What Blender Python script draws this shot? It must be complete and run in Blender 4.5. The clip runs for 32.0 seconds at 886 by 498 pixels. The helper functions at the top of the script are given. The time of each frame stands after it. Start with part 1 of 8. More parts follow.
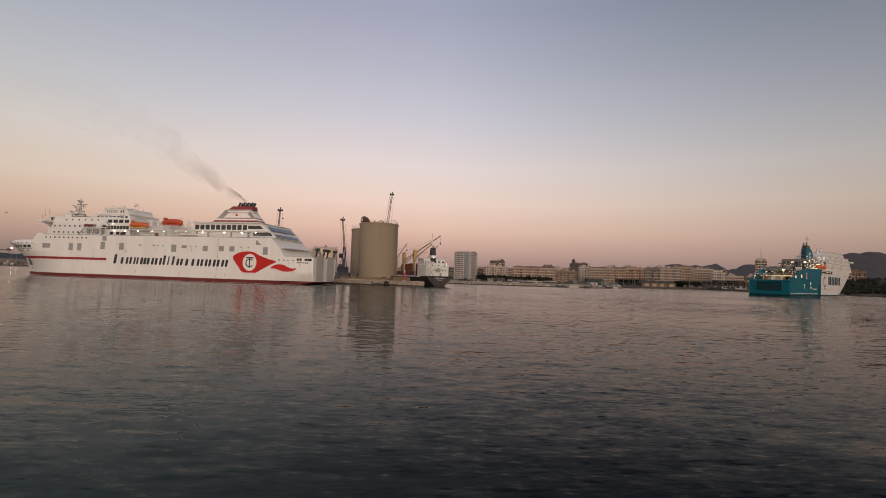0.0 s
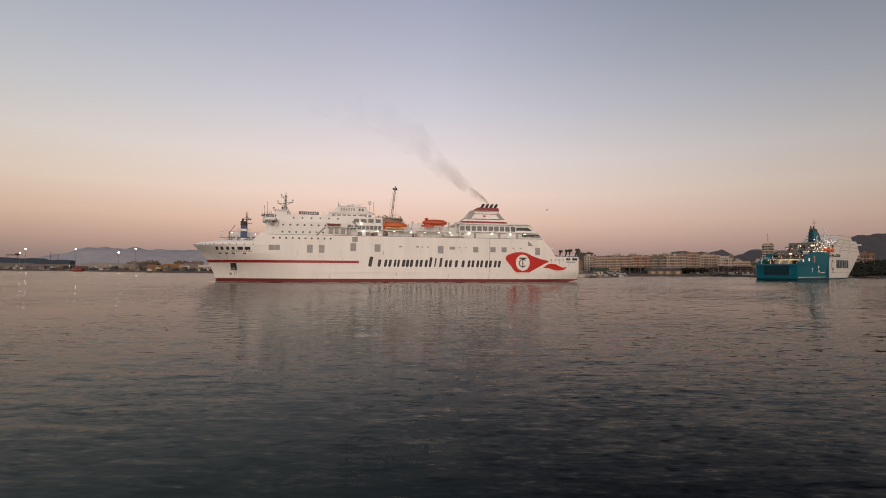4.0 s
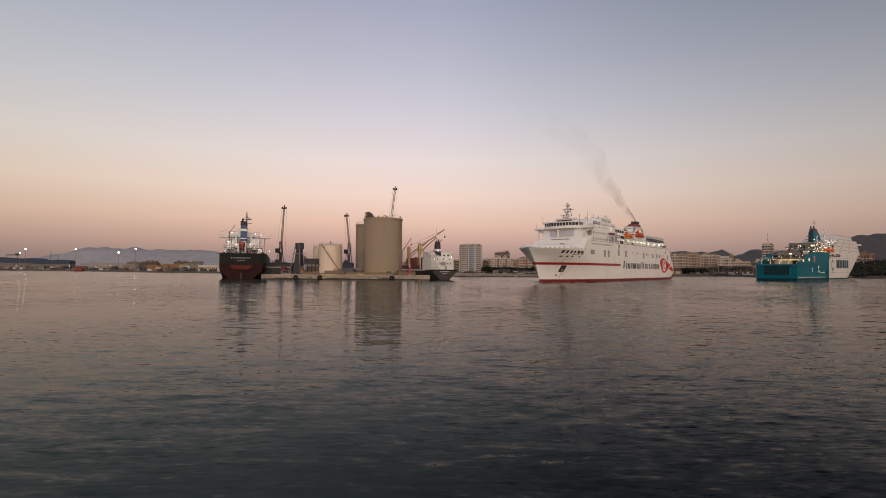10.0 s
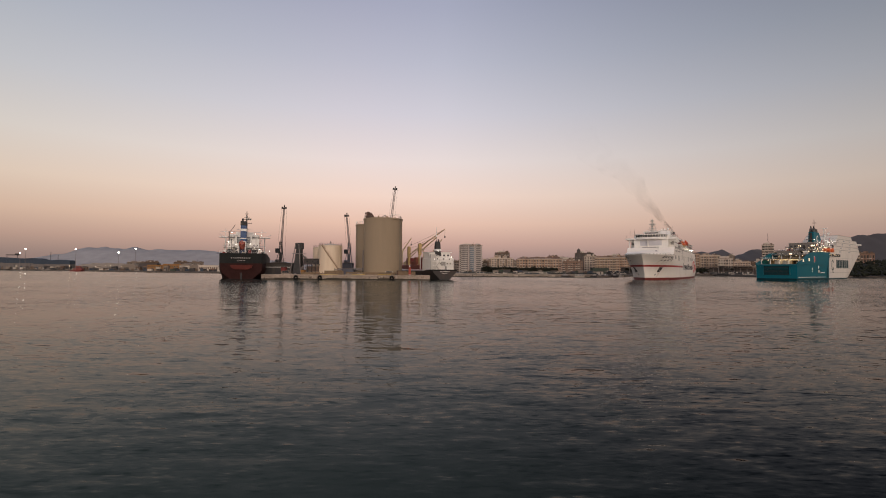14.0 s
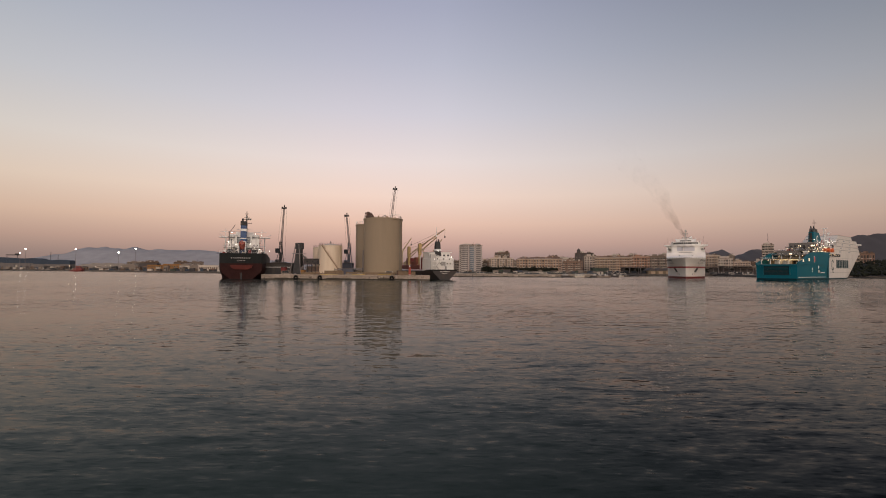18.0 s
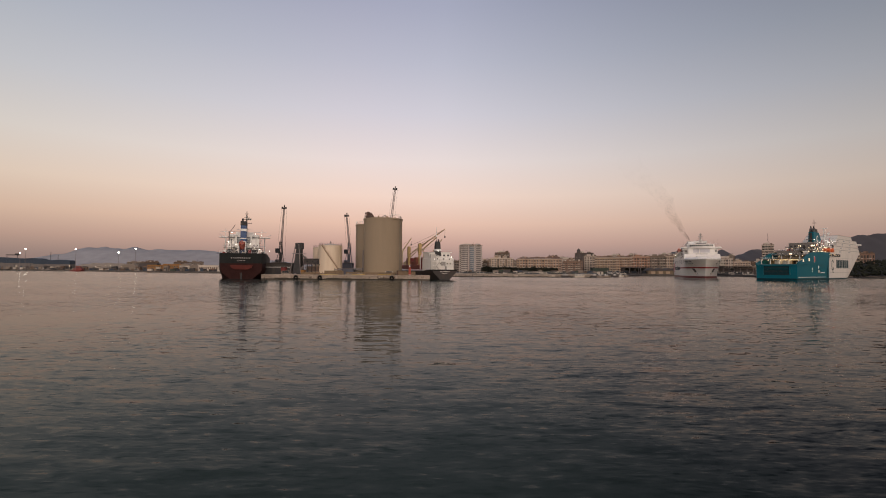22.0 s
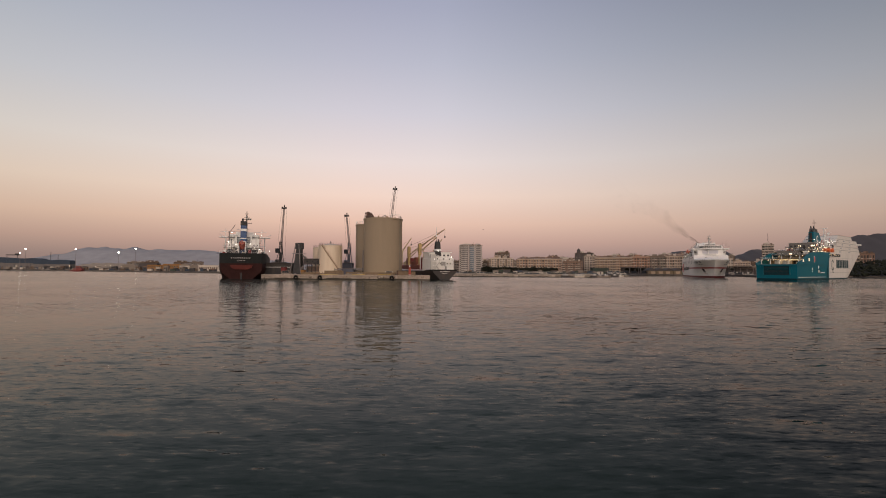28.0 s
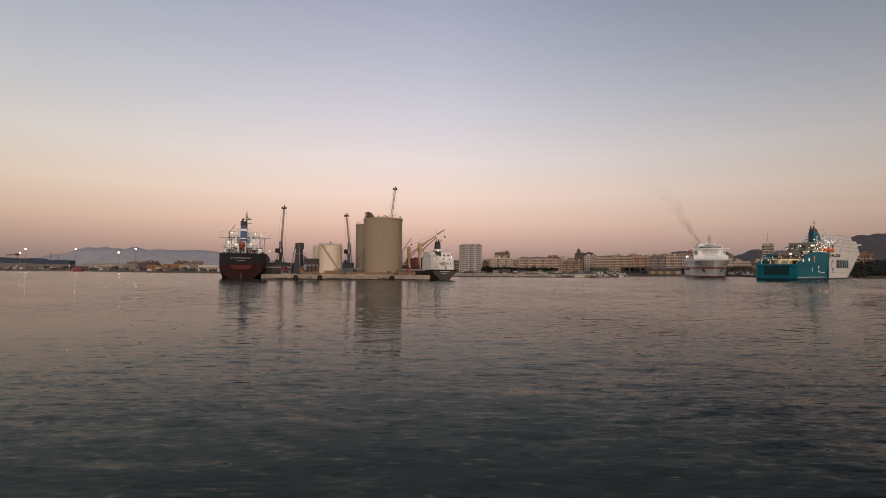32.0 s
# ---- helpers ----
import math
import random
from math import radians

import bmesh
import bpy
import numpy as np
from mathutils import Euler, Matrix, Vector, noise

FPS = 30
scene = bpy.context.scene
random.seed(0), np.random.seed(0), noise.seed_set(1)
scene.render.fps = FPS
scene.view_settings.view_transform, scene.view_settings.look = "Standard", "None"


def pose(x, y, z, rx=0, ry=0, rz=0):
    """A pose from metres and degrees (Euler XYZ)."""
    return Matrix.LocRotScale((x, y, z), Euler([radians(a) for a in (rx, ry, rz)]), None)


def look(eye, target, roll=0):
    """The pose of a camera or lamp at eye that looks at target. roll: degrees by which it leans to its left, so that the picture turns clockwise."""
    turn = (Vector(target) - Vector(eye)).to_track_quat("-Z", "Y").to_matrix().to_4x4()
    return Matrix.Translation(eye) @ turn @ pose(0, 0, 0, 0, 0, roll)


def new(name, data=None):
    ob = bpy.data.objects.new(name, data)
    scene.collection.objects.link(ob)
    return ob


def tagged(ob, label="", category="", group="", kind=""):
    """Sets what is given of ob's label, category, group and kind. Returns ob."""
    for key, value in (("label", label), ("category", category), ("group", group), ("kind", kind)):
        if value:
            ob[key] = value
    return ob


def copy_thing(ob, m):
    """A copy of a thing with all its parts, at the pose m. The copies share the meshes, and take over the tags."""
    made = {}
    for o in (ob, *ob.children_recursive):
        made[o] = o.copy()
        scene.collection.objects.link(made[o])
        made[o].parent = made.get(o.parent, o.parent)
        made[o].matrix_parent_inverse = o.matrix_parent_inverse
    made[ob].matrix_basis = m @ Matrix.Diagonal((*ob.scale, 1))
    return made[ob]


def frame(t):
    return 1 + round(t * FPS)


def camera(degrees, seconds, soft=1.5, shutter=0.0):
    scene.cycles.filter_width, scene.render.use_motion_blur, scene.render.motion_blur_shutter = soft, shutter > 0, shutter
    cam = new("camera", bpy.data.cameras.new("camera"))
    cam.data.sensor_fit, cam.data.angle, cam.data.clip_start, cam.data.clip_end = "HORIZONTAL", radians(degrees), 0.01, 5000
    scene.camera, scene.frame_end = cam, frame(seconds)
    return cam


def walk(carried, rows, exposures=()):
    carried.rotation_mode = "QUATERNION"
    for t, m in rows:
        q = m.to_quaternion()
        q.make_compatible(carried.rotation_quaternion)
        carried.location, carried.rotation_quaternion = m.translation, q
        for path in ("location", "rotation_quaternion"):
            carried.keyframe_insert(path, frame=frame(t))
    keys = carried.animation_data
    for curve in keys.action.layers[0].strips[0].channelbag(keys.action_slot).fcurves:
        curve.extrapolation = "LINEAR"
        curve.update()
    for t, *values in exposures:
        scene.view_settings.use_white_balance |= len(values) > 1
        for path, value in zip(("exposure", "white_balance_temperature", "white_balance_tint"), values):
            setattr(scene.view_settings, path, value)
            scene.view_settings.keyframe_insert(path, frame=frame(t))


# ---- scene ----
# The camera stands on a quay wall, 4.8 m over the water, and only settles at the start.
EYE = Vector((0.0, 0.0, 4.8))


def aim(yaw, pitch, roll):
    way = Vector((-math.sin(radians(yaw)) * math.cos(radians(pitch)), math.cos(radians(yaw)) * math.cos(radians(pitch)), math.sin(radians(pitch))))
    return look(EYE, EYE + way * 100, roll)


cam = camera(85.37, 32.0, soft=1.0)
STILL = aim(0.0, 2.5, 0.33)
walk(cam, [(0.0, aim(-0.54, 3.31, 1.85)), (0.1, STILL), (0.2, STILL), (16.0, STILL), (32.0, STILL)], exposures=((0.0, -0.10), (3.0, -0.08), (6.0, -0.03), (32.0, -0.03)))

# ---- dusk sky: pink belt over the horizon, the glow of the low sun behind the camera ----
world = bpy.data.worlds.new("dusk_sky")
scene.world = world
world.use_nodes = True
wn, wl = world.node_tree.nodes, world.node_tree.links
bg = wn["Background"]
co = wn.new("ShaderNodeTexCoord")
sep = wn.new("ShaderNodeSeparateXYZ")
wl.new(co.outputs["Generated"], sep.inputs[0])
ramp = wn.new("ShaderNodeValToRGB")
wl.new(sep.outputs["Z"], ramp.inputs[0])


def lin(r, g, b):
    return tuple((c / 255 / 12.92 if c < 10.3 else ((c / 255 + 0.055) / 1.055) ** 2.4) for c in (r, g, b)) + (1,)


SKY = [(0.0, (146, 121, 119)), (0.025, (164, 137, 130)), (0.055, (197, 161, 148)), (0.095, (225, 189, 170)), (0.15, (236, 210, 195)),
       (0.22, (228, 215, 211)), (0.31, (205, 202, 210)), (0.40, (183, 185, 199)), (0.49, (163, 167, 186)), (1.0, (96, 106, 134))]
while len(ramp.color_ramp.elements) < len(SKY):
    ramp.color_ramp.elements.new(0.5)
for e, (p, c) in zip(ramp.color_ramp.elements, SKY):
    e.position, e.color = p, lin(*c)


def wmath(op, a, b):
    n = wn.new("ShaderNodeMath")
    n.operation = op
    for i, v in enumerate((a, b)):
        if hasattr(v, "links"):
            wl.new(v, n.inputs[i])
        else:
            n.inputs[i].default_value = v
    return n.outputs[0]


side = wmath("SUBTRACT", wmath("SUBTRACT", 1.07, wmath("MULTIPLY", sep.outputs["X"], 0.07)), wmath("MULTIPLY", wmath("MULTIPLY", sep.outputs["X"], sep.outputs["X"]), 0.42))
toward = wmath("SUBTRACT", wmath("MULTIPLY", sep.outputs["X"], 0.22), wmath("MULTIPLY", sep.outputs["Y"], 0.975))
back = wmath("MULTIPLY", wmath("MAXIMUM", wmath("SUBTRACT", toward, 0.12), 0.0), 0.85)
scale = wn.new("ShaderNodeVectorMath")
scale.operation = "SCALE"
wl.new(ramp.outputs[0], scale.inputs[0])
away = wmath("SUBTRACT", 1.0, wmath("MULTIPLY", wmath("MULTIPLY", wmath("MAXIMUM", sep.outputs["X"], 0.0), wmath("MAXIMUM", sep.outputs["Z"], 0.0)), 1.3))
wl.new(wmath("MULTIPLY", wmath("MAXIMUM", side, 0.3), wmath("MAXIMUM", away, 0.35)), scale.inputs["Scale"])
glow = wn.new("ShaderNodeVectorMath")
glow.operation = "SCALE"
glow.inputs[0].default_value = (1.0, 0.74, 0.54)
wl.new(back, glow.inputs["Scale"])
rosy = wn.new("ShaderNodeCombineXYZ")
left = wmath("MULTIPLY", wmath("MAXIMUM", wmath("SUBTRACT", wmath("MULTIPLY", sep.outputs["X"], -1.0), 0.2), 0.0), 0.13)
wl.new(wmath("SUBTRACT", wmath("SUBTRACT", 1.0, wmath("MULTIPLY", wmath("MAXIMUM", sep.outputs["X"], -0.15), 0.10)), left), rosy.inputs[0])
rosy.inputs[1].default_value = 0.99
wl.new(wmath("SUBTRACT", 1.0, wmath("MULTIPLY", wmath("MAXIMUM", wmath("SUBTRACT", wmath("MULTIPLY", sep.outputs["X"], -1.0), 0.12), 0.0), 0.09)), rosy.inputs[2])
tint = wn.new("ShaderNodeVectorMath")
tint.operation = "MULTIPLY"
wl.new(scale.outputs[0], tint.inputs[0])
wl.new(rosy.outputs[0], tint.inputs[1])
whole = wn.new("ShaderNodeVectorMath")
wl.new(tint.outputs[0], whole.inputs[0])
wl.new(glow.outputs[0], whole.inputs[1])
wl.new(whole.outputs[0], bg.inputs[0])
bg.inputs[1].default_value = 1.0

sun = new("sun", bpy.data.lights.new("sun", "SUN"))
sun.data.energy, sun.data.angle, sun.data.color = 1.0, radians(40), (1.0, 0.86, 0.74)
sun.matrix_world = look((170, -560, 140), (0, 300, 0))

# ---- materials ----
MATS = {}


def mat(name, color, rough=0.5, metal=0.0, var=0.12, scale=0.3, bump=0.0, stain=None, stain_amount=0.0, streak=False, emit=0.0, per_object=0.0, spec=0.5):
    """A surface with grain and stains at two scales, in metres."""
    if name in MATS:
        return MATS[name]
    m = bpy.data.materials.new(name)
    m.use_nodes = True
    n, l = m.node_tree.nodes, m.node_tree.links
    b = n["Principled BSDF"]
    b.inputs["Roughness"].default_value, b.inputs["Metallic"].default_value = rough, metal
    b.inputs["Specular IOR Level"].default_value = spec
    c = n.new("ShaderNodeTexCoord")
    mp = n.new("ShaderNodeMapping")
    l.new(c.outputs["Object"], mp.inputs[0])
    mp.inputs["Scale"].default_value = (1, 1, 0.12) if streak else (1, 1, 1)
    fine, coarse = n.new("ShaderNodeTexNoise"), n.new("ShaderNodeTexNoise")
    for t, s in ((fine, 1.0 / scale), (coarse, 0.12 / scale)):
        l.new(mp.outputs[0], t.inputs["Vector"])
        t.inputs["Scale"].default_value, t.inputs["Detail"].default_value = s, 5
    both = n.new("ShaderNodeMath")
    both.operation = "ADD"
    l.new(fine.outputs[0], both.inputs[0])
    l.new(coarse.outputs[0], both.inputs[1])
    span = n.new("ShaderNodeMapRange")
    l.new(both.outputs[0], span.inputs[0])
    span.inputs["From Min"].default_value, span.inputs["From Max"].default_value = 0.65, 1.35
    span.inputs["To Min"].default_value, span.inputs["To Max"].default_value = 1 - var, 1 + var
    col = n.new("ShaderNodeVectorMath")
    col.operation = "SCALE"
    col.inputs[0].default_value = color[:3]
    l.new(span.outputs[0], col.inputs["Scale"])
    out = col.outputs[0]
    if per_object:
        info = n.new("ShaderNodeObjectInfo")
        rr = n.new("ShaderNodeMapRange")
        l.new(info.outputs["Random"], rr.inputs[0])
        rr.inputs["To Min"].default_value, rr.inputs["To Max"].default_value = 1 - per_object, 1 + per_object
        again = n.new("ShaderNodeVectorMath")
        again.operation = "SCALE"
        l.new(out, again.inputs[0])
        l.new(rr.outputs[0], again.inputs["Scale"])
        out = again.outputs[0]
    if stain:
        st = n.new("ShaderNodeTexNoise")
        l.new(mp.outputs[0], st.inputs["Vector"])
        st.inputs["Scale"].default_value, st.inputs["Detail"].default_value, st.inputs["Roughness"].default_value = 0.45 / scale, 8, 0.65
        cut = n.new("ShaderNodeMapRange")
        l.new(st.outputs[0], cut.inputs[0])
        cut.inputs["From Min"].default_value, cut.inputs["From Max"].default_value = 0.5, 0.75
        cut.inputs["To Max"].default_value = stain_amount
        mx = n.new("ShaderNodeMix")
        mx.data_type = "RGBA"
        l.new(cut.outputs[0], mx.inputs["Factor"])
        l.new(out, mx.inputs["A"])
        mx.inputs["B"].default_value = (*stain[:3], 1)
        out = mx.outputs["Result"]
    l.new(out, b.inputs["Base Color"])
    if bump:
        bp = n.new("ShaderNodeBump")
        bp.inputs["Strength"].default_value, bp.inputs["Distance"].default_value = bump, scale * 0.3
        l.new(fine.outputs[0], bp.inputs["Height"])
        l.new(bp.outputs[0], b.inputs["Normal"])
    if emit:
        b.inputs["Emission Color"].default_value = (*color[:3], 1)
        b.inputs["Emission Strength"].default_value = emit
    MATS[name] = m
    return m


RUST = (0.22, 0.10, 0.05)
WHITE = mat("white_ship_paint", (0.87, 0.82, 0.755), 0.38, var=0.04, scale=2.0, stain=(0.55, 0.45, 0.36), stain_amount=0.22, streak=True, bump=0.02)
HOUSE = mat("white_house_paint", (0.82, 0.79, 0.74), 0.45, var=0.05, scale=1.2, stain=(0.6, 0.55, 0.48), stain_amount=0.15, streak=True)
RED = mat("red_ship_paint", (0.55, 0.022, 0.016), 0.45, spec=0.25, var=0.1, scale=1.0)
STRIPE = mat("deep_red_stripe_paint", (0.34, 0.022, 0.022), 0.45, var=0.12, scale=1.0)
STREAK = mat("faint_rust_streak", (0.70, 0.60, 0.50), 0.6, var=0.3, scale=0.5)
BOOT = mat("red_boot_paint", (0.16, 0.014, 0.012), 0.55, var=0.2, scale=1.2, stain=(0.1, 0.04, 0.03), stain_amount=0.4)
BAND = mat("dark_red_funnel_paint", (0.24, 0.022, 0.018), 0.45, var=0.15)
INK = mat("dark_lettering_paint", (0.03, 0.03, 0.035), 0.5, var=0.1)
GREY = mat("grey_panel_paint", (0.33, 0.31, 0.29), 0.5, var=0.15, scale=0.6)
DARK = mat("dark_steel", (0.045, 0.042, 0.042), 0.6, spec=0.25, var=0.25, scale=0.5)
GLASS = mat("dark_window_glass", (0.03, 0.035, 0.04), 0.08, var=0.1)
ORANGE = mat("orange_lifeboat_gelcoat", (0.62, 0.12, 0.02), 0.4, var=0.08)
YELLOW = mat("yellow_crane_paint", (0.52, 0.36, 0.15), 0.5, var=0.12, stain=RUST, stain_amount=0.3)
TEAL = mat("teal_ship_paint", (0.001, 0.118, 0.162), 0.42, spec=0.22, var=0.07, scale=2.0, stain=(0.01, 0.15, 0.16), stain_amount=0.25, streak=True)
TEALDARK = mat("dark_teal_paint", (0.003, 0.036, 0.046), 0.55, spec=0.2, var=0.15)
DECK = mat("green_grey_deck_paint", (0.16, 0.17, 0.16), 0.7, var=0.2, scale=1.0)
BLACKHULL = mat("black_hull_paint", (0.015, 0.017, 0.017), 0.65, spec=0.12, var=0.25, scale=1.5, stain=(0.07, 0.05, 0.04), stain_amount=0.2, streak=True)
DULL = mat("dull_white_paint", (0.52, 0.49, 0.45), 0.55, var=0.12, scale=0.8, stain=(0.3, 0.2, 0.13), stain_amount=0.35, streak=True)
BLUE = mat("blue_funnel_paint", (0.02, 0.065, 0.18), 0.45)
SILO = mat("brown_silo_concrete", (0.315, 0.243, 0.165), 0.85, var=0.05, scale=1.5, bump=0.15, stain=(0.23, 0.175, 0.12), stain_amount=0.25, streak=True)
TANK = mat("cream_tank_paint", (0.71, 0.575, 0.43), 0.55, var=0.06, scale=1.5, stain=(0.42, 0.28, 0.16), stain_amount=0.4, streak=True)
CONCRETE = mat("quay_concrete", (0.27, 0.22, 0.165), 0.9, var=0.25, scale=1.0, bump=0.2, stain=(0.14, 0.12, 0.10), stain_amount=0.6)
ASPHALT = mat("quay_asphalt", (0.12, 0.10, 0.085), 0.95, var=0.35, scale=2.0, stain=(0.05, 0.045, 0.04), stain_amount=0.6)
LATTICE = mat("weathered_lattice_steel", (0.20, 0.17, 0.16), 0.6, var=0.2)
LAMP = mat("warm_lamp_glow", (1.0, 0.78, 0.48), emit=3.0)
LAMPW = mat("white_lamp_glow", (1.0, 0.93, 0.80), emit=3.6)
DECKLAMP = mat("bright_deck_lamp_glow", (1.0, 0.90, 0.72), emit=14.0)
LEAF = mat("dark_foliage", (0.018, 0.020, 0.013), 0.8, spec=0.15, var=0.4, scale=0.6, per_object=0.25)
BARK = mat("bark", (0.12, 0.09, 0.06), 0.9, var=0.3)


# ---- mesh helpers ----
def part(name, bm, material, parent=None, label="", smooth=False):
    """Links a bmesh as one mesh object, under a thing or a part."""
    me = bpy.data.meshes.new(name)
    bmesh.ops.recalc_face_normals(bm, faces=bm.faces)
    if smooth:
        for f in bm.faces:
            f.smooth = True
    bm.to_mesh(me)
    bm.free()
    me.materials.append(material)
    if smooth:
        me.set_sharp_from_angle(angle=radians(35))
    ob = new(name, me)
    ob.parent = parent
    if label:
        ob["label"] = label
    return ob


def thing(name, label, category, group="", kind="", at=None):
    ob = tagged(new(name), label, category, group, kind)
    if at is not None:
        ob.matrix_basis = at
    return ob


def box(bm, x, y, z, sx, sy, sz, bevel=0.0, turn=None):
    """A box centred on x, y that stands on z."""
    m = Matrix.Translation((x, y, z + sz / 2)) @ (turn or Matrix.Identity(4)) @ Matrix.Diagonal((sx, sy, sz, 1))
    r = bmesh.ops.create_cube(bm, size=1.0, matrix=m)
    if bevel:
        es = list({e for v in r["verts"] for e in v.link_edges})
        bmesh.ops.bevel(bm, geom=es, offset=bevel, segments=1, affect="EDGES")
    return bm


def cyl(bm, a, b, r0, r1=None, seg=10):
    """A round bar from a to b."""
    a, b = Vector(a), Vector(b)
    d = b - a
    m = Matrix.Translation((a + b) / 2) @ d.to_track_quat("Z", "Y").to_matrix().to_4x4()
    bmesh.ops.create_cone(bm, cap_ends=True, segments=seg, radius1=r0, radius2=r0 if r1 is None else r1, depth=d.length, matrix=m)
    return bm


def bar(bm, a, b, w):
    return cyl(bm, a, b, w * 0.7, seg=4)


def prism(bm, pts, lo, hi, axis="y"):
    """A flat outline of (u, w) pairs drawn out along an axis from lo to hi."""
    put = {"y": lambda u, w, s: (u, s, w), "x": lambda u, w, s: (s, u, w), "z": lambda u, w, s: (u, w, s)}[axis]
    rings = [[bm.verts.new(put(u, w, s)) for u, w in pts] for s in (lo, hi)]
    bm.faces.new(rings[0])
    bm.faces.new(rings[1][::-1])
    for i in range(len(pts)):
        j = (i + 1) % len(pts)
        bm.faces.new((rings[0][i], rings[0][j], rings[1][j], rings[1][i]))
    return bm


def taper(bm, z0, z1, base, top):
    """A block with four sloping sides; base and top are (x0, x1, y0, y1)."""
    v = []
    for z, (x0, x1, y0, y1) in ((z0, base), (z1, top)):
        v.append([bm.verts.new(p) for p in ((x0, y0, z), (x1, y0, z), (x1, y1, z), (x0, y1, z))])
    bm.faces.new(v[0][::-1])
    bm.faces.new(v[1])
    for i in range(4):
        j = (i + 1) % 4
        bm.faces.new((v[0][i], v[0][j], v[1][j], v[1][i]))
    return bm


def B():
    return bmesh.new()


def lattice(bm, a, b, w0, w1, bays, r=0.12):
    """A four-legged braced mast from a to b."""
    a, b = Vector(a), Vector(b)
    q = (b - a).to_track_quat("Z", "Y")
    rings = []
    for i in range(bays + 1):
        t = i / bays
        w = (w0 + (w1 - w0) * t) / 2
        c = a.lerp(b, t)
        rings.append([c + q @ Vector((sx * w, sy * w, 0)) for sx, sy in ((-1, -1), (1, -1), (1, 1), (-1, 1))])
    for i in range(bays):
        for k in range(4):
            bar(bm, rings[i][k], rings[i + 1][k], r)
            bar(bm, rings[i][k], rings[i + 1][(k + 1) % 4], r * 0.7)
            bar(bm, rings[i + 1][k], rings[i + 1][(k + 1) % 4], r * 0.7)
    return bm


class Hull:
    """Half-breadths of a ship: x forward, y to port, z up from the waterline."""

    def __init__(self, length, beam, stem_wl, rake, full_wl, full_top, depth, stern_cut=0.0, power=2.0, swell=1.3, rise=0.8, flare=1.0, tail=0.0):
        self.tail = tail
        self.flare = flare
        self.rise = rise
        self.swell = swell
        self.xa, self.b, self.stem_wl, self.rake = -length / 2, beam / 2, stem_wl, rake
        self.full_wl, self.full_top, self.depth, self.cut, self.power = full_wl, full_top, depth, stern_cut, power

    def stem(self, z):
        u = max(0.0, min(1.0, z / self.depth))
        return self.stem_wl + self.rake * (0.35 * u + 0.65 * u * u) if z >= 0 else self.stem_wl + 0.4 * z

    def half(self, x, z):
        u = max(0.0, min(1.0, z / self.depth))
        x0 = self.full_wl + (self.full_top - self.full_wl) * u ** self.rise
        xs = self.stem(z)
        b = self.b
        if x > x0:
            b *= max(0.0, 1 - ((x - x0) / (xs - x0)) ** (self.power * (0.75 + 0.25 * u) + self.swell * u ** self.flare))
        if self.cut and x < self.xa + 30:
            v = (self.xa + 30 - x) / 30
            b *= 1 - self.cut * v * v * max(0.0, 1 - z / 4)
        if self.tail and x < self.xa + 14:
            b *= 1 - self.tail * ((self.xa + 14 - x) / 14) ** 2
        return b

    def skin(self, z0, z1, xa=None, xf=None, nz=4, nx=40, cap=True, proud=0.0):
        """The shell between two heights; xf: where it ends forward, the stem if not given."""
        bm = B()
        xa = self.xa if xa is None else xa
        grid = {}
        for s in (1, -1):
            for j in range(nz + 1):
                z = z0 + (z1 - z0) * j / nz
                end = self.stem(z) if xf is None else xf
                for i in range(nx + 1):
                    t = i / nx
                    t = 1 - (1 - t) ** 1.6 if xf is None else t
                    x = xa + (end - xa) * t
                    y = self.half(x, z) + proud
                    if xf is None and i == nx:
                        y = 0.02 + proud
                    grid[s, i, j] = bm.verts.new((x + (proud if i == nx else 0), s * y, z))
            for j in range(nz):
                for i in range(nx):
                    bm.faces.new((grid[s, i, j], grid[s, i + 1, j], grid[s, i + 1, j + 1], grid[s, i, j + 1]))
        for j in range(nz):
            for i in (0, nx):
                bm.faces.new((grid[1, i, j], grid[1, i, j + 1], grid[-1, i, j + 1], grid[-1, i, j]))
        if cap:
            for j in (0, nz):
                for i in range(nx):
                    bm.faces.new((grid[1, i, j], grid[1, i + 1, j], grid[-1, i + 1, j], grid[-1, i, j]))
        return bm

    def patch(self, x0, x1, z0, z1, side=1, proud=0.05, nx=1):
        """A thin raised panel that follows the shell."""
        bm = B()
        rows = []
        for k in range(nx + 1):
            x = x0 + (x1 - x0) * k / nx
            rows.append([bm.verts.new((min(x, self.stem(z) - 0.02), side * (self.half(min(x, self.stem(z) - 0.02), z) + p), z)) for z, p in ((z0, proud), (z1, proud), (z1, -0.05), (z0, -0.05))])
        for a, b in zip(rows, rows[1:]):
            for i in range(4):
                j = (i + 1) % 4
                bm.faces.new((a[i], b[i], b[j], a[j]))
        bm.faces.new(rows[0])
        bm.faces.new(rows[-1][::-1])
        return bm

    def shape(self, pts, side=1, proud=0.06):
        """A raised outline of (x, z) pairs on the shell."""
        bm = B()
        top = [bm.verts.new((x, side * (self.half(x, z) + proud), z)) for x, z in pts]
        low = [bm.verts.new((x, side * (self.half(x, z) - 0.05), z)) for x, z in pts]
        bm.faces.new(top)
        for i in range(len(pts)):
            j = (i + 1) % len(pts)
            bm.faces.new((top[i], top[j], low[j], low[i]))
        return bm

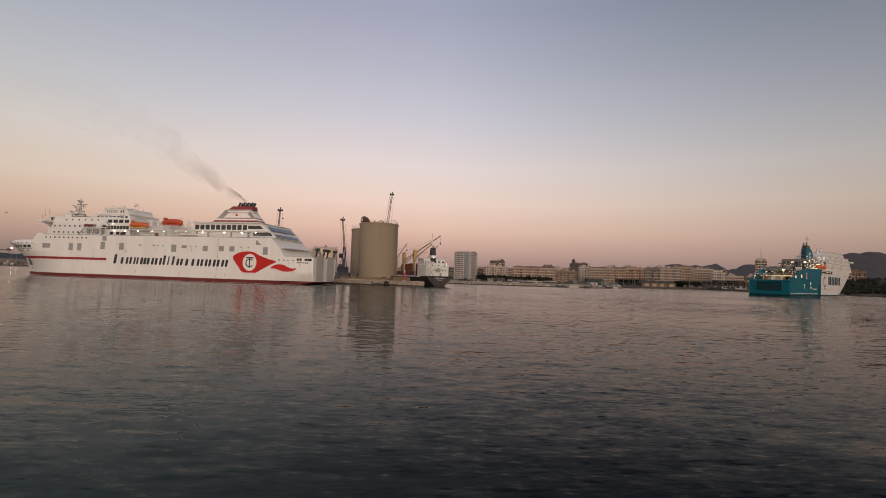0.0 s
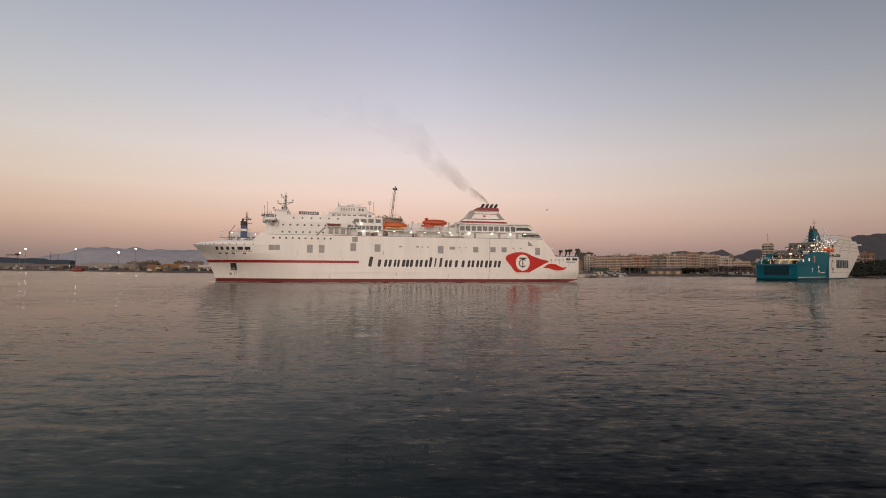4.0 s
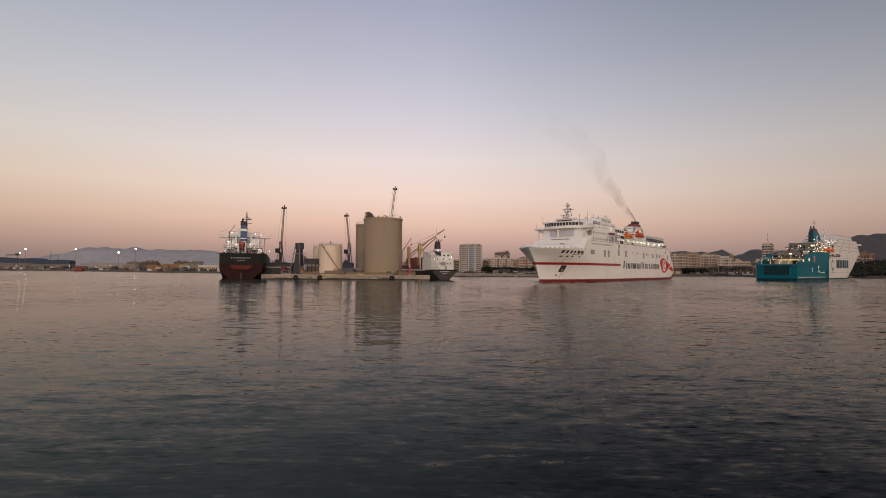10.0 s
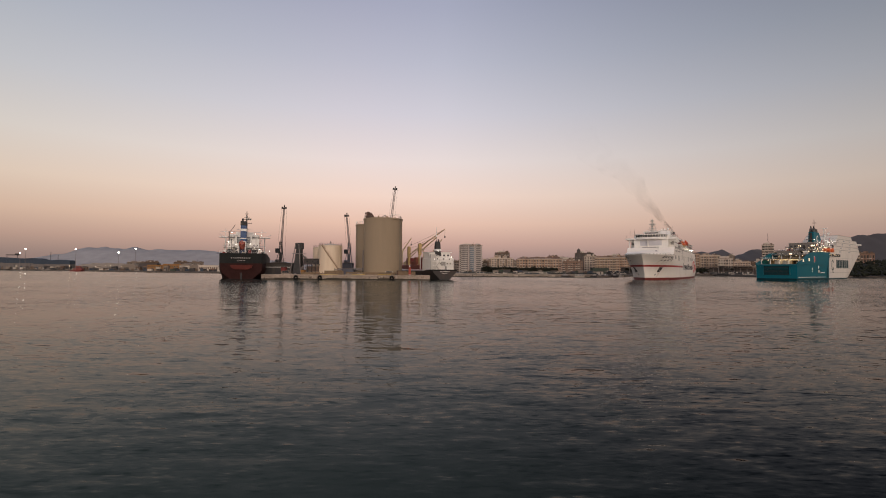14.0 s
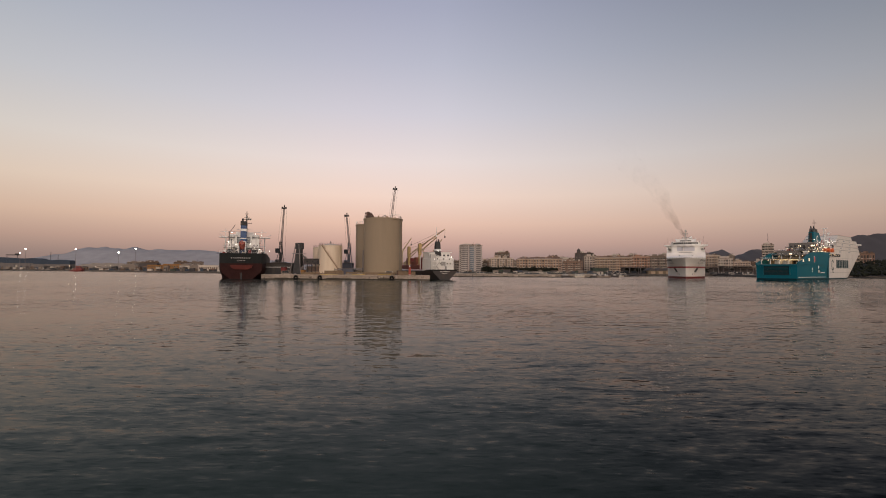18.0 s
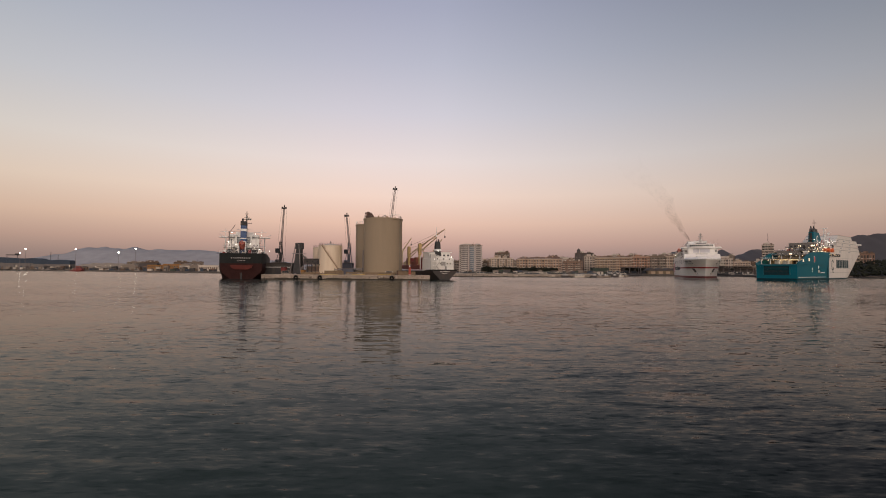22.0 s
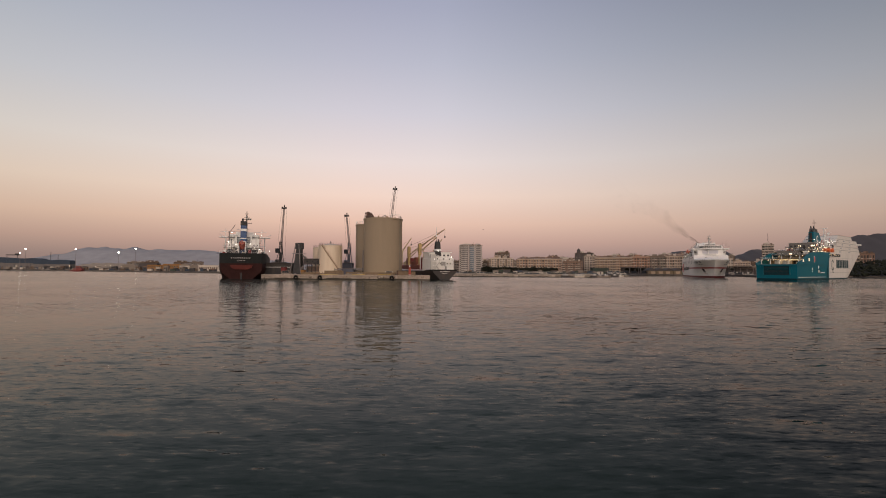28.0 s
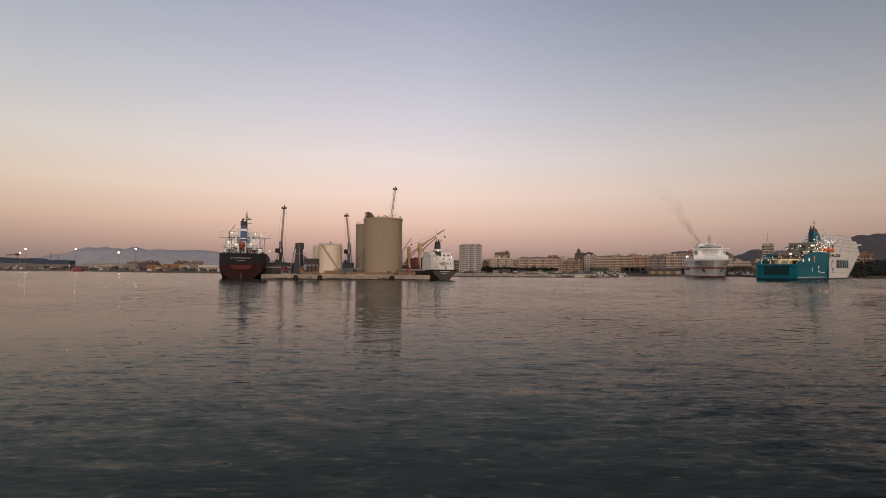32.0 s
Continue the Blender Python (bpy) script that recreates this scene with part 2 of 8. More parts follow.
# ---- water, land and hills ----
def water_material():
    m = bpy.data.materials.new("harbour_water")
    m.use_nodes = True
    n, l = m.node_tree.nodes, m.node_tree.links
    b = n["Principled BSDF"]
    b.inputs["Roughness"].default_value, b.inputs["IOR"].default_value = 0.04, 1.08
    c = n.new("ShaderNodeTexCoord")
    sx = n.new("ShaderNodeSeparateXYZ")
    l.new(c.outputs["Object"], sx.inputs[0])
    wind, gusts, breeze = n.new("ShaderNodeMapRange"), n.new("ShaderNodeTexNoise"), n.new("ShaderNodeMath")
    l.new(sx.outputs["X"], wind.inputs[0])
    wind.inputs["From Min"].default_value, wind.inputs["From Max"].default_value = -14.0, 12.0
    wind.inputs["To Min"].default_value, wind.inputs["To Max"].default_value = 0.92, 0.96
    gusts.inputs["Scale"].default_value, gusts.inputs["Detail"].default_value = 0.025, 3
    l.new(c.outputs["Object"], gusts.inputs["Vector"])
    g2 = n.new("ShaderNodeMapRange")
    l.new(gusts.outputs[0], g2.inputs[0])
    g2.inputs["From Min"].default_value, g2.inputs["From Max"].default_value, g2.inputs["To Min"].default_value, g2.inputs["To Max"].default_value = 0.32, 0.68, 0.35, 1.6
    breeze.operation = "MULTIPLY"
    l.new(wind.outputs[0], breeze.inputs[0])
    l.new(g2.outputs[0], breeze.inputs[1])
    # brightness falloff painted into the base colour, grey-green west to near-black east
    falloff, hue = n.new("ShaderNodeMapRange"), n.new("ShaderNodeMix")
    l.new(sx.outputs["X"], falloff.inputs[0])
    falloff.inputs["From Min"].default_value, falloff.inputs["From Max"].default_value = -8.5, 5.5
    falloff.interpolation_type = "SMOOTHSTEP"
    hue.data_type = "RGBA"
    l.new(falloff.outputs[0], hue.inputs["Factor"])
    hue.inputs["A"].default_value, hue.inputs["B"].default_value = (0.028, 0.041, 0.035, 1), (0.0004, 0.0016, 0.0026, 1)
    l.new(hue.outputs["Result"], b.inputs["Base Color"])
    far = n.new("ShaderNodeMapRange")
    l.new(sx.outputs["Y"], far.inputs[0])
    far.inputs["From Min"].default_value, far.inputs["From Max"].default_value = 10.0, 120.0
    far.inputs["To Min"].default_value, far.inputs["To Max"].default_value = 1.0, 1.1
    swell = n.new("ShaderNodeMath")
    swell.operation = "MULTIPLY"
    l.new(breeze.outputs[0], swell.inputs[0])
    l.new(far.outputs[0], swell.inputs[1])
    total = None
    # scale, length across the wind, slope, detail, and how sharp the crests are
    for scale, stretch, slope, detail, crest in ((0.05, 0.45, 0.010, 2, 0), (0.5, 0.30, 0.014, 2, 0), (1.1, 0.30, 1.1, 2, 1), (2.3, 0.30, 1.4, 2, 1), (4.2, 0.32, 11.0, 3, 2), (9.0, 0.32, 1.4, 2, 1)):
        mp, t = n.new("ShaderNodeMapping"), n.new("ShaderNodeTexNoise")
        mp.inputs["Scale"].default_value = (stretch, 1, 1)
        mp.inputs["Rotation"].default_value = (0, 0, radians(8 if scale < 3 else -6))
        l.new(c.outputs["Object"], mp.inputs[0])
        t.inputs["Scale"].default_value, t.inputs["Detail"].default_value = scale, detail
        l.new(mp.outputs[0], t.inputs["Vector"])
        off, mul = n.new("ShaderNodeVectorMath"), n.new("ShaderNodeVectorMath")
        off.operation, mul.operation = "SUBTRACT", "MULTIPLY"
        off.inputs[1].default_value = (0.5, 0.5, 0.5)
        mul.inputs[1].default_value = (slope * 0.45, slope, 0)
        l.new(t.outputs["Color"], off.inputs[0])
        out = off.outputs[0]
        for _ in range(crest):
            size, peak = n.new("ShaderNodeVectorMath"), n.new("ShaderNodeVectorMath")
            size.operation, peak.operation = "ABSOLUTE", "MULTIPLY"
            l.new(off.outputs[0], size.inputs[0])
            l.new(out, peak.inputs[0])
            l.new(size.outputs[0], peak.inputs[1])
            out = peak.outputs[0]
        l.new(out, mul.inputs[0])
        if total:
            add = n.new("ShaderNodeVectorMath")
            l.new(total.outputs[0], add.inputs[0])
            l.new(mul.outputs[0], add.inputs[1])
            total = add
        else:
            total = mul
    sized, up, unit = n.new("ShaderNodeVectorMath"), n.new("ShaderNodeVectorMath"), n.new("ShaderNodeVectorMath")
    sized.operation, unit.operation = "SCALE", "NORMALIZE"
    l.new(total.outputs[0], sized.inputs[0])
    l.new(swell.outputs[0], sized.inputs["Scale"])
    l.new(sized.outputs[0], up.inputs[0])
    # normals tilt to -Y with distance, brightening far water with higher sky
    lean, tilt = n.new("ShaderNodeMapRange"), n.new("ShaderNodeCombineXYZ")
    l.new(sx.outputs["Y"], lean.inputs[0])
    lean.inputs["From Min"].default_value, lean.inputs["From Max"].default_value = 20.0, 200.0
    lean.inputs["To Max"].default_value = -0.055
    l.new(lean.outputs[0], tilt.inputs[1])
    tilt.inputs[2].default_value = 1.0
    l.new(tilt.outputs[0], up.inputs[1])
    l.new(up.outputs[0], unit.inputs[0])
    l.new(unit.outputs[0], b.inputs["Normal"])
    return m


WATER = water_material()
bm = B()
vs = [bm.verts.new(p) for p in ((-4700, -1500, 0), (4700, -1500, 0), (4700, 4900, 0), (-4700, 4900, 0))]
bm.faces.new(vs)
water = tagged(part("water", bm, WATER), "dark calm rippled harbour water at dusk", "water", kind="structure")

# the quay on which the camera stands, behind and below it
bm = box(B(), 0, -42, -2, 400, 80, 4.9)
tagged(part("pavement", bm, CONCRETE), "pale concrete quay at the water's edge", "quay", kind="structure")

# land behind the city shore, reaching the horizon
bm = prism(B(), [(-3000, 2200), (-1200, 1150), (-830, 905), (-560, 720), (-400, 600), (-222, 486), (-190, 560), (-60, 570), (0, 560), (6, 352), (116, 352), (140, 382), (190, 470), (222, 532), (260, 545), (302, 535), (264, 398), (300, 402),
                 (380, 440), (420, 400), (900, 300), (4600, 300), (4600, 4850), (-4600, 4850), (-4600, 2600)], -3, 1.6, "z")
ground = tagged(part("ground", bm, ASPHALT), "dark paved port land along the shore", "ground", kind="structure")

# cargo pier
PIER = [(-84, 222.5), (-6, 222.5), (-70, 400), (-150, 400)]
bm = prism(B(), PIER, -3, 2.0, "z")
pier = tagged(part("cargo_pier", bm, CONCRETE), "weathered ochre concrete cargo pier with stained face", "quay", kind="structure")

# tide-stained face and worn cap stones of the pier
CAP = mat("worn_cap_concrete", (0.40, 0.33, 0.27), 0.9, var=0.3, scale=0.8, bump=0.2, stain=(0.16, 0.12, 0.09), stain_amount=0.7, per_object=0.2)
FACE = mat("mottled_face_concrete", (0.35, 0.285, 0.23), 0.9, var=0.35, scale=0.55, bump=0.3, stain=(0.13, 0.09, 0.065), stain_amount=0.85, per_object=0.16)
RUSTMARK = mat("rust_marked_concrete", (0.17, 0.085, 0.05), 0.9, var=0.3, scale=0.4)
TIDE = mat("algae_stained_concrete", (0.055, 0.045, 0.034), 0.8, var=0.4, scale=0.7, spec=0.2)
for k in range(13):
    part("cap_stone", box(B(), -81 + k * 6, 222.75, 1.98 + 0.03 * (k % 3), 5.86, 0.9, 0.34, 0.05), CAP, pier)
    part("tide_band", box(B(), -81 + k * 6, 222.44, -0.6, 5.97, 0.2, 1.05 + 0.12 * (k * 7 % 4)), TIDE, pier)
for k in range(26):
    part("face_panel", box(B(), -82.5 + k * 3, 222.48, 0.2, 2.93, 0.12, 1.74 + 0.02 * (k * 5 % 3)), FACE, pier)
rp = random.Random(5)
for k in range(46):
    w, h = 0.15 + 0.5 * rp.random() ** 2, 0.3 + 1.1 * rp.random() ** 2
    x, z = -83.5 + rp.random() * 77, 0.5 + 1.1 * rp.random()
    pts = [(x + w * (rp.random() - 0.5) + sx * w, z + sz * h * (0.6 + 0.4 * rp.random())) for sx, sz in ((-0.6, -0.4), (0.2, -0.7), (0.7, -0.2), (0.4, 0.15), (-0.5, 0.2))]
    part("drain_stain", prism(B(), pts, 222.39, 222.5), TIDE if k % 3 else RUSTMARK, pier)


def hill(name, label, rows, depth, color, back=500):
    """A range: its crest over x, at a depth, falling away to both sides."""
    bm = B()
    n = 140
    x0, x1 = rows[0][0], rows[-1][0]
    grid = []
    for k, (dy, f) in enumerate(((-back, 0.0), (-back * 0.6, 0.35), (-back * 0.25, 0.75), (0, 1.0), (back * 0.5, 0.5), (back, 0.0))):
        row = []
        for i in range(n + 1):
            x = x0 + (x1 - x0) * i / n
            h = float(np.interp(x, [r[0] for r in rows], [r[1] for r in rows]))
            h = h * f * (1 + 0.10 * noise.fractal(Vector((x * 0.006, dy * 0.006, 3.1)), 1.0, 2.0, 5)) + (6 * f * noise.noise(Vector((x * 0.03, dy * 0.03, 0.2))))
            row.append(bm.verts.new((x, depth + dy, max(h, -2))))
        grid.append(row)
    for a, b in zip(grid, grid[1:]):
        for i in range(n):
            bm.faces.new((a[i], a[i + 1], b[i + 1], b[i]))
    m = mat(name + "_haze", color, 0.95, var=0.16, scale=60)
    return tagged(part(name, bm, m, smooth=True), label, "hill", kind="structure")


# distance haze is painted into the far range's pale base colour
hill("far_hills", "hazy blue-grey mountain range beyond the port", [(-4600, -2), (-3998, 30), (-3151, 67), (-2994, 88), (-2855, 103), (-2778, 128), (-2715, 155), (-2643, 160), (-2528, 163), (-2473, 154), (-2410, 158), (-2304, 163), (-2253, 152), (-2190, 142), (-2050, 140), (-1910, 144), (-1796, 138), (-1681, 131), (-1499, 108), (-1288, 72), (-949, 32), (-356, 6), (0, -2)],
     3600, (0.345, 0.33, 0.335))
hill("city_hill", "dark wooded hill behind the city buildings", [(720, -2), (850, 40), (930, 78), (1010, 84), (1080, 82), (1133, 93), (1165, 74), (1187, 68), (1220, 80), (1257, 94), (1310, 95), (1380, 92), (1440, 70), (1560, -2)], 1950, (0.085, 0.08, 0.085), 260)
hill("wooded_bank", "dark wooded bank above the harbour road", [(352, -2), (372, 5), (400, 11), (450, 16), (540, 20), (700, 26), (1000, 30), (1400, 20), (1700, -2)], 500, (0.016, 0.016, 0.013), 70)
hill("harbour_hill", "dark steep hill behind the moored ferry", [(1120, -2), (1220, 50), (1300, 104), (1360, 124), (1420, 128), (1480, 132), (1650, 128), (1900, 100), (2300, 60), (2600, -2)], 1600, (0.068, 0.062, 0.066), 300)
# trees that cover the bank
rb = random.Random(21)
bm = B()
for k in range(1700):
    x, y = 372 + rb.random() ** 1.4 * 520, 432 + rb.random() * 75
    z = float(np.interp(x, (352, 400, 450, 540, 700, 1000), (-2, 11, 16, 20, 26, 30))) * min(1.0, 0.25 + (y - 430) / 75)
    q = 0.6 + rb.random() * 1.3
    m = Matrix.Translation((x, y, max(z, 1.6) + q * 0.3)) @ Euler((rb.random() * 3, rb.random() * 3, 0)).to_matrix().to_4x4() @ Matrix.Diagonal((q, q * 0.9, q * (0.6 + 0.7 * rb.random()), 1))
    for v in bmesh.ops.create_icosphere(bm, subdivisions=1, radius=1, matrix=m)["verts"]:
        v.co += Vector((rb.random() - 0.5, rb.random() - 0.5, rb.random() - 0.5)) * q * 0.8
tagged(part("bank_trees", bm, LEAF), "dark dense trees on the bank above the road", "trees", kind="stuff")

# ---- the arriving ferry: white, 151 m long ----
def letters(hull, spec, x, z, cap, tall, pitch, side, parent, material):
    """Plain slanted bars in the rhythm of the lettering; (height, width, strokes), widths in parts of cap, heights in parts of tall."""
    for h, w, strokes in spec:
        b = min(0.26, w / (strokes + 0.6)) * cap
        for k in range(strokes):
            x0 = x - (w * cap - b) * (k / (strokes - 1) if strokes > 1 else 0.5)
            top = z + (h if k == strokes - 1 or h < 0.8 else 0.72) * tall
            low, lean, r = z, 0.16 * side, b * 0.3
            pts = [(x0, low + r), (x0 - r, low), (x0 - b + r, low), (x0 - b, low + r), (x0 - b, top - r), (x0 - b + r, top), (x0 - r, top), (x0, top - r)]
            part("lettering_bar", hull.shape([(u - lean * (q - low), q) for u, q in pts], side, 0.05), material, parent)
        x -= (w + pitch) * cap


def lifeboat(parent, x, y, z, length, material, hull_material, side):
    boat = part("lifeboat", B(), material, parent, "enclosed orange lifeboat on davits")
    bm = bmesh.new()
    n = 12
    rings = []
    for i in range(n + 1):
        t = i / n * 2 - 1
        w = max(0.02, (1 - abs(t) ** 3.2)) * 1.45
        ring = []
        for k in range(10):
            a = k / 10 * 2 * math.pi
            ring.append(bm.verts.new((t * length / 2, math.cos(a) * w, math.sin(a) * (1.35 if math.sin(a) > 0 else 1.25) * (0.35 + 0.65 * w / 1.45))))
        rings.append(ring)
    for a, b in zip(rings, rings[1:]):
        for k in range(10):
            bm.faces.new((a[k], a[(k + 1) % 10], b[(k + 1) % 10], b[k]))
    box(bm, length * 0.34, 0, 1.0, 1.3, 1.3, 0.8, 0.15)
    bmesh.ops.recalc_face_normals(bm, faces=bm.faces)
    for f in bm.faces:
        f.smooth = True
    bm.to_mesh(boat.data)
    bm.free()
    boat.location = (x, y, z)
    part("keel_band", prism(B(), [(-length * 0.42, -0.55), (length * 0.42, -0.55), (length * 0.36, -1.2), (-length * 0.36, -1.2)], -1.0, 1.0), hull_material, boat)
    for d in (-0.36, 0.36):
        bm = B()
        bar(bm, (x + d * length, y - side * 1.7, z - 2.6), (x + d * length, y - side * 1.6, z + 1.5), 0.22)
        bar(bm, (x + d * length, y - side * 1.6, z + 1.5), (x + d * length, y + side * 0.3, z + 1.7), 0.2)
        part("davit", bm, WHITE, parent)
    return boat


def smooth(pts, n=4):
    """A rounded closed outline through the given points."""
    out, c = [], len(pts)
    for i in range(c):
        p0, p1, p2, p3 = (Vector(pts[(i + k) % c]) for k in (-1, 0, 1, 2))
        for k in range(n):
            t = k / n
            out.append(tuple(0.5 * (2 * p1 + (p2 - p0) * t + (2 * p0 - 5 * p1 + 4 * p2 - p3) * t * t + (3 * p1 - p0 - 3 * p2 + p3) * t ** 3)))
    return out


def rails(bm, pts, z, h=1.1, step=2.5):
    for (xa, ya), (xb, yb) in zip(pts, pts[1:]):
        n = max(1, int(math.hypot(xb - xa, yb - ya) / step))
        for i in range(n + 1):
            t = i / n
            p = Vector((xa + (xb - xa) * t, ya + (yb - ya) * t, z))
            bar(bm, p, p + Vector((0, 0, h)), 0.05)
        for k in (0.5, 1.0):
            bar(bm, (xa, ya, z + h * k), (xb, yb, z + h * k), 0.045)
    return bm


def ferry():
    ship = thing("car_ferry", "white car ferry with red stripe, dark lettering and red emblem", "ferry")
    ship.scale = (1, 0.93, 1)
    H = Hull(151, 26, 66.5, 9.0, 28, 36, 14.3, stern_cut=0.25, power=2.5, swell=4.5, rise=1.2, flare=3.0, tail=0.17)
    hull = part("hull", H.skin(1.35, 10.4, nz=7, nx=60), WHITE, ship, "white steel hull with faint rust streaks", True)
    part("boot_top", H.skin(-2.0, 1.35, nz=3, nx=60, xa=-63.0), BOOT, ship, "dark red underwater paint", True)
    part("stern_counter", prism(B(), [(-63.0, 1.33), (-63.0, -2.0), (-65.0, -1.0), (-75.3, 1.1), (-75.3, 1.33)], -10.4, 10.4), BOOT, ship, "red underside rising to the stern")
    part("upper_hull", H.skin(10.4, 17.3, xa=-59, xf=46.5, nz=2, nx=24), WHITE, ship, "", True)
    bm = prism(B(), [(-59, 10.4), (-64.5, 10.4), (-62.5, 13.6), (-59, 17.3)], -12.97, 12.97)
    part("stern_slope", bm, WHITE, ship)
    part("forecastle", H.skin(10.4, 13.2, xa=46.5, nz=3, nx=24), WHITE, ship, "", True)
    # rounded turtle deck over the bow, with a row of studs along its edge
    bm = B()
    edge = []
    for i in range(37):
        x = 46.5 + (H.stem(13.2) - 0.02 - 46.5) * (1 - (1 - i / 36) ** 2.2)
        edge.append((x, H.half(x, 13.2) if i < 36 else 0.02))
    rows = []
    for f, z in ((1.0, 13.2), (1.008, 13.5), (0.985, 14.2), (0.93, 14.75), (0.82, 15.1), (0.5, 15.35), (0.02, 15.4)):
        rows.append([bm.verts.new((46.5 + (x - 46.5) * f, s * y * f, z)) for s, seq in ((1, edge), (-1, edge[-2::-1])) for x, y in seq])
    for a, b in zip(rows, rows[1:]):
        for i in range(len(a) - 1):
            bm.faces.new((a[i], a[i + 1], b[i + 1], b[i]))
    part("turtle_deck", bm, WHITE, ship, "rounded white deck over the bow", True)
    for s in (1, -1):
        for k in range(15):
            x, y = edge[3 + k * 33 // 15]
            part("edge_stud", box(B(), 46.5 + (x - 46.5) * 1.004, s * y * 1.004, 13.5, 0.5, 0.5, 0.34, 0.05), GREY, ship)
    part("anchor_windlass", box(cyl(B(), (57, -4, 15.6), (57, 4, 15.6), 0.5), 57, 0, 15.0, 1.6, 3, 0.9, 0.1), HOUSE, ship)

    for s in (1, -1):
        part("red_stripe", H.patch(14.0, 70.9, 7.1, 8.05, s, 0.05, 44), STRIPE, ship, "deep red stripe along the bow")
        part("rubbing_strake", H.patch(-73, 27, 3.7, 4.0, s, 0.25, 6), WHITE, ship)
        # closed side shutters
        for x, z, w, h in ((45.2, 12.6, 1.9, 1.9), (43.2, 12.6, 1.9, 1.9), (31.8, 12.3, 2.0, 2.9), (27.6, 12.3, 2.0, 2.9), (16.2, 13.1, 2.1, 3.0), (15.6, 16.0, 2.0, 1.9), (7.2, 12.9, 2.2, 2.8),
                           (-17.0, 12.6, 2.2, 2.9), (-21.6, 13.3, 2.2, 1.1), (-31.0, 12.8, 2.1, 2.1), (-38.0, 12.9, 2.1, 2.0), (-42.6, 12.9, 2.1, 2.0), (-56.7, 12.4, 2.0, 2.9)):
            part("side_shutter", H.patch(x - w / 2, x + w / 2, z - h / 2, z + h / 2, s, 0.06), GREY, ship, "closed grey side shutter")
        for x, w in ((-1.5, 1.2), (-8, 1.2), (-9.8, 0.5), (-12, 0.5), (-24.5, 0.5), (-27, 0.5), (-46.5, 0.6), (-49.5, 0.6)):
            part("scupper", H.patch(x - w / 2, x + w / 2, 13.3, 13.8, s, 0.05), GREY, ship)
        for k in range(10):
            x = 44.6 - k * 2.24
            bm = B()
            cyl(bm, (x, s * (H.half(x, 16) - 0.2), 16.1), (x, s * (H.half(x, 16) + 0.06), 16.1), 0.36, seg=12)
            part("porthole", bm, GLASS, ship)
        # mooring openings in the bow and the stern
        for k, x in enumerate((64.3, 62.4, 60.3, 58.4, 55.9, 53.4)):
            w = 1.0 if k < 4 else 1.9
            part("mooring_opening", H.patch(x - w / 2, x + w / 2, 11.6, 12.7, s, 0.04, 2), DARK, ship)
        for x in (63.5, 61, 58.5, 54.5):
            part("fairlead", H.patch(x - 0.5, x + 0.5, 10.2, 10.6, s, 0.12, 2), DARK, ship)
        for x in (-69.8, -70.8, -72.7, -73.6, -74.4):
            part("stern_opening", H.patch(x - 0.4, x + 0.4, 9.0, 9.9, s, 0.04), DARK, ship)
        for x in (-62.5, -64.5, -66, -68):
            part("stern_scupper", H.patch(x - 0.25, x + 0.25, 8.9, 9.3, s, 0.04), DARK, ship)
        for k in range(9):
            part("name_bar", H.patch(58.6 - k * 0.85, 59.2 - k * 0.85, 11.0, 11.35, s, 0.05), GREY, ship)
        for k in range(7):
            part("name_bar", H.patch(-69.8 - k * 0.62, -69.4 - k * 0.62, 8.1, 8.5, s, 0.05), INK, ship)
        for k, (x, z, q) in enumerate(((64.4, 11.4, 2.6), (61.2, 11.3, 3.2), (58.6, 11.2, 2.0), (55.0, 10.0, 2.4), (59.0, 4.2, 2.4), (58.3, 4.2, 1.6), (36, 12.0, 2.2), (20.2, 9.2, 1.8), (5.0, 12.0, 1.6), (-9.0, 13.2, 2.4), (-25, 13.2, 1.8), (-47, 13.2, 2.6), (-62.6, 8.8, 2.0), (-66.2, 8.8, 1.5), (-70.6, 8.9, 2.2), (-40, 3.6, 1.4), (-20, 3.6, 1.6), (0, 3.6, 1.2))):
            w = 0.10 + 0.05 * (k % 3)
            part("rust_streak", H.patch(x - w, x + w, z - q, z, s, 0.02), STREAK, ship)
        # anchor pocket and anchor
        part("anchor_pocket", H.patch(58.0, 60.3, 4.3, 6.9, s, 0.08, 3), DARK, ship, "dark anchor recess")
        bm = B()
        y = s * (H.half(59.2, 5.4) + 0.25)
        bar(bm, (59.2, y, 4.4), (59.2, y, 6.6), 0.25)
        bar(bm, (58.2, y, 5.2), (59.2, y, 4.3), 0.3)
        bar(bm, (60.2, y, 5.2), (59.2, y, 4.3), 0.3)
        part("anchor", bm, LATTICE, ship)
        # lettering, as bars of each letter's size
        O, R = (0.72, 0.55, 2), (0.72, 0.36, 1)
        word = [(1.0, 0.62, 1), R, O, (0.72, 0.44, 2), (0.72, 0.86, 3), O, (1.0, 0.54, 2), (0.92, 0.18, 1), (0.95, 0.3, 1), O, R, R, (0.72, 0.54, 2), (0.72, 0.52, 2), O, O]
        total = sum(w for _, w, _ in word) + 0.2 * 15
        cap = 52.4 / total
        letters(H, word, 11.5, 5.86, cap, 3.85, 0.2, s, ship, INK)
        # emblem: a red eye with a wave behind it
        eye = [(-43.2, 9.6), (-45.2, 11.3), (-48, 12.0), (-51.5, 11.9), (-54.5, 10.6), (-58, 9.4), (-61.4, 8.5), (-58.6, 7.0), (-55.3, 5.2), (-52.6, 3.9), (-49.5, 3.75), (-47.2, 4.4), (-45.6, 6.3)]
        emblem = part("emblem", H.shape(smooth(eye), s, 0.05), RED, ship, "red eye-shaped emblem")
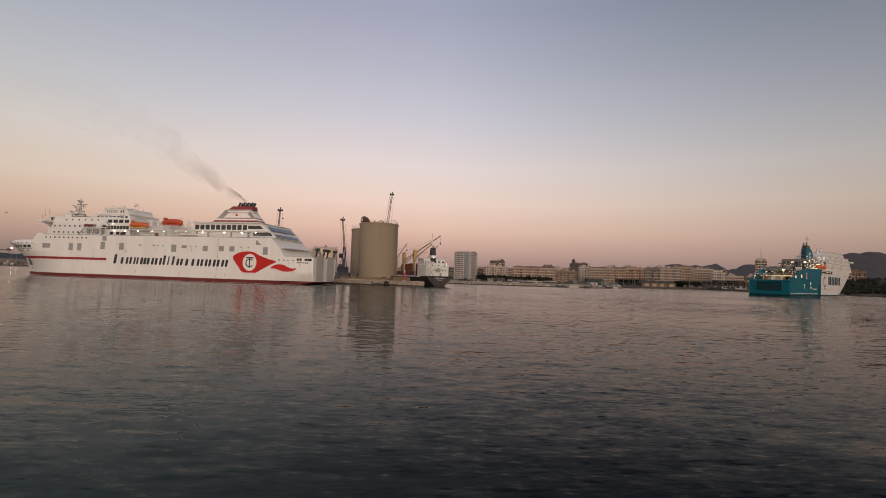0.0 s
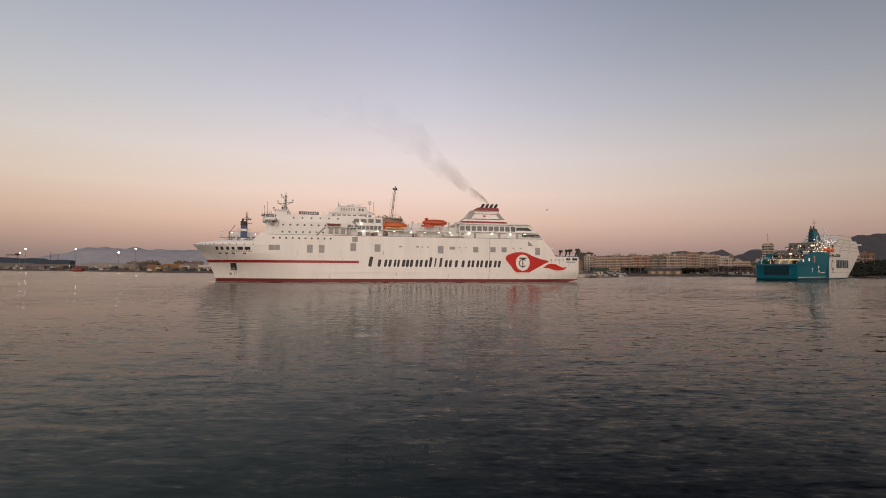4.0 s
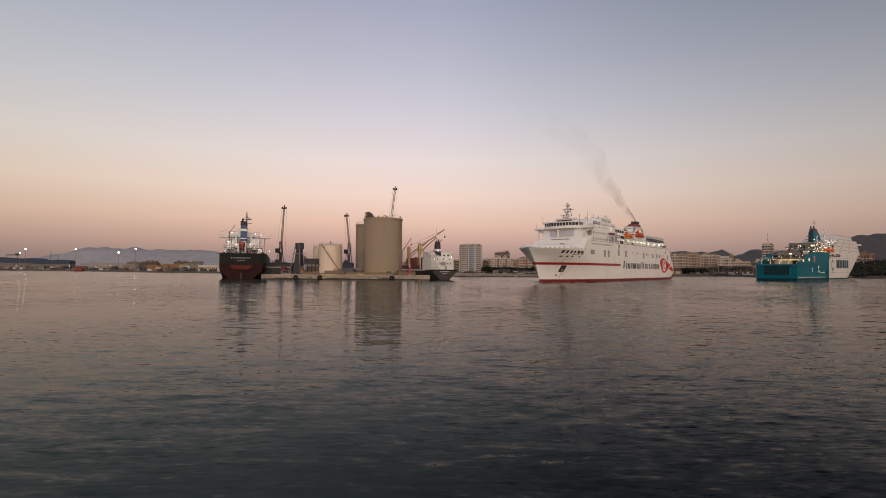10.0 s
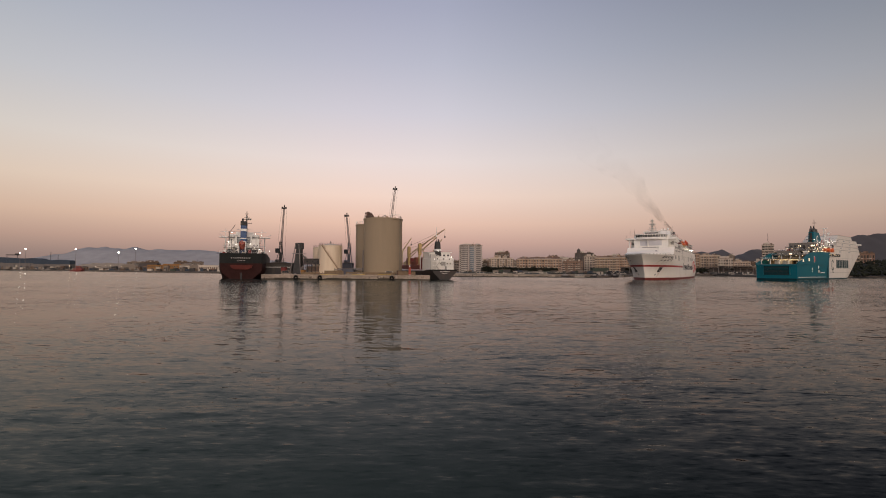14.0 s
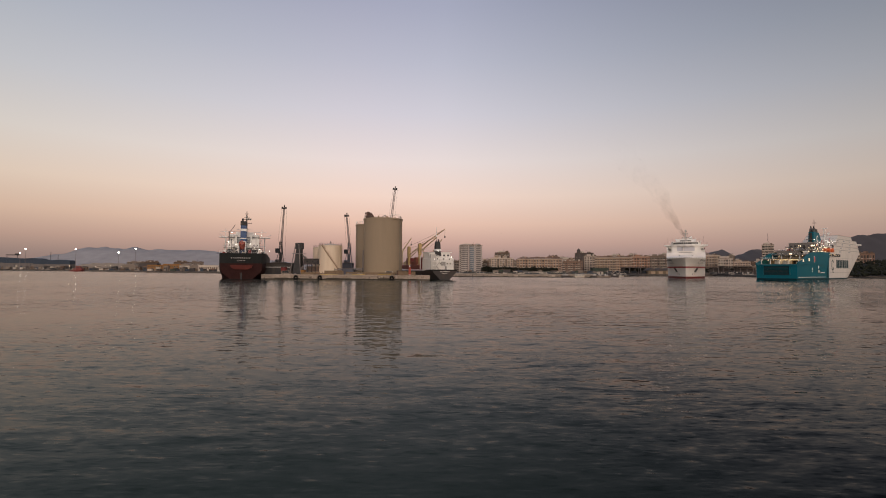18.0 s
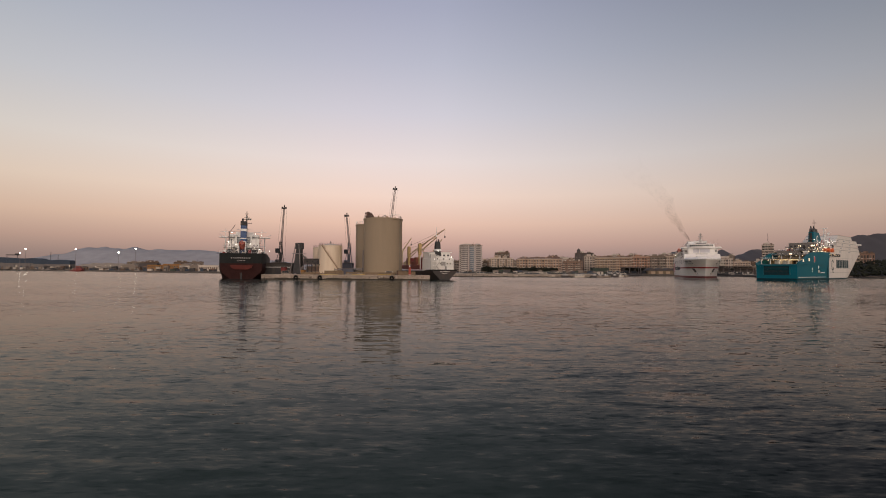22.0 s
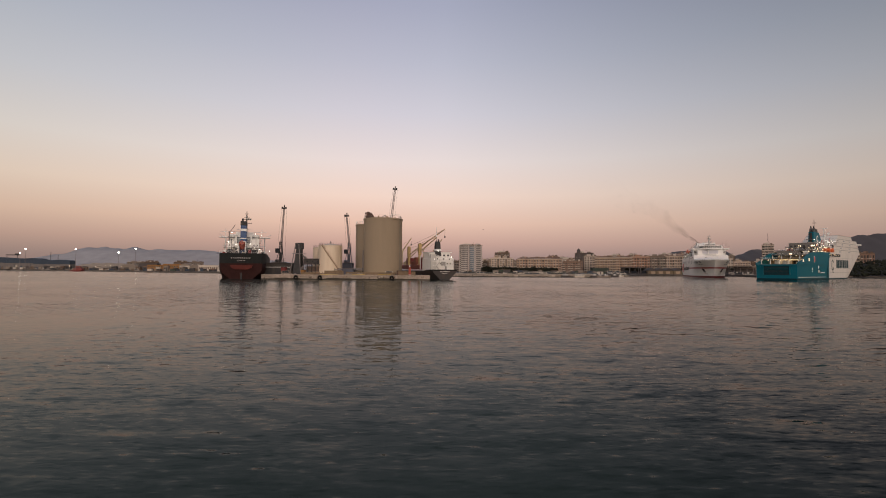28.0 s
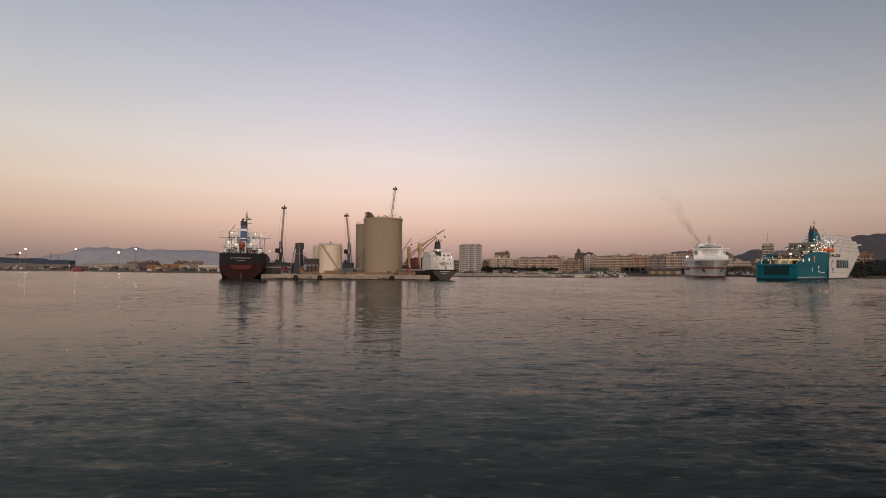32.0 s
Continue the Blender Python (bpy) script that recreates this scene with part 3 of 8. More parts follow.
        tail = [(-59.1, 5.95), (-60.9, 7.2), (-62.9, 7.5), (-64.6, 7.3), (-66.3, 6.5), (-68.0, 6.05), (-69.5, 6.3), (-68.4, 5.3), (-66.6, 4.9), (-64.3, 4.9), (-62.2, 5.5), (-60.5, 5.85)]
        part("emblem_tail", H.shape(smooth(tail), s, 0.16), RED, ship)
        ring = [(-50.4 + 2.9 * math.cos(a * math.pi / 14), 7.9 + 3.2 * math.sin(a * math.pi / 14)) for a in range(28)]
        part("emblem_disc", H.shape(ring, s, 0.09), WHITE, emblem)
        part("emblem_stem", H.shape([(-50.2, 5.9), (-50.6, 5.9), (-50.6, 9.6), (-50.2, 9.6)], s, 0.12), INK, emblem)
        part("emblem_cross", H.shape([(-48.9, 9.4), (-52.0, 9.4), (-52.0, 9.9), (-48.9, 9.9)], s, 0.12), INK, emblem)
        arc = [(-50.4 + r * math.cos(a), 7.7 + r * math.sin(a)) for r, aa in ((1.7, range(12)), (1.3, range(11, -1, -1))) for a in [math.radians(220 + 280 * k / 11) for k in aa]]
        part("emblem_arc", H.shape(arc, s, 0.12), INK, emblem)
        # expansion joint
        part("hull_seam", H.patch(-36.6, -36.5, 4.2, 17.0, s, 0.03), GREY, ship)
        part("pilot_door", H.patch(19.9, 21.7, 9.4, 12.2, s, 0.03), HOUSE, ship)

    # forward house in tiers
    # side plating that carries on past the house and slopes down to the bow deck
    bm = B()
    rings = []
    for k in range(6):
        z = 13.2 + 4.7 * k / 5
        end = 53.2 - 4.2 * k / 5
        xs = [46.5 + (end - 46.5) * i / 6 for i in range(7)]
        rings.append([bm.verts.new((x, H.half(x, z), z)) for x in xs] + [bm.verts.new((x, -H.half(x, z), z)) for x in xs[::-1]])
    for a, b in zip(rings, rings[1:]):
        for i in range(14):
            bm.faces.new((a[i], a[(i + 1) % 14], b[(i + 1) % 14], b[i]))
    bm.faces.new(rings[0][::-1])
    bm.faces.new(rings[-1])
    part("house_base", bm, WHITE, ship, "white plating sloping down to the bow deck", True)
    part("promenade_deck", box(B(), -6.5, 0, 17.3, 105, 25.9, 0.15), DECK, ship)
    h1 = part("house_tier", taper(B(), 17.4, 22.4, (18.4, 43.4, -12.2, 12.2), (18.4, 42.6, -12.2, 12.2)), HOUSE, ship)
    part("house_front", prism(B(), [(42.4, 17.3), (48.0, 17.3), (47.4, 22.6), (42.4, 22.6)], -9.6, 9.6), HOUSE, ship, "plain white house front under the bridge")
    h2 = part("house_tier", taper(B(), 22.4, 25.0, (12, 44.6, -10.2, 10.2), (12, 44.0, -10.2, 10.2)), HOUSE, ship)
    # bridge: a wheelhouse with a band of windows, and low open wings
    bm = B()
    outline = [(49.8, -4.4), (50.2, 0), (49.8, 4.4), (48.6, 8.4), (43.0, 8.4), (43.0, -8.4), (48.6, -8.4)]
    prism(bm, outline, 22.6, 23.7, "z")
    prism(bm, [(x + 0.5 if x > 45 else x, y * 1.05) for x, y in outline], 25.0, 25.4, "z")
    bridge = part("bridge", bm, HOUSE, ship, "white wheelhouse over the bow")
    prism(bm := B(), [(x - 0.3 if x > 45 else x + 0.3, y * 0.98) for x, y in outline], 23.65, 25.05, "z")
    part("bridge_glazing", bm, GLASS, bridge, "dark band of bridge glazing")
    for xa, ya, xb, yb in ((50.2, 0, 49.8, 4.4), (49.8, 4.4, 48.6, 8.4)):
        for s in (1, -1):
            for t in (0.0, 0.33, 0.66):
                part("window_mullion", box(B(), xa + (xb - xa) * t - 0.22, s * (ya + (yb - ya) * t), 23.6, 0.2, 0.2, 1.45), HOUSE, bridge)
    for s in (1, -1):
        for k in range(4):
            part("side_window_post", box(B(), 43.4 + k * 1.6, s * 8.35, 23.6, 0.25, 0.2, 1.45), HOUSE, bridge)
        wing = part("bridge_wing", prism(B(), [(43.6, s * 8.2), (48.4, s * 8.2), (47.6, s * 12.4), (47.2, s * 14.6), (44.2, s * 14.6), (43.6, s * 12.6)], 22.5, 22.85, "z"), HOUSE, ship, "open bridge wing")
        part("wing_bulwark", box(box(box(B(), 47.4, s * 12.2, 22.85, 0.12, 4.8, 0.55), 45.7, s * 14.5, 22.85, 3.0, 0.12, 0.55), 43.9, s * 12.2, 22.85, 0.12, 4.8, 0.5), HOUSE, wing)
        part("wing_lamp_post", bar(B(), (46, s * 14.2, 23.6), (46, s * 14.2, 25.2), 0.09), DARK, wing)
    for s in (1, -1):
        bm = B()
        prism(bm, [(9.5, 20.4), (14.2, 22.5), (9.5, 22.5)] if s == 1 else [(-9.5, 20.4), (-14.2, 22.5), (-9.5, 22.5)], 45.2, 45.9, "x")
        part("wing_bracket", bm, HOUSE, bridge)
        part("wing_recess", box(B(), 42.95, s * 11.0, 18.6, 0.2, 1.8, 3.2, 0.05), GREY, bridge)
    for y in (-1.5, -12.6):
        part("bridge_pillar", box(B(), 48.5 if y > -5 else 46.4, y, 15.2 if y > -5 else 17.9, 0.8 if y > -5 else 0.5, 0.6, 7.6 if y > -5 else 4.7, 0.1), HOUSE, ship)
    for s in (1, -1):
        for z, xs in ((18.4, [41.6 - 2.4 * k for k in range(8)]), (21.0, [41.4 - 2.5 * k for k in range(8)])):
            for x in xs:
                part("porthole", cyl(B(), (x, s * 12.0, z), (x, s * 12.28, z), 0.36, seg=12), GLASS, h1)
        for k in range(6):
            x = 38 - k * 3.2
            part("porthole", cyl(B(), (x, s * 10.0, 23.8), (x, s * 10.28, 23.8), 0.33, seg=12), GLASS, h2)
        part("name_board", box(B(), 32.6, s * 9.6, 25.2, 7.2, 0.2, 1.1, 0.03), INK, ship, "dark name board on the house top")
        for k in range(8):
            part("name_bar", box(B(), 29.9 + k * 0.78, s * 9.75, 25.55, 0.45, 0.08, 0.4), HOUSE, ship)
        part("rescue_boat", prism(B(), [(21.2, 20.9), (25.4, 20.9), (26.0, 21.7), (20.8, 21.7)], s * 12.6 - 0.8, s * 12.6 + 0.8), BOOT, ship, "small dark red rescue boat")
        for k in range(4):
            part("boat_bay", box(B(), 17.8 + k * 2.2, s * 12.55, 18.0, 1.5, 0.25, 1.9, 0.05), GREY, ship)
        part("boat_platform", box(B(), 20.5, s * 12.4, 20.3, 11, 2.2, 0.25), HOUSE, ship)
    # middle house
    m1 = part("middle_house", taper(B(), 17.4, 24.6, (3.5, 18.5, -11.4, 11.4), (3.5, 17.5, -11.2, 11.2)), HOUSE, ship)
    m2 = part("upper_house", prism(B(), [(3.4, 24.6), (21.6, 24.6), (20.6, 26.4), (4.4, 26.4)], -8.5, 8.5), HOUSE, ship)
    m1.location.x, m2.location.x = 1.8, 4.6
    part("upper_house_tier", prism(B(), [(5.4, 26.4), (19.6, 26.4), (17.4, 28.9), (6.8, 28.9)], -7.2, 7.2), HOUSE, m2)
    part("upper_eave", box(B(), 12.2, 0, 26.35, 17.4, 17.6, 0.16), HOUSE, m2)
    part("top_eave", box(B(), 12.1, 0, 28.85, 11.0, 15.0, 0.16), HOUSE, m2)
    part("stores_locker", box(B(), 10.2, 1.0, 28.95, 2.6, 3.4, 0.8, 0.08), HOUSE, m2)
    part("vent_drum", cyl(B(), (15, -2, 28.9), (15, -2, 30.0), 0.6), DULL, m2)
    part("fan_casing", box(B(), 13.4, 3.5, 28.95, 1.4, 1.8, 0.8, 0.08), DULL, m2)
    for s in (1, -1):
        for k in range(6):
            part("top_louvre", box(B(), 11.4 + k * 0.95, s * 7.2, 27.2, 0.55, 0.16, 1.2, 0.03), GREY, m2)
        for k in range(2):
            part("top_window", box(B(), 8.2 + k * 1.1, s * 7.2, 27.3, 0.7, 0.16, 1.0, 0.03), GLASS, m2)
        for k in range(8):
            part("upper_window", box(B(), 5.4 + k * 1.95, s * 8.52, 24.9, 1.2, 0.14, 0.8, 0.03), GLASS, m2)
        part("upper_rail", rails(B(), [(20.8, s * 8.7), (3.8, s * 8.7)], 26.5, 0.95, 1.7), HOUSE, m2)
    for s in (1, -1):
        for k in range(4):
            part("house_window", box(B(), 5.2 + k * 2.7, s * 11.35, 22.6, 1.9, 0.25, 1.3, 0.04), GLASS, m1)
        for k in range(9):
            part("house_window", box(B(), 4.6 + k * 1.5, s * 11.5, 20.0, 1.15, 0.25, 1.3, 0.04), GLASS, m1)
        for k in range(3):
            part("house_window", box(B(), 6 + k * 3, s * 11.6, 17.7, 1.6, 0.25, 1.2, 0.04), GLASS, m1)
        for k in range(6):
            part("house_louvre", box(B(), 13.6 + k * 1.0, s * 8.5, 25.0, 0.6, 0.2, 1.0, 0.02), GREY, m2)
        part("house_louvre", box(B(), 7.0, s * 8.5, 25.0, 0.8, 0.2, 1.0, 0.02), GREY, m2)
        part("house_louvre", box(B(), 8.3, s * 8.5, 25.0, 0.8, 0.2, 1.0, 0.02), GREY, m2)
        part("canopy", prism(B(), [(3.4, 24.9), (-1.0, 24.3), (-1.0, 24.15), (3.4, 24.6)], s * 9.6, s * 11.2, "y"), GREY, ship)
        lifeboat(ship, 0.6, s * 11.9, 21.6, 9.0, ORANGE, mat("lifeboat_cream", (0.62, 0.45, 0.2), 0.5), s)
        lifeboat(ship, -14.8, s * 11.9, 23.0, 9.6, mat("red_orange_gelcoat", (0.50, 0.07, 0.02), 0.4), mat("red_orange_gelcoat", (0.50, 0.07, 0.02), 0.4), s)
        for x in (1, -14.8):
            part("boat_deck_shelf", box(B(), x, s * 11.6, 19.6, 14, 2.6, 0.25), HOUSE, ship)
        part("deck_rail", rails(B(), [(3, s * 12.7), (-58, s * 12.7)], 17.4), HOUSE, ship)
        part("deck_rail", rails(B(), [(-4, s * 11.2), (-24, s * 11.2)], 19.9), HOUSE, ship)
        # lamps along the promenade
        for x in (13.2, 12.4, 7.2, 0.9, -5.6, -11.0, -16.5, -21.0, -28.6, -38.0, -45.6, -51.5):
            z = 22.0 if x == 13.2 else 19.15
            part("deck_lamp", box(B(), x, s * (11.75 if x > 3 else 11.9), z, 0.4, 0.18, 0.24, 0.06), DECKLAMP, ship, "lit deck lamp")
        for x in (-7, -9.5, -19, -22.5, 9.0):
            part("deck_locker", box(B(), x, s * 11.0, 17.45, 1.6, 1.0, 1.3, 0.08), BOOT if x in (-7, 9.0) else HOUSE, ship)
    part("middle_deckhouse", box(B(), -11, 0, 17.4, 28, 18, 4.2, 0.1), HOUSE, ship)
    part("roof_unit", box(B(), -8, 2, 21.6, 5, 5, 1.6, 0.1), HOUSE, ship)
    part("roof_unit", box(B(), -19, -1, 21.6, 4, 6, 1.2, 0.1), HOUSE, ship)
    # after house and its sloping end
    a1 = part("after_house", prism(B(), [(-24.6, 17.4), (-60.0, 17.4), (-57.6, 19.6), (-54.0, 22.9), (-24.6, 22.9)], -11.6, 11.6), HOUSE, ship, "white after house with large windows")
    part("house_eave", prism(B(), [(-23.8, 22.9), (-54.6, 22.9), (-53.0, 23.4), (-23.8, 23.4)], -12.2, 12.2), HOUSE, a1)
    part("side_deck_shelf", prism(B(), [(-24, 19.7), (-57, 19.7), (-57, 19.95), (-24, 19.95)], -12.5, 12.5), HOUSE, a1)
    for s in (1, -1):
        for k in range(10):
            part("saloon_window", box(B(), -25.9 - k * 2.32, s * 11.65, 20.35, 1.75, 0.25, 1.85, 0.06), GLASS, a1, "large dark saloon window")
        part("saloon_window", prism(B(), [(-48.2, 22.0), (-53.2, 22.0), (-54.8, 20.8), (-48.2, 20.8)], s * 11.5, s * 11.8), GLASS, a1)
        part("saloon_window", prism(B(), [(-50.5, 19.3), (-57.6, 19.3), (-58.6, 18.2), (-50.5, 18.2)], s * 11.5, s * 11.8), GLASS, a1)
        part("quarter_light", H.shape([(-52.6, 14.6), (-55.0, 14.6), (-52.9, 16.4), (-52.6, 16.4)], s, 0.05), GREY, ship)
    for x0, z0, x1, z1 in ((-55.0, 22.0, -57.2, 20.3), (-58.0, 19.1, -59.6, 17.9)):
        part("stern_window", prism(B(), [(x0 - 0.25, z0), (x1 - 0.25, z1), (x1 + 0.1, z1), (x0 + 0.1, z0)], -9.5, 9.5), GLASS, a1)
    # stepped stern decks
    part("stern_deck", box(B(), -62, 0, 13.6, 5, 22, 0.3), HOUSE, ship)
    part("mooring_deck", box(B(), -69.6, 0, 10.4, 10.8, 21.2, 0.12), DECK, ship)
    part("stern_rail", rails(rails(B(), [(-62, -12.2), (-64.2, -12.2), (-64.2, 12.2), (-62, 12.2)], 13.8), [(-65, -12.4), (-74.8, -10.6), (-74.8, 10.6), (-65, 12.4)], 10.5), HOUSE, ship)
    for y in (-6.5, 6.5):
        ramp = part("stern_ramp", box(B(), -75.4, y * 0.8, 1.6, 0.6, 7.0, 9.6, 0.1), DULL, ship, "raised stern ramp")
        for dy in (-4.2, 4.2):
            part("ramp_post", box(bar(B(), (-75.2, y * 0.8 + dy * 0.8, 10), (-75.9, y * 0.8 + dy * 0.8, 13.4), 0.5), -76.0, y * 0.8 + dy * 0.8, 13.0, 1.6, 0.9, 1.0, 0.1), DARK, ramp)
    # funnel with its red bands and exhaust pipes
    def at(z):
        t = (z - 23.2) / 6.3
        return (-46.2 + 4.6 * t, -24.2 - 6.4 * t, -3.6 + 1.5 * t, 3.6 - 1.5 * t)

    def grow(q, d):
        return (q[0] - d, q[1] + d, q[2] - d, q[3] + d)

    funnel = part("funnel", taper(B(), 23.2, 29.5, at(23.2), at(29.5)), WHITE, ship, "white sloping funnel with red bands")
    funnel.location.x = -1.6
    part("funnel_cap", taper(B(), 29.45, 30.9, (-42.2, -30.9, -2.0, 2.0), (-42.0, -33.2, -1.8, 1.8)), BAND, funnel, "dark red funnel cap")
    part("cap_line", taper(B(), 29.1, 29.4, grow(at(29.1), 0.3), grow(at(29.4), 0.3)), GREY, funnel)
    for z0, z1 in ((28.0, 28.25), (25.7, 26.05), (24.1, 25.0)):
        part("funnel_band", taper(B(), z0, z1, grow(at(z0), 0.06), grow(at(z1), 0.06)), BAND, funnel, "red funnel band")
    for s in (1, -1):
        part("funnel_brace", prism(B(), [(-30.6, 29.3), (-27.0, 25.8), (-29.6, 25.8), (-31.6, 28.2)], s * 2.2, s * 3.05), GREY, funnel)
        part("funnel_brace", prism(B(), [(-41.6, 28.8), (-44.2, 25.8), (-42.6, 25.8), (-40.8, 27.6)], s * 2.3, s * 3.05), GREY, funnel)
        part("funnel_mark", prism(B(), [(-35.2, 26.7), (-36.6, 27.2), (-35.2, 27.7)], s * 2.5, s * 2.95), RED, funnel)
    for k in range(4):
        for y in (-0.9, 0.9):
            part("exhaust_pipe", cyl(B(), (-35.0 - k * 1.9, y, 30.6), (-36.0 - k * 1.9, y, 32.5), 0.42), DARK, funnel)
    # mast with yards, radars and lamps
    mast = part("mast", cyl(cyl(cyl(B(), (42.6, 0, 25), (42.2, 0, 29.5), 0.85, 0.6), (42.2, 0, 29.5), (42.0, 0, 33.6), 0.5, 0.3), (42.0, 0, 33.6), (42.0, 0, 34.6), 0.1, 0.06), DULL, ship, "white radar mast")
    for sy in (1.1, -1.1):
        part("mast_leg", bar(B(), (39.6, sy, 25), (42.1, 0, 29.8), 0.22), DULL, mast)
    for z, xa, xb, w in ((27.6, 42.2, 46.4, 1.5), (30.1, 42.0, 44.9, 1.2), (30.7, 39.4, 42.0, 0.8), (32.7, 41.2, 43.6, 1.0)):
        part("mast_platform", box(B(), (xa + xb) / 2, 0, z, xb - xa, w, 0.16), DULL, mast)
        out = xb if xb > 42.5 else xa
        part("platform_strut", bar(B(), (42.1, 0, z - 1.1), (out - (0.3 if xb > 42.5 else -0.3), 0, z), 0.14), DULL, mast)
        part("scanner_post", cyl(B(), (out, 0, z), (out, 0, z + 0.8), 0.16), DULL, mast)
        part("radar_scanner", box(B(), out, 0.2, z + 0.8, 0.3, 2.6 if z < 31 else 1.2, 0.26, 0.05), GREY, mast)
    for z, w in ((28.9, 4.2), (31.6, 3.2), (33.3, 1.8)):
        part("yard", box(B(), 42.1, 0, z, 0.22, w, 0.18), DULL, mast)
        for sy in (1, -1):
            part("signal_lamp", box(B(), 42.1, sy * w * 0.47, z - 0.5, 0.3, 0.3, 0.5, 0.05), DARK, mast)
    part("mast_head", box(B(), 42.0, 0, 34.2, 0.9, 0.16, 0.16), DULL, mast)
    part("yard_stay", bar(bar(B(), (42, 2.0, 29), (42, 0, 33), 0.05), (42, -2.0, 29), (42, 0, 33), 0.05), DARK, mast)
    for x, y, h in ((48.5, 9.0, 3.2), (48.5, -9.0, 3.0), (47, 12, 4.4), (44, -12.5, 4.0), (22, 3, 3.2), (14, -5, 3.2), (8.5, 4, 3.6), (20, -7, 2.4)):
        part("aerial", bar(B(), (x, y, 24.8 if x > 30 else 27.6), (x, y, 25 + h if x > 30 else 27.9 + h), 0.07), DARK, ship)
    for x, y, z, r in ((10.0, 4, 31.0, 0.75), (16.5, 3, 30.2, 0.55), (21.5, 2, 29.8, 0.5)):
        bm = cyl(B(), (x, y, 27.6), (x, y, z), 0.15)
        bmesh.ops.create_uvsphere(bm, u_segments=12, v_segments=8, radius=r, matrix=Matrix.Translation((x, y, z)))
        part("satellite_dome", bm, HOUSE, ship, smooth=True)
    for s in (1, -1):
        for k in range(5):
            part("deck_window", box(B(), 17.6 + k * 2.1, s * 11.62, 20.7, 1.3, 0.2, 1.0, 0.05), GLASS, ship)
        part("deck_stair", bar(bar(B(), (29.5, s * 12.3, 17.4), (26.5, s * 12.3, 20.4), 0.35), (13.6, s * 12.0, 20.2), (16.6, s * 11.8, 23.0), 0.3), GREY, ship)
        part("house_rail", rails(B(), [(43, s * 10.0), (14, s * 10.0)], 25.0, 1.0, 3.0), HOUSE, ship)
        part("middle_rail", rails(B(), [(17.2, s * 7.2), (7, s * 7.2)], 29.0, 0.9, 1.9), HOUSE, m2)
        part("platform_rail", rails(B(), [(26, s * 13.3), (15, s * 13.3)], 20.5, 1.0, 1.8), HOUSE, ship)
        for x in (25.6, 21.5, 17.5, 15.2):
            part("platform_post", box(B(), x, s * 13.2, 17.4, 0.25, 0.25, 3.0), HOUSE, ship)
        for x, z in ((-26, 17.45), (-31, 17.45), (-41, 17.45), (-48.5, 17.45)):
            part("deck_door", box(B(), x, s * 11.66, z, 0.9, 0.16, 1.9, 0.03), GREY, ship)
        for x in (-3.2, -6.4, -20.8, -23.6):
            part("vent_head", cyl(cyl(B(), (x, s * 9.6, 21.4), (x, s * 9.6, 23.2), 0.35), (x, s * 9.6, 23.2), (x, s * 9.6, 23.7), 0.6, 0.4), HOUSE, ship)
        part("name_rail", bar(B(), (29, s * 9.7, 24.9), (36.4, s * 9.7, 24.9), 0.1), DARK, ship)
        part("thruster_mark", H.shape([(60.6 + 0.5 * math.cos(a * math.pi / 6), 3.0 + 0.5 * math.sin(a * math.pi / 6)) for a in range(12)], s, 0.04), GREY, ship)
        for x in (-36.5, 24.5):
            part("draught_mark", H.patch(x, x + 0.3, 1.6, 3.0, s, 0.03), STREAK, ship)
    # shade below the bridge, painted as a lavender-grey panel
    part("front_recess", box(B(), 47.55, 0, 18.6, 0.5, 12.0, 3.4, 0.1), mat("lavender_shade_paint", (0.55, 0.54, 0.57), 0.5, var=0.08), ship)
    # shadow at the foot of the house front, put in as a grey strip
    part("front_gap", box(B(), 48.9, 0, 17.85, 0.8, 9.0, 0.35, 0.05), GREY, ship, "grey strip painted as shadow under the house front")
    top = part("compass_house", box(B(), 43.2, 0, 25.2, 4.2, 8.6, 1.7, 0.1), HOUSE, ship)
    part("compass_glazing", box(B(), 45.32, 0, 25.9, 0.1, 7.6, 0.7), GLASS, top)
    part("compass_roof", box(B(), 43.2, 0, 26.9, 4.8, 9.4, 0.16), HOUSE, top)
    part("compass_rail", rails(B(), [(45.4, -4.5), (45.4, 4.5)], 27.0, 0.9, 1.2), HOUSE, top)
    part("fore_winch", cyl(box(B(), 54, 0, 15.1, 2, 6, 0.6, 0.1), (54, -4.5, 15.7), (54, 4.5, 15.7), 0.4), GREY, ship)
    part("fore_crane", bar(bar(B(), (51.5, 5, 15.0), (51.5, 5, 17.0), 0.3), (51.5, 5, 17.0), (54, 4, 17.6), 0.22), HOUSE, ship)
    part("bridge_rail", rails(B(), [(46, -11), (48.6, -6), (48.6, 6), (46, 11)], 25.1), HOUSE, ship)
    # open frames and posts along the boat deck
    for s in (1, -1):
        for k in range(15):
            x = 3.0 - k * 2.0
            part("boat_deck_post", bar(B(), (x, s * 12.1, 17.4), (x, s * 12.1, 19.7), 0.14), HOUSE, ship)
        for k in range(6):
            x = -2.5 - k * 3.6
            part("boat_deck_frame", bar(bar(B(), (x, s * 10.4, 19.8), (x, s * 10.4, 22.6), 0.16), (x, s * 10.4, 22.6), (x, s * 12.0, 22.9), 0.14), DULL, ship)
        part("boat_rail", rails(B(), [(2.6, s * 12.7), (-23.5, s * 12.7)], 19.85, 0.9, 1.6), DULL, ship)
        for k in range(7):
            part("raft_canister", cyl(B(), (-22.5 - k * 0.1 + k * 1.3 - 4, s * 12.0, 18.1), (-21.5 - k * 0.1 + k * 1.3 - 4, s * 12.0, 18.1), 0.42), HOUSE, ship)
    # broken foam along the waterline
    rf = random.Random(8)
    bm = B()
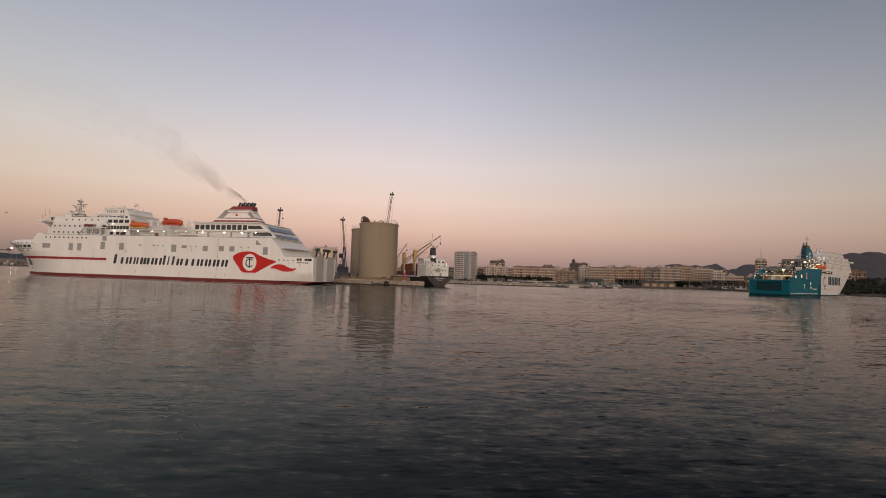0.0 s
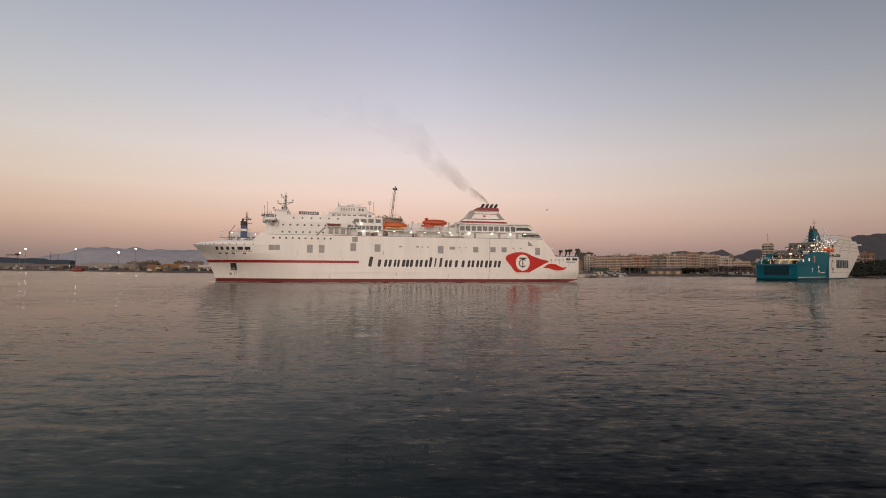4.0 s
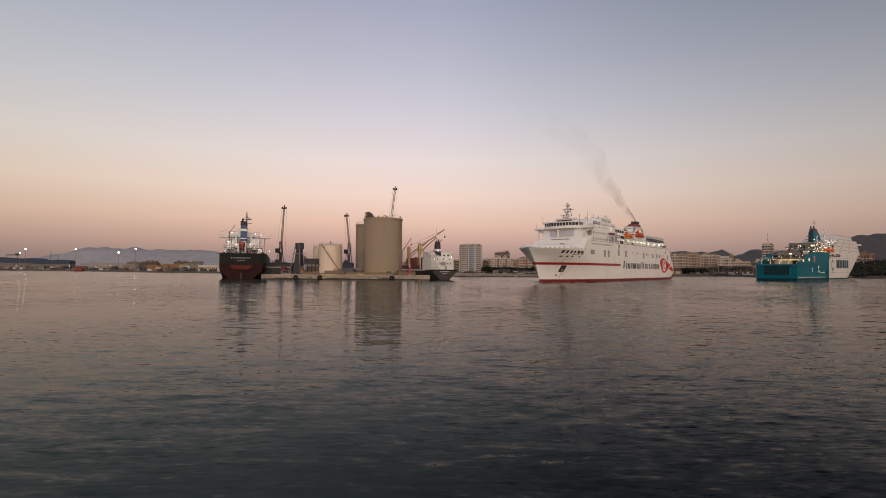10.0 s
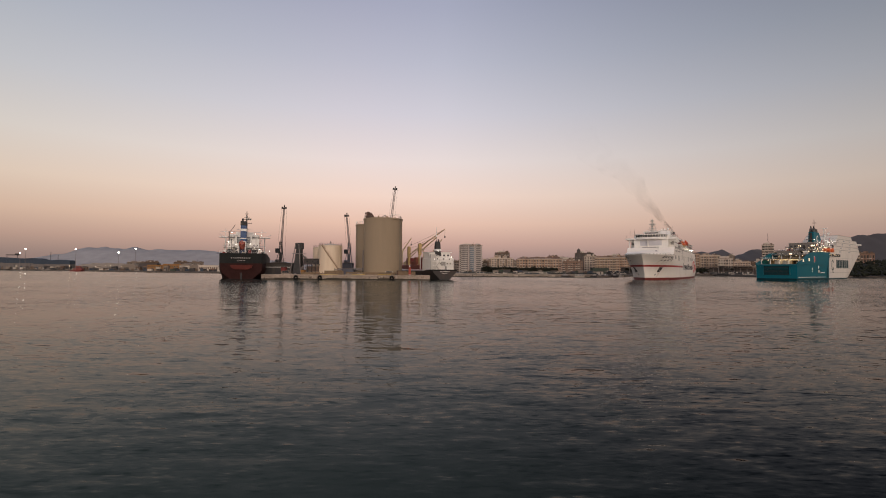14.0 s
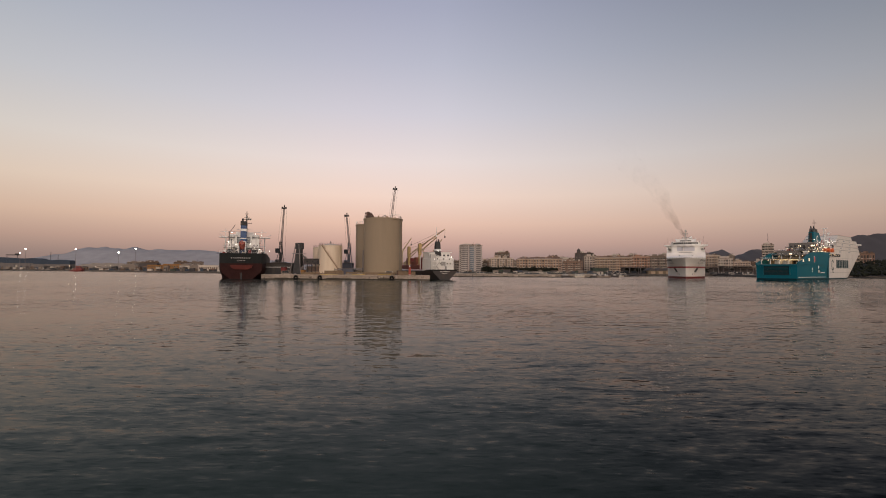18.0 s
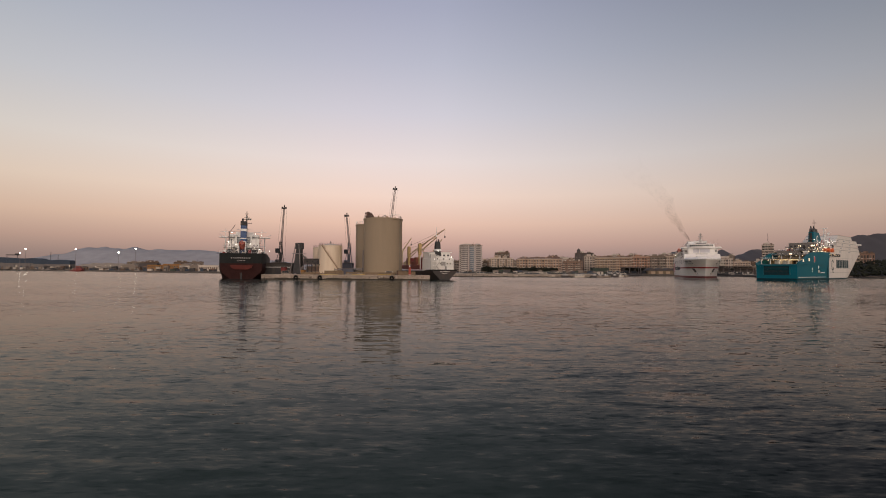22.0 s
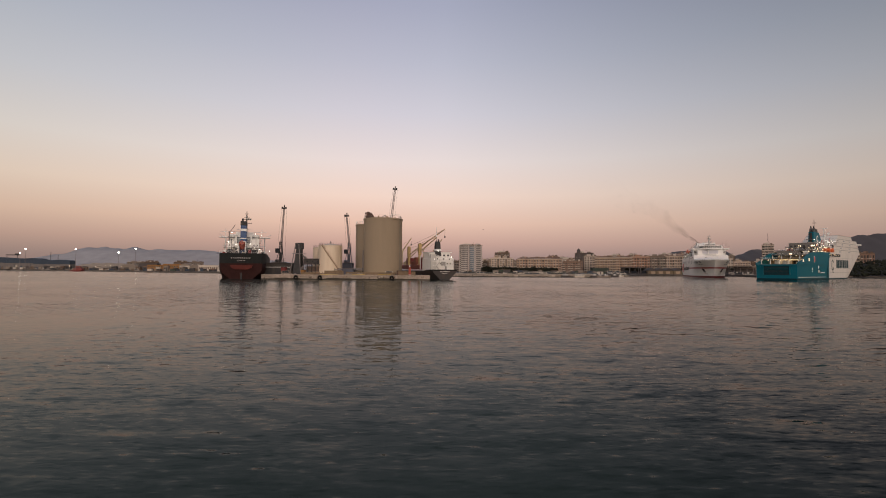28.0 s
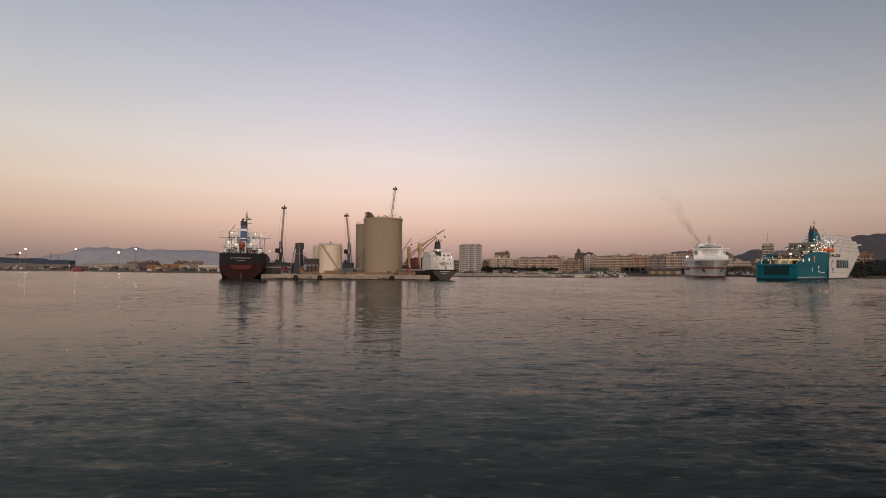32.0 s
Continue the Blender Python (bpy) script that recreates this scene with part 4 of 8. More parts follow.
    for k in range(240):
        x = -78 + rf.random() * 146
        side = rf.choice((1, -1))
        y = side * (H.half(min(max(x, -75), 66), 0.1) + abs(rf.gauss(0, 1.3)))
        q, w = 0.5 + rf.random() * 1.8, 0.12 + rf.random() * 0.3
        prism(bm, [(x - q, y), (x - q * 0.3, y - w), (x + q, y - w * 0.4), (x + q * 0.5, y + w)], -0.02, 0.05, "z")
    part("wake_foam", bm, mat("thin_foam", (0.50, 0.45, 0.41), 0.7, var=0.3), ship, "thin broken foam along the waterline")["kind"] = "stuff"
    return ship


FERRY = ferry()


RUSTY = mat("rusty_stair_steel", (0.26, 0.15, 0.085), 0.8, var=0.3)


# ---- cargo pier: silos, tanks, cranes ----
def silo(x, y, r, z1, label):
    ob = thing("silo", label, "silo", "concrete silos", at=pose(x, y, 2.0))
    h = z1 - 2.0
    bm = B()
    bmesh.ops.create_cone(bm, cap_ends=True, segments=72, radius1=r, radius2=r, depth=h, matrix=Matrix.Translation((0, 0, h / 2)))
    part("shell", bm, SILO, ob, smooth=True)
    bm = B()
    bmesh.ops.create_cone(bm, cap_ends=True, segments=72, radius1=r + 0.25, radius2=r + 0.25, depth=0.7, matrix=Matrix.Translation((0, 0, h - 0.1)))
    part("rim", bm, SILO, ob, smooth=True)
    for k in range(5):
        bm = B()
        bmesh.ops.create_cone(bm, cap_ends=True, segments=72, radius1=r + 0.03, radius2=r + 0.03, depth=0.08, matrix=Matrix.Translation((0, 0, h * (k + 1) / 6)))
        part("pour_joint", bm, SILO, ob, smooth=True)
    bm = B()
    pts = [(math.cos(a * math.pi / 12) * (r - 0.3), math.sin(a * math.pi / 12) * (r - 0.3)) for a in range(25)]
    rails(bm, pts, h + 0.2, 1.2, 2.5)
    part("guard_rail", bm, LATTICE, ob)
    bm = B()
    for s in (-0.35, 0.35):
        bar(bm, (r * 0.94 + s * 0.3, -r * 0.5 + s, 1), (r * 0.94 + s * 0.3, -r * 0.5 + s, h + 1.2), 0.08)
    for k in range(int(h / 1.2)):
        bar(bm, (r * 0.94 - 0.1, -r * 0.5 - 0.35, 1 + k * 1.2), (r * 0.94 + 0.1, -r * 0.5 + 0.35, 1 + k * 1.2), 0.06)
    part("ladder", bm, LATTICE, ob)
    return ob


S1 = silo(-29.9, 238.5, 9.5, 29.6, "tall brown concrete silo with a railed roof on the pier")
S2 = silo(-37.3, 257.0, 9.3, 28.3, "tall brown concrete silo partly behind another")
IRON = mat("dark_rusty_iron", (0.105, 0.058, 0.042), 0.8, var=0.35, scale=0.5)
head = part("elevator_head", taper(box(B(), -7.6, 3, 27.2, 2.2, 2.6, 3.6, 0.1), 30.8, 31.9, (-9.0, -6.4, 1.6, 4.4), (-8.6, -7.2, 2.2, 3.8)), IRON, S1, "dark rusty elevator head on the silo roof")
part("service_platform", rails(box(B(), -7.5, 3, 29.2, 3.8, 4.2, 0.15), [(-9.3, 1.0), (-5.7, 1.0), (-5.7, 5.0)], 29.3, 1.0, 1.2), IRON, head)
part("spout", bar(bar(B(), (-6.4, 2.6, 31.0), (-4.4, 1.4, 28.2), 0.7), (-8.6, 2, 29.0), (-9.2, 1, 27.4), 0.45), IRON, head)
for dx in (-1.5, 1.3):
    part("stay", bar(bar(B(), (-7.6 + dx * 1.3, 1.4, 27.4), (-7.6 + dx, 1.6, 31.4), 0.22), (-7.6 - dx, 1.4, 27.6), (-7.6 + dx, 1.4, 29.4), 0.14), IRON, head)
part("vent_bend", bar(bar(bar(B(), (-8.6, -3.4, 25.8), (-8.6, -3.4, 28.3), 0.13), (-8.6, -3.4, 28.3), (-5.2, -4.0, 28.3), 0.13), (-5.2, -4.0, 28.3), (-5.0, -4.0, 26.3), 0.13), HOUSE, S2)
part("roof_gantry", bar(bar(bar(B(), (-2.5, 0, 27.8), (1.0, 0, 30.0), 0.25), (1.0, 0, 30.0), (2.0, 0, 27.8), 0.25), (3.0, 1, 27.8), (3.6, 1, 29.4), 0.2), LATTICE, S1)
part("roof_duct", box(cyl(B(), (-6, 2, 28.6), (5, 2, 28.4), 0.5), 4.5, -1, 27.6, 1.5, 1.5, 1.0, 0.1), LATTICE, S1)
for k, (x, y, q) in enumerate(((-4.6, -2, 1.0), (-1.8, -4, 1.5), (0.6, -1, 0.8), (2.6, -5, 1.2), (6.2, -2, 0.9))):
    part("roof_hatch", taper(B(), 27.6, 27.7 + q, (x - 0.7, x + 0.7, y - 0.7, y + 0.7), (x - 0.2, x + 0.2, y - 0.5, y + 0.5)), RUSTY, S1)
part("inlet_bend", bar(bar(bar(B(), (4.5, -5, 27.7), (4.5, -5, 29.6), 0.14), (4.5, -5, 29.6), (8.6, -4, 29.6), 0.14), (8.6, -4, 29.6), (8.9, -4, 27.8), 0.14), HOUSE, S1)


def tank(x, y, r, z1, stairs, label):
    ob = thing("storage_tank", label, "tank", "storage tanks", at=pose(x, y, 2.0))
    h = z1 - 2.0
    bm = B()
    bmesh.ops.create_cone(bm, cap_ends=True, segments=64, radius1=r, radius2=r, depth=h, matrix=Matrix.Translation((0, 0, h / 2)))
    part("shell", bm, TANK, ob, smooth=True)
    bm = B()
    bmesh.ops.create_cone(bm, cap_ends=True, segments=64, radius1=r + 0.1, radius2=0.6, depth=1.1, matrix=Matrix.Translation((0, 0, h + 0.55)))
    part("roof", bm, TANK, ob, smooth=True)
    for k in range(1, 6):
        bm = B()
        bmesh.ops.create_cone(bm, cap_ends=True, segments=64, radius1=r + 0.025, radius2=r + 0.025, depth=0.06, matrix=Matrix.Translation((0, 0, h * k / 6)))
        part("plate_seam", bm, TANK, ob, smooth=True)
    part("vent", cyl(B(), (0, 0, h + 1), (0, 0, h + 2.2), 0.3), LATTICE, ob)
    bm = B()
    rails(bm, [(math.cos(a * math.pi / 12) * (r - 0.2), math.sin(a * math.pi / 12) * (r - 0.2)) for a in range(25)], h + 0.1, 1.0, 2.5)
    part("guard_rail", bm, LATTICE, ob)
    if stairs:
        bm = B()
        n = 34
        for k in range(n):
            a = math.radians(-118 + 96 * k / n)
            a2 = math.radians(-118 + 96 * (k + 1) / n)
            z, z2 = h * (1 - k / n), h * (1 - (k + 1) / n)
            c, d = Vector((math.cos(a) * (r + 0.5), math.sin(a) * (r + 0.5), z)), Vector((math.cos(a2) * (r + 0.5), math.sin(a2) * (r + 0.5), z2))
            bar(bm, c, d, 0.2)
            bar(bm, c + Vector((0, 0, 1)), d + Vector((0, 0, 1)), 0.05)
            bar(bm, c, c + Vector((0, 0, 1)), 0.05)
        part("spiral_stair", bm, RUSTY, ob, "rusty stair winding down the tank")
    for k in range(16):
        a0 = math.radians(-172 + k * 10.3 + (k * 7 % 4))
        a1 = a0 + math.radians(3 + (k * 5 % 4) * 2.2)
        top = 0.5 + (k * 11 % 7) * 0.2
        q = r + 0.012
        pts = [(math.cos(a0) * q, math.sin(a0) * q, 0.0), (math.cos(a1) * q, math.sin(a1) * q, 0.0), (math.cos(a1) * q, math.sin(a1) * q, top * 0.5), (math.cos(a0 * 0.6 + a1 * 0.4) * q, math.sin(a0 * 0.6 + a1 * 0.4) * q, top)]
        bm = B()
        outer, inner = [bm.verts.new(p) for p in pts], [bm.verts.new((p[0] * 0.985, p[1] * 0.985, p[2])) for p in pts]
        bm.faces.new(outer)
        for i in range(4):
            bm.faces.new((outer[i], inner[i], inner[(i + 1) % 4], outer[(i + 1) % 4]))
        part("rust_scab", bm, RUSTY, ob)
    return ob


tank(-55.8, 238.0, 5.8, 16.5, True, "cream steel storage tank with a rusty winding stair")
patch = thing("pipe_bundle", "rusty pipes running along the pier by the tank", "pipes", at=pose(-57, 231.2, 2.0))
for k in range(5):
    part("pipe", cyl(B(), (-8, 0.5 * k, 0.5 + 0.25 * (k % 2)), (9, 0.5 * k, 0.5 + 0.25 * (k % 2)), 0.18), RUSTY if k % 2 else LATTICE, patch)
for x in (-7, -2, 3, 8):
    part("sleeper", box(B(), x, 1.0, 0, 0.4, 3.0, 0.35, 0.04), DARK, patch)
tank(-62.0, 252.0, 6.0, 16.1, False, "cream steel storage tank behind another")


def harbour_crane(x, y, tower_h, top, tower_w, boom_w, color, label, lamps=()):
    ob = thing("harbour_crane", label, "crane", "harbour cranes", at=pose(x, y, 2.0))
    part("undercarriage", box(B(), 0, 0, 0, 9, 8, 2.6, 0.3), DARK, ob)
    for sx in (-1, 1):
        for sy in (-1, 1):
            part("outrigger", box(B(), sx * 5.4, sy * 4.2, 0, 2.4, 1.4, 1.2, 0.1), DARK, ob)
    part("tower", lattice(box(B(), 0, 0, 2.6, tower_w * 0.7, tower_w * 0.7, tower_h * 0.5), (0, 0, 2.6), (0, 0, tower_h), tower_w, tower_w, 6, 0.18), color, ob)
    part("machinery_house", box(box(B(), -0.6, 1.5, 3.4, 5.6, 5.0, 3.2, 0.2), -1.6, 1.0, 6.6, 2.4, 3.0, 1.4, 0.15), color, ob)
    part("catwalk", rails(box(B(), -0.4, -1.6, 6.4, 6.6, 1.0, 0.15), [(-3.6, -2.0), (2.8, -2.0)], 6.5, 1.0, 1.3), LATTICE, ob)
    part("counter_strut", bar(bar(B(), (1.6, 0, 6.6), (0.6, 0, tower_h), 0.3), (-2.4, 0, 6.6), (-0.6, 0, tower_h * 0.8), 0.22), color, ob)
    part("cab", box(B(), -tower_w * 0.5 - 0.9, -0.6, tower_h * 0.66, 1.9, 2.2, 2.4, 0.15), GLASS, ob)
    part("boom", lattice(B(), (0.3, 0, tower_h * 0.88), top, boom_w, boom_w * 0.62, 18, 0.13), LATTICE, ob, "steeply raised lattice boom")
    tx, ty, tz = top
    part("boom_head", cyl(cyl(cyl(box(B(), tx, ty, tz - 0.2, 2.6, 1.2, 0.6, 0.1), (tx - 0.9, ty - 0.3, tz + 0.5), (tx - 0.9, ty + 0.3, tz + 0.5), 0.45), (tx + 1.0, ty - 0.3, tz + 0.4), (tx + 1.0, ty + 0.3, tz + 0.4), 0.45), (tx, ty, tz), (tx + 0.2, ty, tz + 1.9), 0.3), DARK, ob)
    part("hoist_rope", bar(bar(B(), (tx - 1.2, ty, tz), (-1.6, 0, tower_h), 0.06), (tx + 1.4, ty, tz), (2.4, 0, 4), 0.05), DARK, ob)
    for lx, lz in lamps:
        part("floodlight", box(B(), lx, -tower_w * 0.6 - 0.4, lz, 0.9, 0.4, 0.7, 0.08), LAMPW, ob, "lit floodlight")
    return ob


NAVY = mat("navy_crane_paint", (0.085, 0.088, 0.115), 0.5, var=0.2)
harbour_crane(-88.6, 262.0, 17.6, (1.4, 0, 36.0), 1.25, 0.85, DARK, "dark mobile harbour crane with its lattice boom raised")
harbour_crane(-52.5, 268.0, 17.4, (-1.6, 0, 32.6), 1.2, 0.85, NAVY, "navy mobile harbour crane with its boom raised")
harbour_crane(-33.6, 287.0, 16.0, (4.6, 0, 51.0), 2.2, 1.25, LATTICE, "grey harbour crane with a tall raised boom behind the silos")

# dark grain hopper, conveyor house and sheds
hop = thing("hopper_tower", "dark rusty steel hopper tower on the pier", "hopper", at=pose(-70.6, 235.0, 2.0))
part("legs_and_bin", taper(B(), 0, 13.4, (-2.2, 1.6, -2.6, 2.6), (-0.7, 1.5, -1.6, 1.6)), DARK, hop)
part("head_house", box(B(), 0.4, 0, 12.6, 3.4, 3.4, 3.0, 0.1), DARK, hop)
part("chute", bar(B(), (1.5, 0, 9.5), (3.8, 0, 8.2), 0.7), LATTICE, hop)
part("platform", box(B(), 0.2, 0, 10.2, 5.6, 4.6, 0.25), LATTICE, hop)
for sx in (-3.2, 2.0):
    part("leg", bar(B(), (sx, -3.1, 0), (sx * 0.3, -2.1, 15), 0.3), LATTICE, hop)
SHED = mat("brown_shed_cladding", (0.052, 0.044, 0.039), 0.8, var=0.2, scale=0.8)
for x, y, w, d, h, lab in ((-83.0, 246.5, 14.0, 10, 5.6, "long low dark port shed"),):
    sh = thing("port_shed", lab, "shed", at=pose(x, y, 2.0))
    part("wall", box(B(), 0, 0, 0, w, d, h, 0.05), SHED, sh)
    part("roof", prism(B(), [(-w / 2 - 0.3, h), (w / 2 + 0.3, h), (w / 2 + 0.3, h + 0.25), (0, h + 0.6), (-w / 2 - 0.3, h + 0.25)], -d / 2 - 0.3, d / 2 + 0.3), SHED, sh)
    for k in range(3):
        part("door", box(B(), -w * 0.3 + k * w * 0.3, -d / 2 - 0.05, 0.0, w * 0.2, 0.12, 3.2), DARK, sh)
    part("stripe", box(B(), 0, -d / 2 - 0.06, h * 0.62, w * 0.9, 0.1, 0.5), GREY, sh)
cg = thing("conveyor_gallery", "dark brown conveyor gallery on trestles beside the tank", "conveyor", at=pose(-64.2, 236.5, 2.0))
part("upper_gallery", box(B(), 0, 0, 5.4, 8.0, 4.0, 2.3, 0.06), SHED, cg)
part("gallery_roof", box(B(), 0.2, 0, 7.7, 8.8, 4.8, 0.3, 0.04), DARK, cg)
part("lower_gallery", box(B(), 0.8, 0.5, 1.6, 6.6, 4.4, 2.6, 0.06), mat("rust_brown_cladding", (0.13, 0.085, 0.062), 0.8, var=0.3, scale=0.5), cg)
part("walkway", rails(box(B(), 0, -2.6, 5.0, 8.6, 1.2, 0.15), [(-4.2, -3.1), (4.2, -3.1)], 5.1, 1.0, 1.2), DARK, cg)
for k in range(6):
    part("gallery_window", box(B(), -3.3 + k * 1.3, -2.02, 6.3, 0.8, 0.1, 0.7), GLASS if k % 2 else DARK, cg)
for k in range(5):
    part("trestle", bar(bar(B(), (-3.8 + k * 1.9, -2.0, 0), (-3.8 + k * 1.9, -2.0, 5.4), 0.25), (-3.8 + k * 1.9, -2.0, 0.4), (-2.4 + k * 1.6, -2.0, 5.0), 0.14), DARK, cg)
part("inclined_belt", box(bar(B(), (-7.4, -3.6, 0.6), (-3.4, -2.8, 4.2), 0.8), -7.2, -3.6, 0, 1.2, 1.2, 0.8, 0.05), LATTICE, cg)
part("motor", box(B(), 3.0, -2.6, 0, 1.6, 1.2, 1.3, 0.1), RUSTY, cg)


# ---- ships at the berths ----
def bulk_carrier():
    ship = thing("bulk_carrier", "black and red bulk carrier moored stern-on beside the pier", "cargo ship", at=pose(-120.0, 299.0, 0, 0, 0, 109.0))
    H = Hull(150, 21.6, 68, 6, 45, 52, 12.3, stern_cut=0.45, power=2.0, tail=0.14)
    part("hull", H.skin(7.4, 12.2, nz=3, nx=40), BLACKHULL, ship, "black topsides", True)
    part("underbody", H.skin(-2, 7.4, nz=5, nx=40), mat("red_underbody_paint", (0.030, 0.010, 0.009), 0.7, spec=0.12, var=0.3, scale=1.5, stain=(0.05, 0.02, 0.016), stain_amount=0.5), ship, "faded red underwater paint", True)
    part("rudder", box(B(), -73.5, 0, -2, 4.5, 0.7, 5.0, 0.1), DARK, ship)
    part("transom_arch", prism(B(), [(-5.0, 6.5), (5.0, 6.5), (4.4, 5.3), (2.8, 4.5), (-2.8, 4.5), (-4.4, 5.3)], -76.0, -74.9, "x"), mat("faded_red_arch_paint", (0.11, 0.026, 0.02), 0.7, spec=0.15, var=0.25), ship)
    for k in range(11):
        part("name_bar", box(B(), -75.05, 4.4 - k * 0.8, 9.7, 0.15, 0.42, 0.5), GREY, ship)
    for k in range(6):
        part("port_bar", box(B(), -75.05, 1.7 - k * 0.6, 8.5, 0.15, 0.35, 0.4), GREY, ship)
    part("main_deck", box(B(), -10, 0, 12.15, 128, 22, 0.1), DECK, ship)
    part("stern_rail", rails(B(), [(-60, 11.2), (-74.5, 9.6), (-74.5, -9.6), (-60, -11.2)], 12.2, 1.2), HOUSE, ship)
    a = part("accommodation", box(B(), -57, 0, 12.2, 14, 14, 5.4, 0.1), HOUSE, ship, "white accommodation block")
    part("accommodation_tier", box(B(), -53.5, 0, 17.6, 8, 9.0, 3.6, 0.1), HOUSE, a)
    for sy in (5.4, -5.4):
        part("tower_casing", box(B(), -58.5, sy, 17.6, 5, 2.8, 4.4, 0.1), HOUSE, a)
    part("bridge_wing", box(B(), -52, 0, 20.8, 3.0, 24.5, 0.5, 0.08), HOUSE, a)
    part("bridge_house", box(B(), -53, 0, 21.3, 6, 8.6, 2.2, 0.1), HOUSE, a)
    for y in (-5.8, -3.5, 3.5, 5.8):
        for z in (14.0, 18.8):
            part("porthole", box(B(), -64.05 if z < 17 else -61.05, y, z, 0.2, 0.9, 0.9, 0.1), GLASS, a)
    for z, w in ((16.2, 20), (19.2, 17), (23.4, 12), (24.6, 7)):
        part("lamp_yard", bar(B(), (-60.5, -w / 2, z), (-60.5, w / 2, z), 0.14), DULL, a)
    for k in range(12):
        y = -9.0 + k * 1.6
        part("deck_post", bar(B(), (-65.2, y, 12.2), (-65.2, y, 14.6 + (k * 7 % 5) * 1.3), 0.14), DULL if k % 3 else DARK, a)
    for k in range(7):
        part("deck_box", box(B(), -67.5 - (k % 3), -9 + k * 2.9, 12.2, 1.4, 1.3, 0.9 + 0.5 * (k % 3), 0.06), (DARK, DULL, BOOT, GREY)[k % 4], ship)
    for k in range(4):
        part("dark_doorway", box(B(), -64.08, -5.4 + k * 3.6, 12.3, 0.16, 1.0, 2.1), DARK, a)
    for sy in (5.6, -5.6):
        part("side_casing", box(B(), -62, sy, 12.2, 6, 3.2, 6.4 if sy > 0 else 7.6, 0.1), HOUSE, a)
        for k in range(4):
            part("casing_port", box(B(), -65.05, sy + (-0.8, 0.7)[k % 2], 14.0 + 2.2 * (k // 2), 0.2, 0.5, 0.6, 0.05), GLASS, a)
        part("vent_trunk", box(cyl(B(), (-63.6, sy * 0.62, 17.6), (-63.6, sy * 0.62, 21.4), 0.5), -63.6, sy * 0.62, 21.2, 1.5, 1.5, 0.7, 0.1), HOUSE, a)
        part("lamp_gantry", bar(bar(B(), (-61.5, sy * 1.5, 17.6), (-61.5, sy * 1.5, 24.6), 0.22), (-61.5, sy * 1.1, 23.2), (-61.5, sy * 1.9, 23.2), 0.16), HOUSE, a)
    f = part("funnel", box(B(), -63.5, 0, 12.2, 5, 2.8, 16.2, 0.3), BLUE, ship, "blue funnel with white bands and a black top")
    part("funnel_top", box(B(), -63.5, 0, 26.0, 5.2, 3.0, 2.4, 0.3), DARK, f)
    part("funnel_band", box(B(), -63.5, 0, 23.2, 5.2, 3.0, 1.6, 0.3), HOUSE, f)
    part("funnel_band", box(B(), -63.5, 0, 19.4, 5.2, 3.0, 0.8, 0.3), HOUSE, f)
    part("exhaust_pipe", cyl(B(), (-63.5, 0.6, 28.4), (-63.9, 0.6, 29.8), 0.5), DARK, f)
    bm = cyl(B(), (-53, -0.6, 23.6), (-53, -0.6, 34.6), 0.5, 0.16)
    for z, w in ((28.4, 5.0), (30.2, 4.0), (31.2, 2.6), (33.2, 1.6)):
        box(bm, -53, -0.6, z, 0.3, w, 0.25)
    part("mast", bm, DARK, ship)
    part("radar", box(box(box(B(), -53.4, -1.6, 30.5, 0.8, 2.6, 0.5, 0.08), -53.2, 1.0, 28.7, 0.7, 1.0, 0.8, 0.1), -53.2, -0.6, 31.5, 0.9, 0.9, 0.9, 0.2), GREY, ship)
    dull = mat("dull_red_lifeboat_gelcoat", (0.36, 0.065, 0.035), 0.5, var=0.12)
    b = lifeboat(ship, -69.0, 0.3, 16.5, 5.6, dull, dull, 1)
    b.rotation_euler = (0, radians(38), 0)
    for z, x, w in ((14.9, -64.6, 18), (17.7, -62.6, 16), (20.4, -61.6, 15)):
        part("deck_walkway", box(B(), x, 0, z, 2.0, w, 0.2), DARK, a)
        part("walkway_rail", rails(B(), [(x - 0.9, -w / 2), (x - 0.9, w / 2)], z + 0.2, 1.0, 1.5), DULL, a)
    for sy in (1, -1):
        part("stair", bar(bar(B(), (-64.5, sy * 3.0, 12.2), (-64.5, sy * 5.4, 14.9), 0.4), (-63, sy * 5.4, 14.9), (-63, sy * 3.2, 17.7), 0.4), GREY, a)
        part("winch", cyl(box(B(), -71, sy * 5.5, 12.2, 2.0, 2.6, 1.2, 0.1), (-71, sy * 4, 13.4), (-71, sy * 7, 13.4), 0.7), DARK, ship)
        part("vent_cowl", cyl(cyl(B(), (-66.5, sy * 4.6, 12.2), (-66.5, sy * 4.6, 15.4), 0.45), (-66.5, sy * 4.6, 15.4), (-67.3, sy * 4.6, 15.8), 0.6), DULL, ship)
        part("flag_staff", bar(B(), (-74.4, sy * 0.4, 12.2), (-75.2, sy * 0.4, 17.5), 0.08), DULL, ship)
    part("boat_ramp", box(box(B(), -68, -1.2, 12.2, 7, 0.3, 3.2), -68, 1.8, 12.2, 7, 0.3, 3.2), HOUSE, ship)
    part("provision_crane", bar(bar(B(), (-64, 6.6, 18.4), (-64, 6.6, 23.2), 0.36), (-64, 6.6, 22.6), (-66, 3.8, 26.4), 0.24), LATTICE, ship, "small stores crane")
    for sy in (1, -1):
        part("derrick_post", bar(bar(B(), (-50, sy * 9.5, 12.2), (-50, sy * 9.5, 21.5), 0.4), (-50, sy * 9.5, 21.0), (-50, sy * 12.5, 22.8), 0.2), HOUSE, ship)
        part("liferaft", cyl(B(), (-66, sy * 8.2, 13.6), (-64, sy * 8.2, 13.6), 0.6), HOUSE, ship)
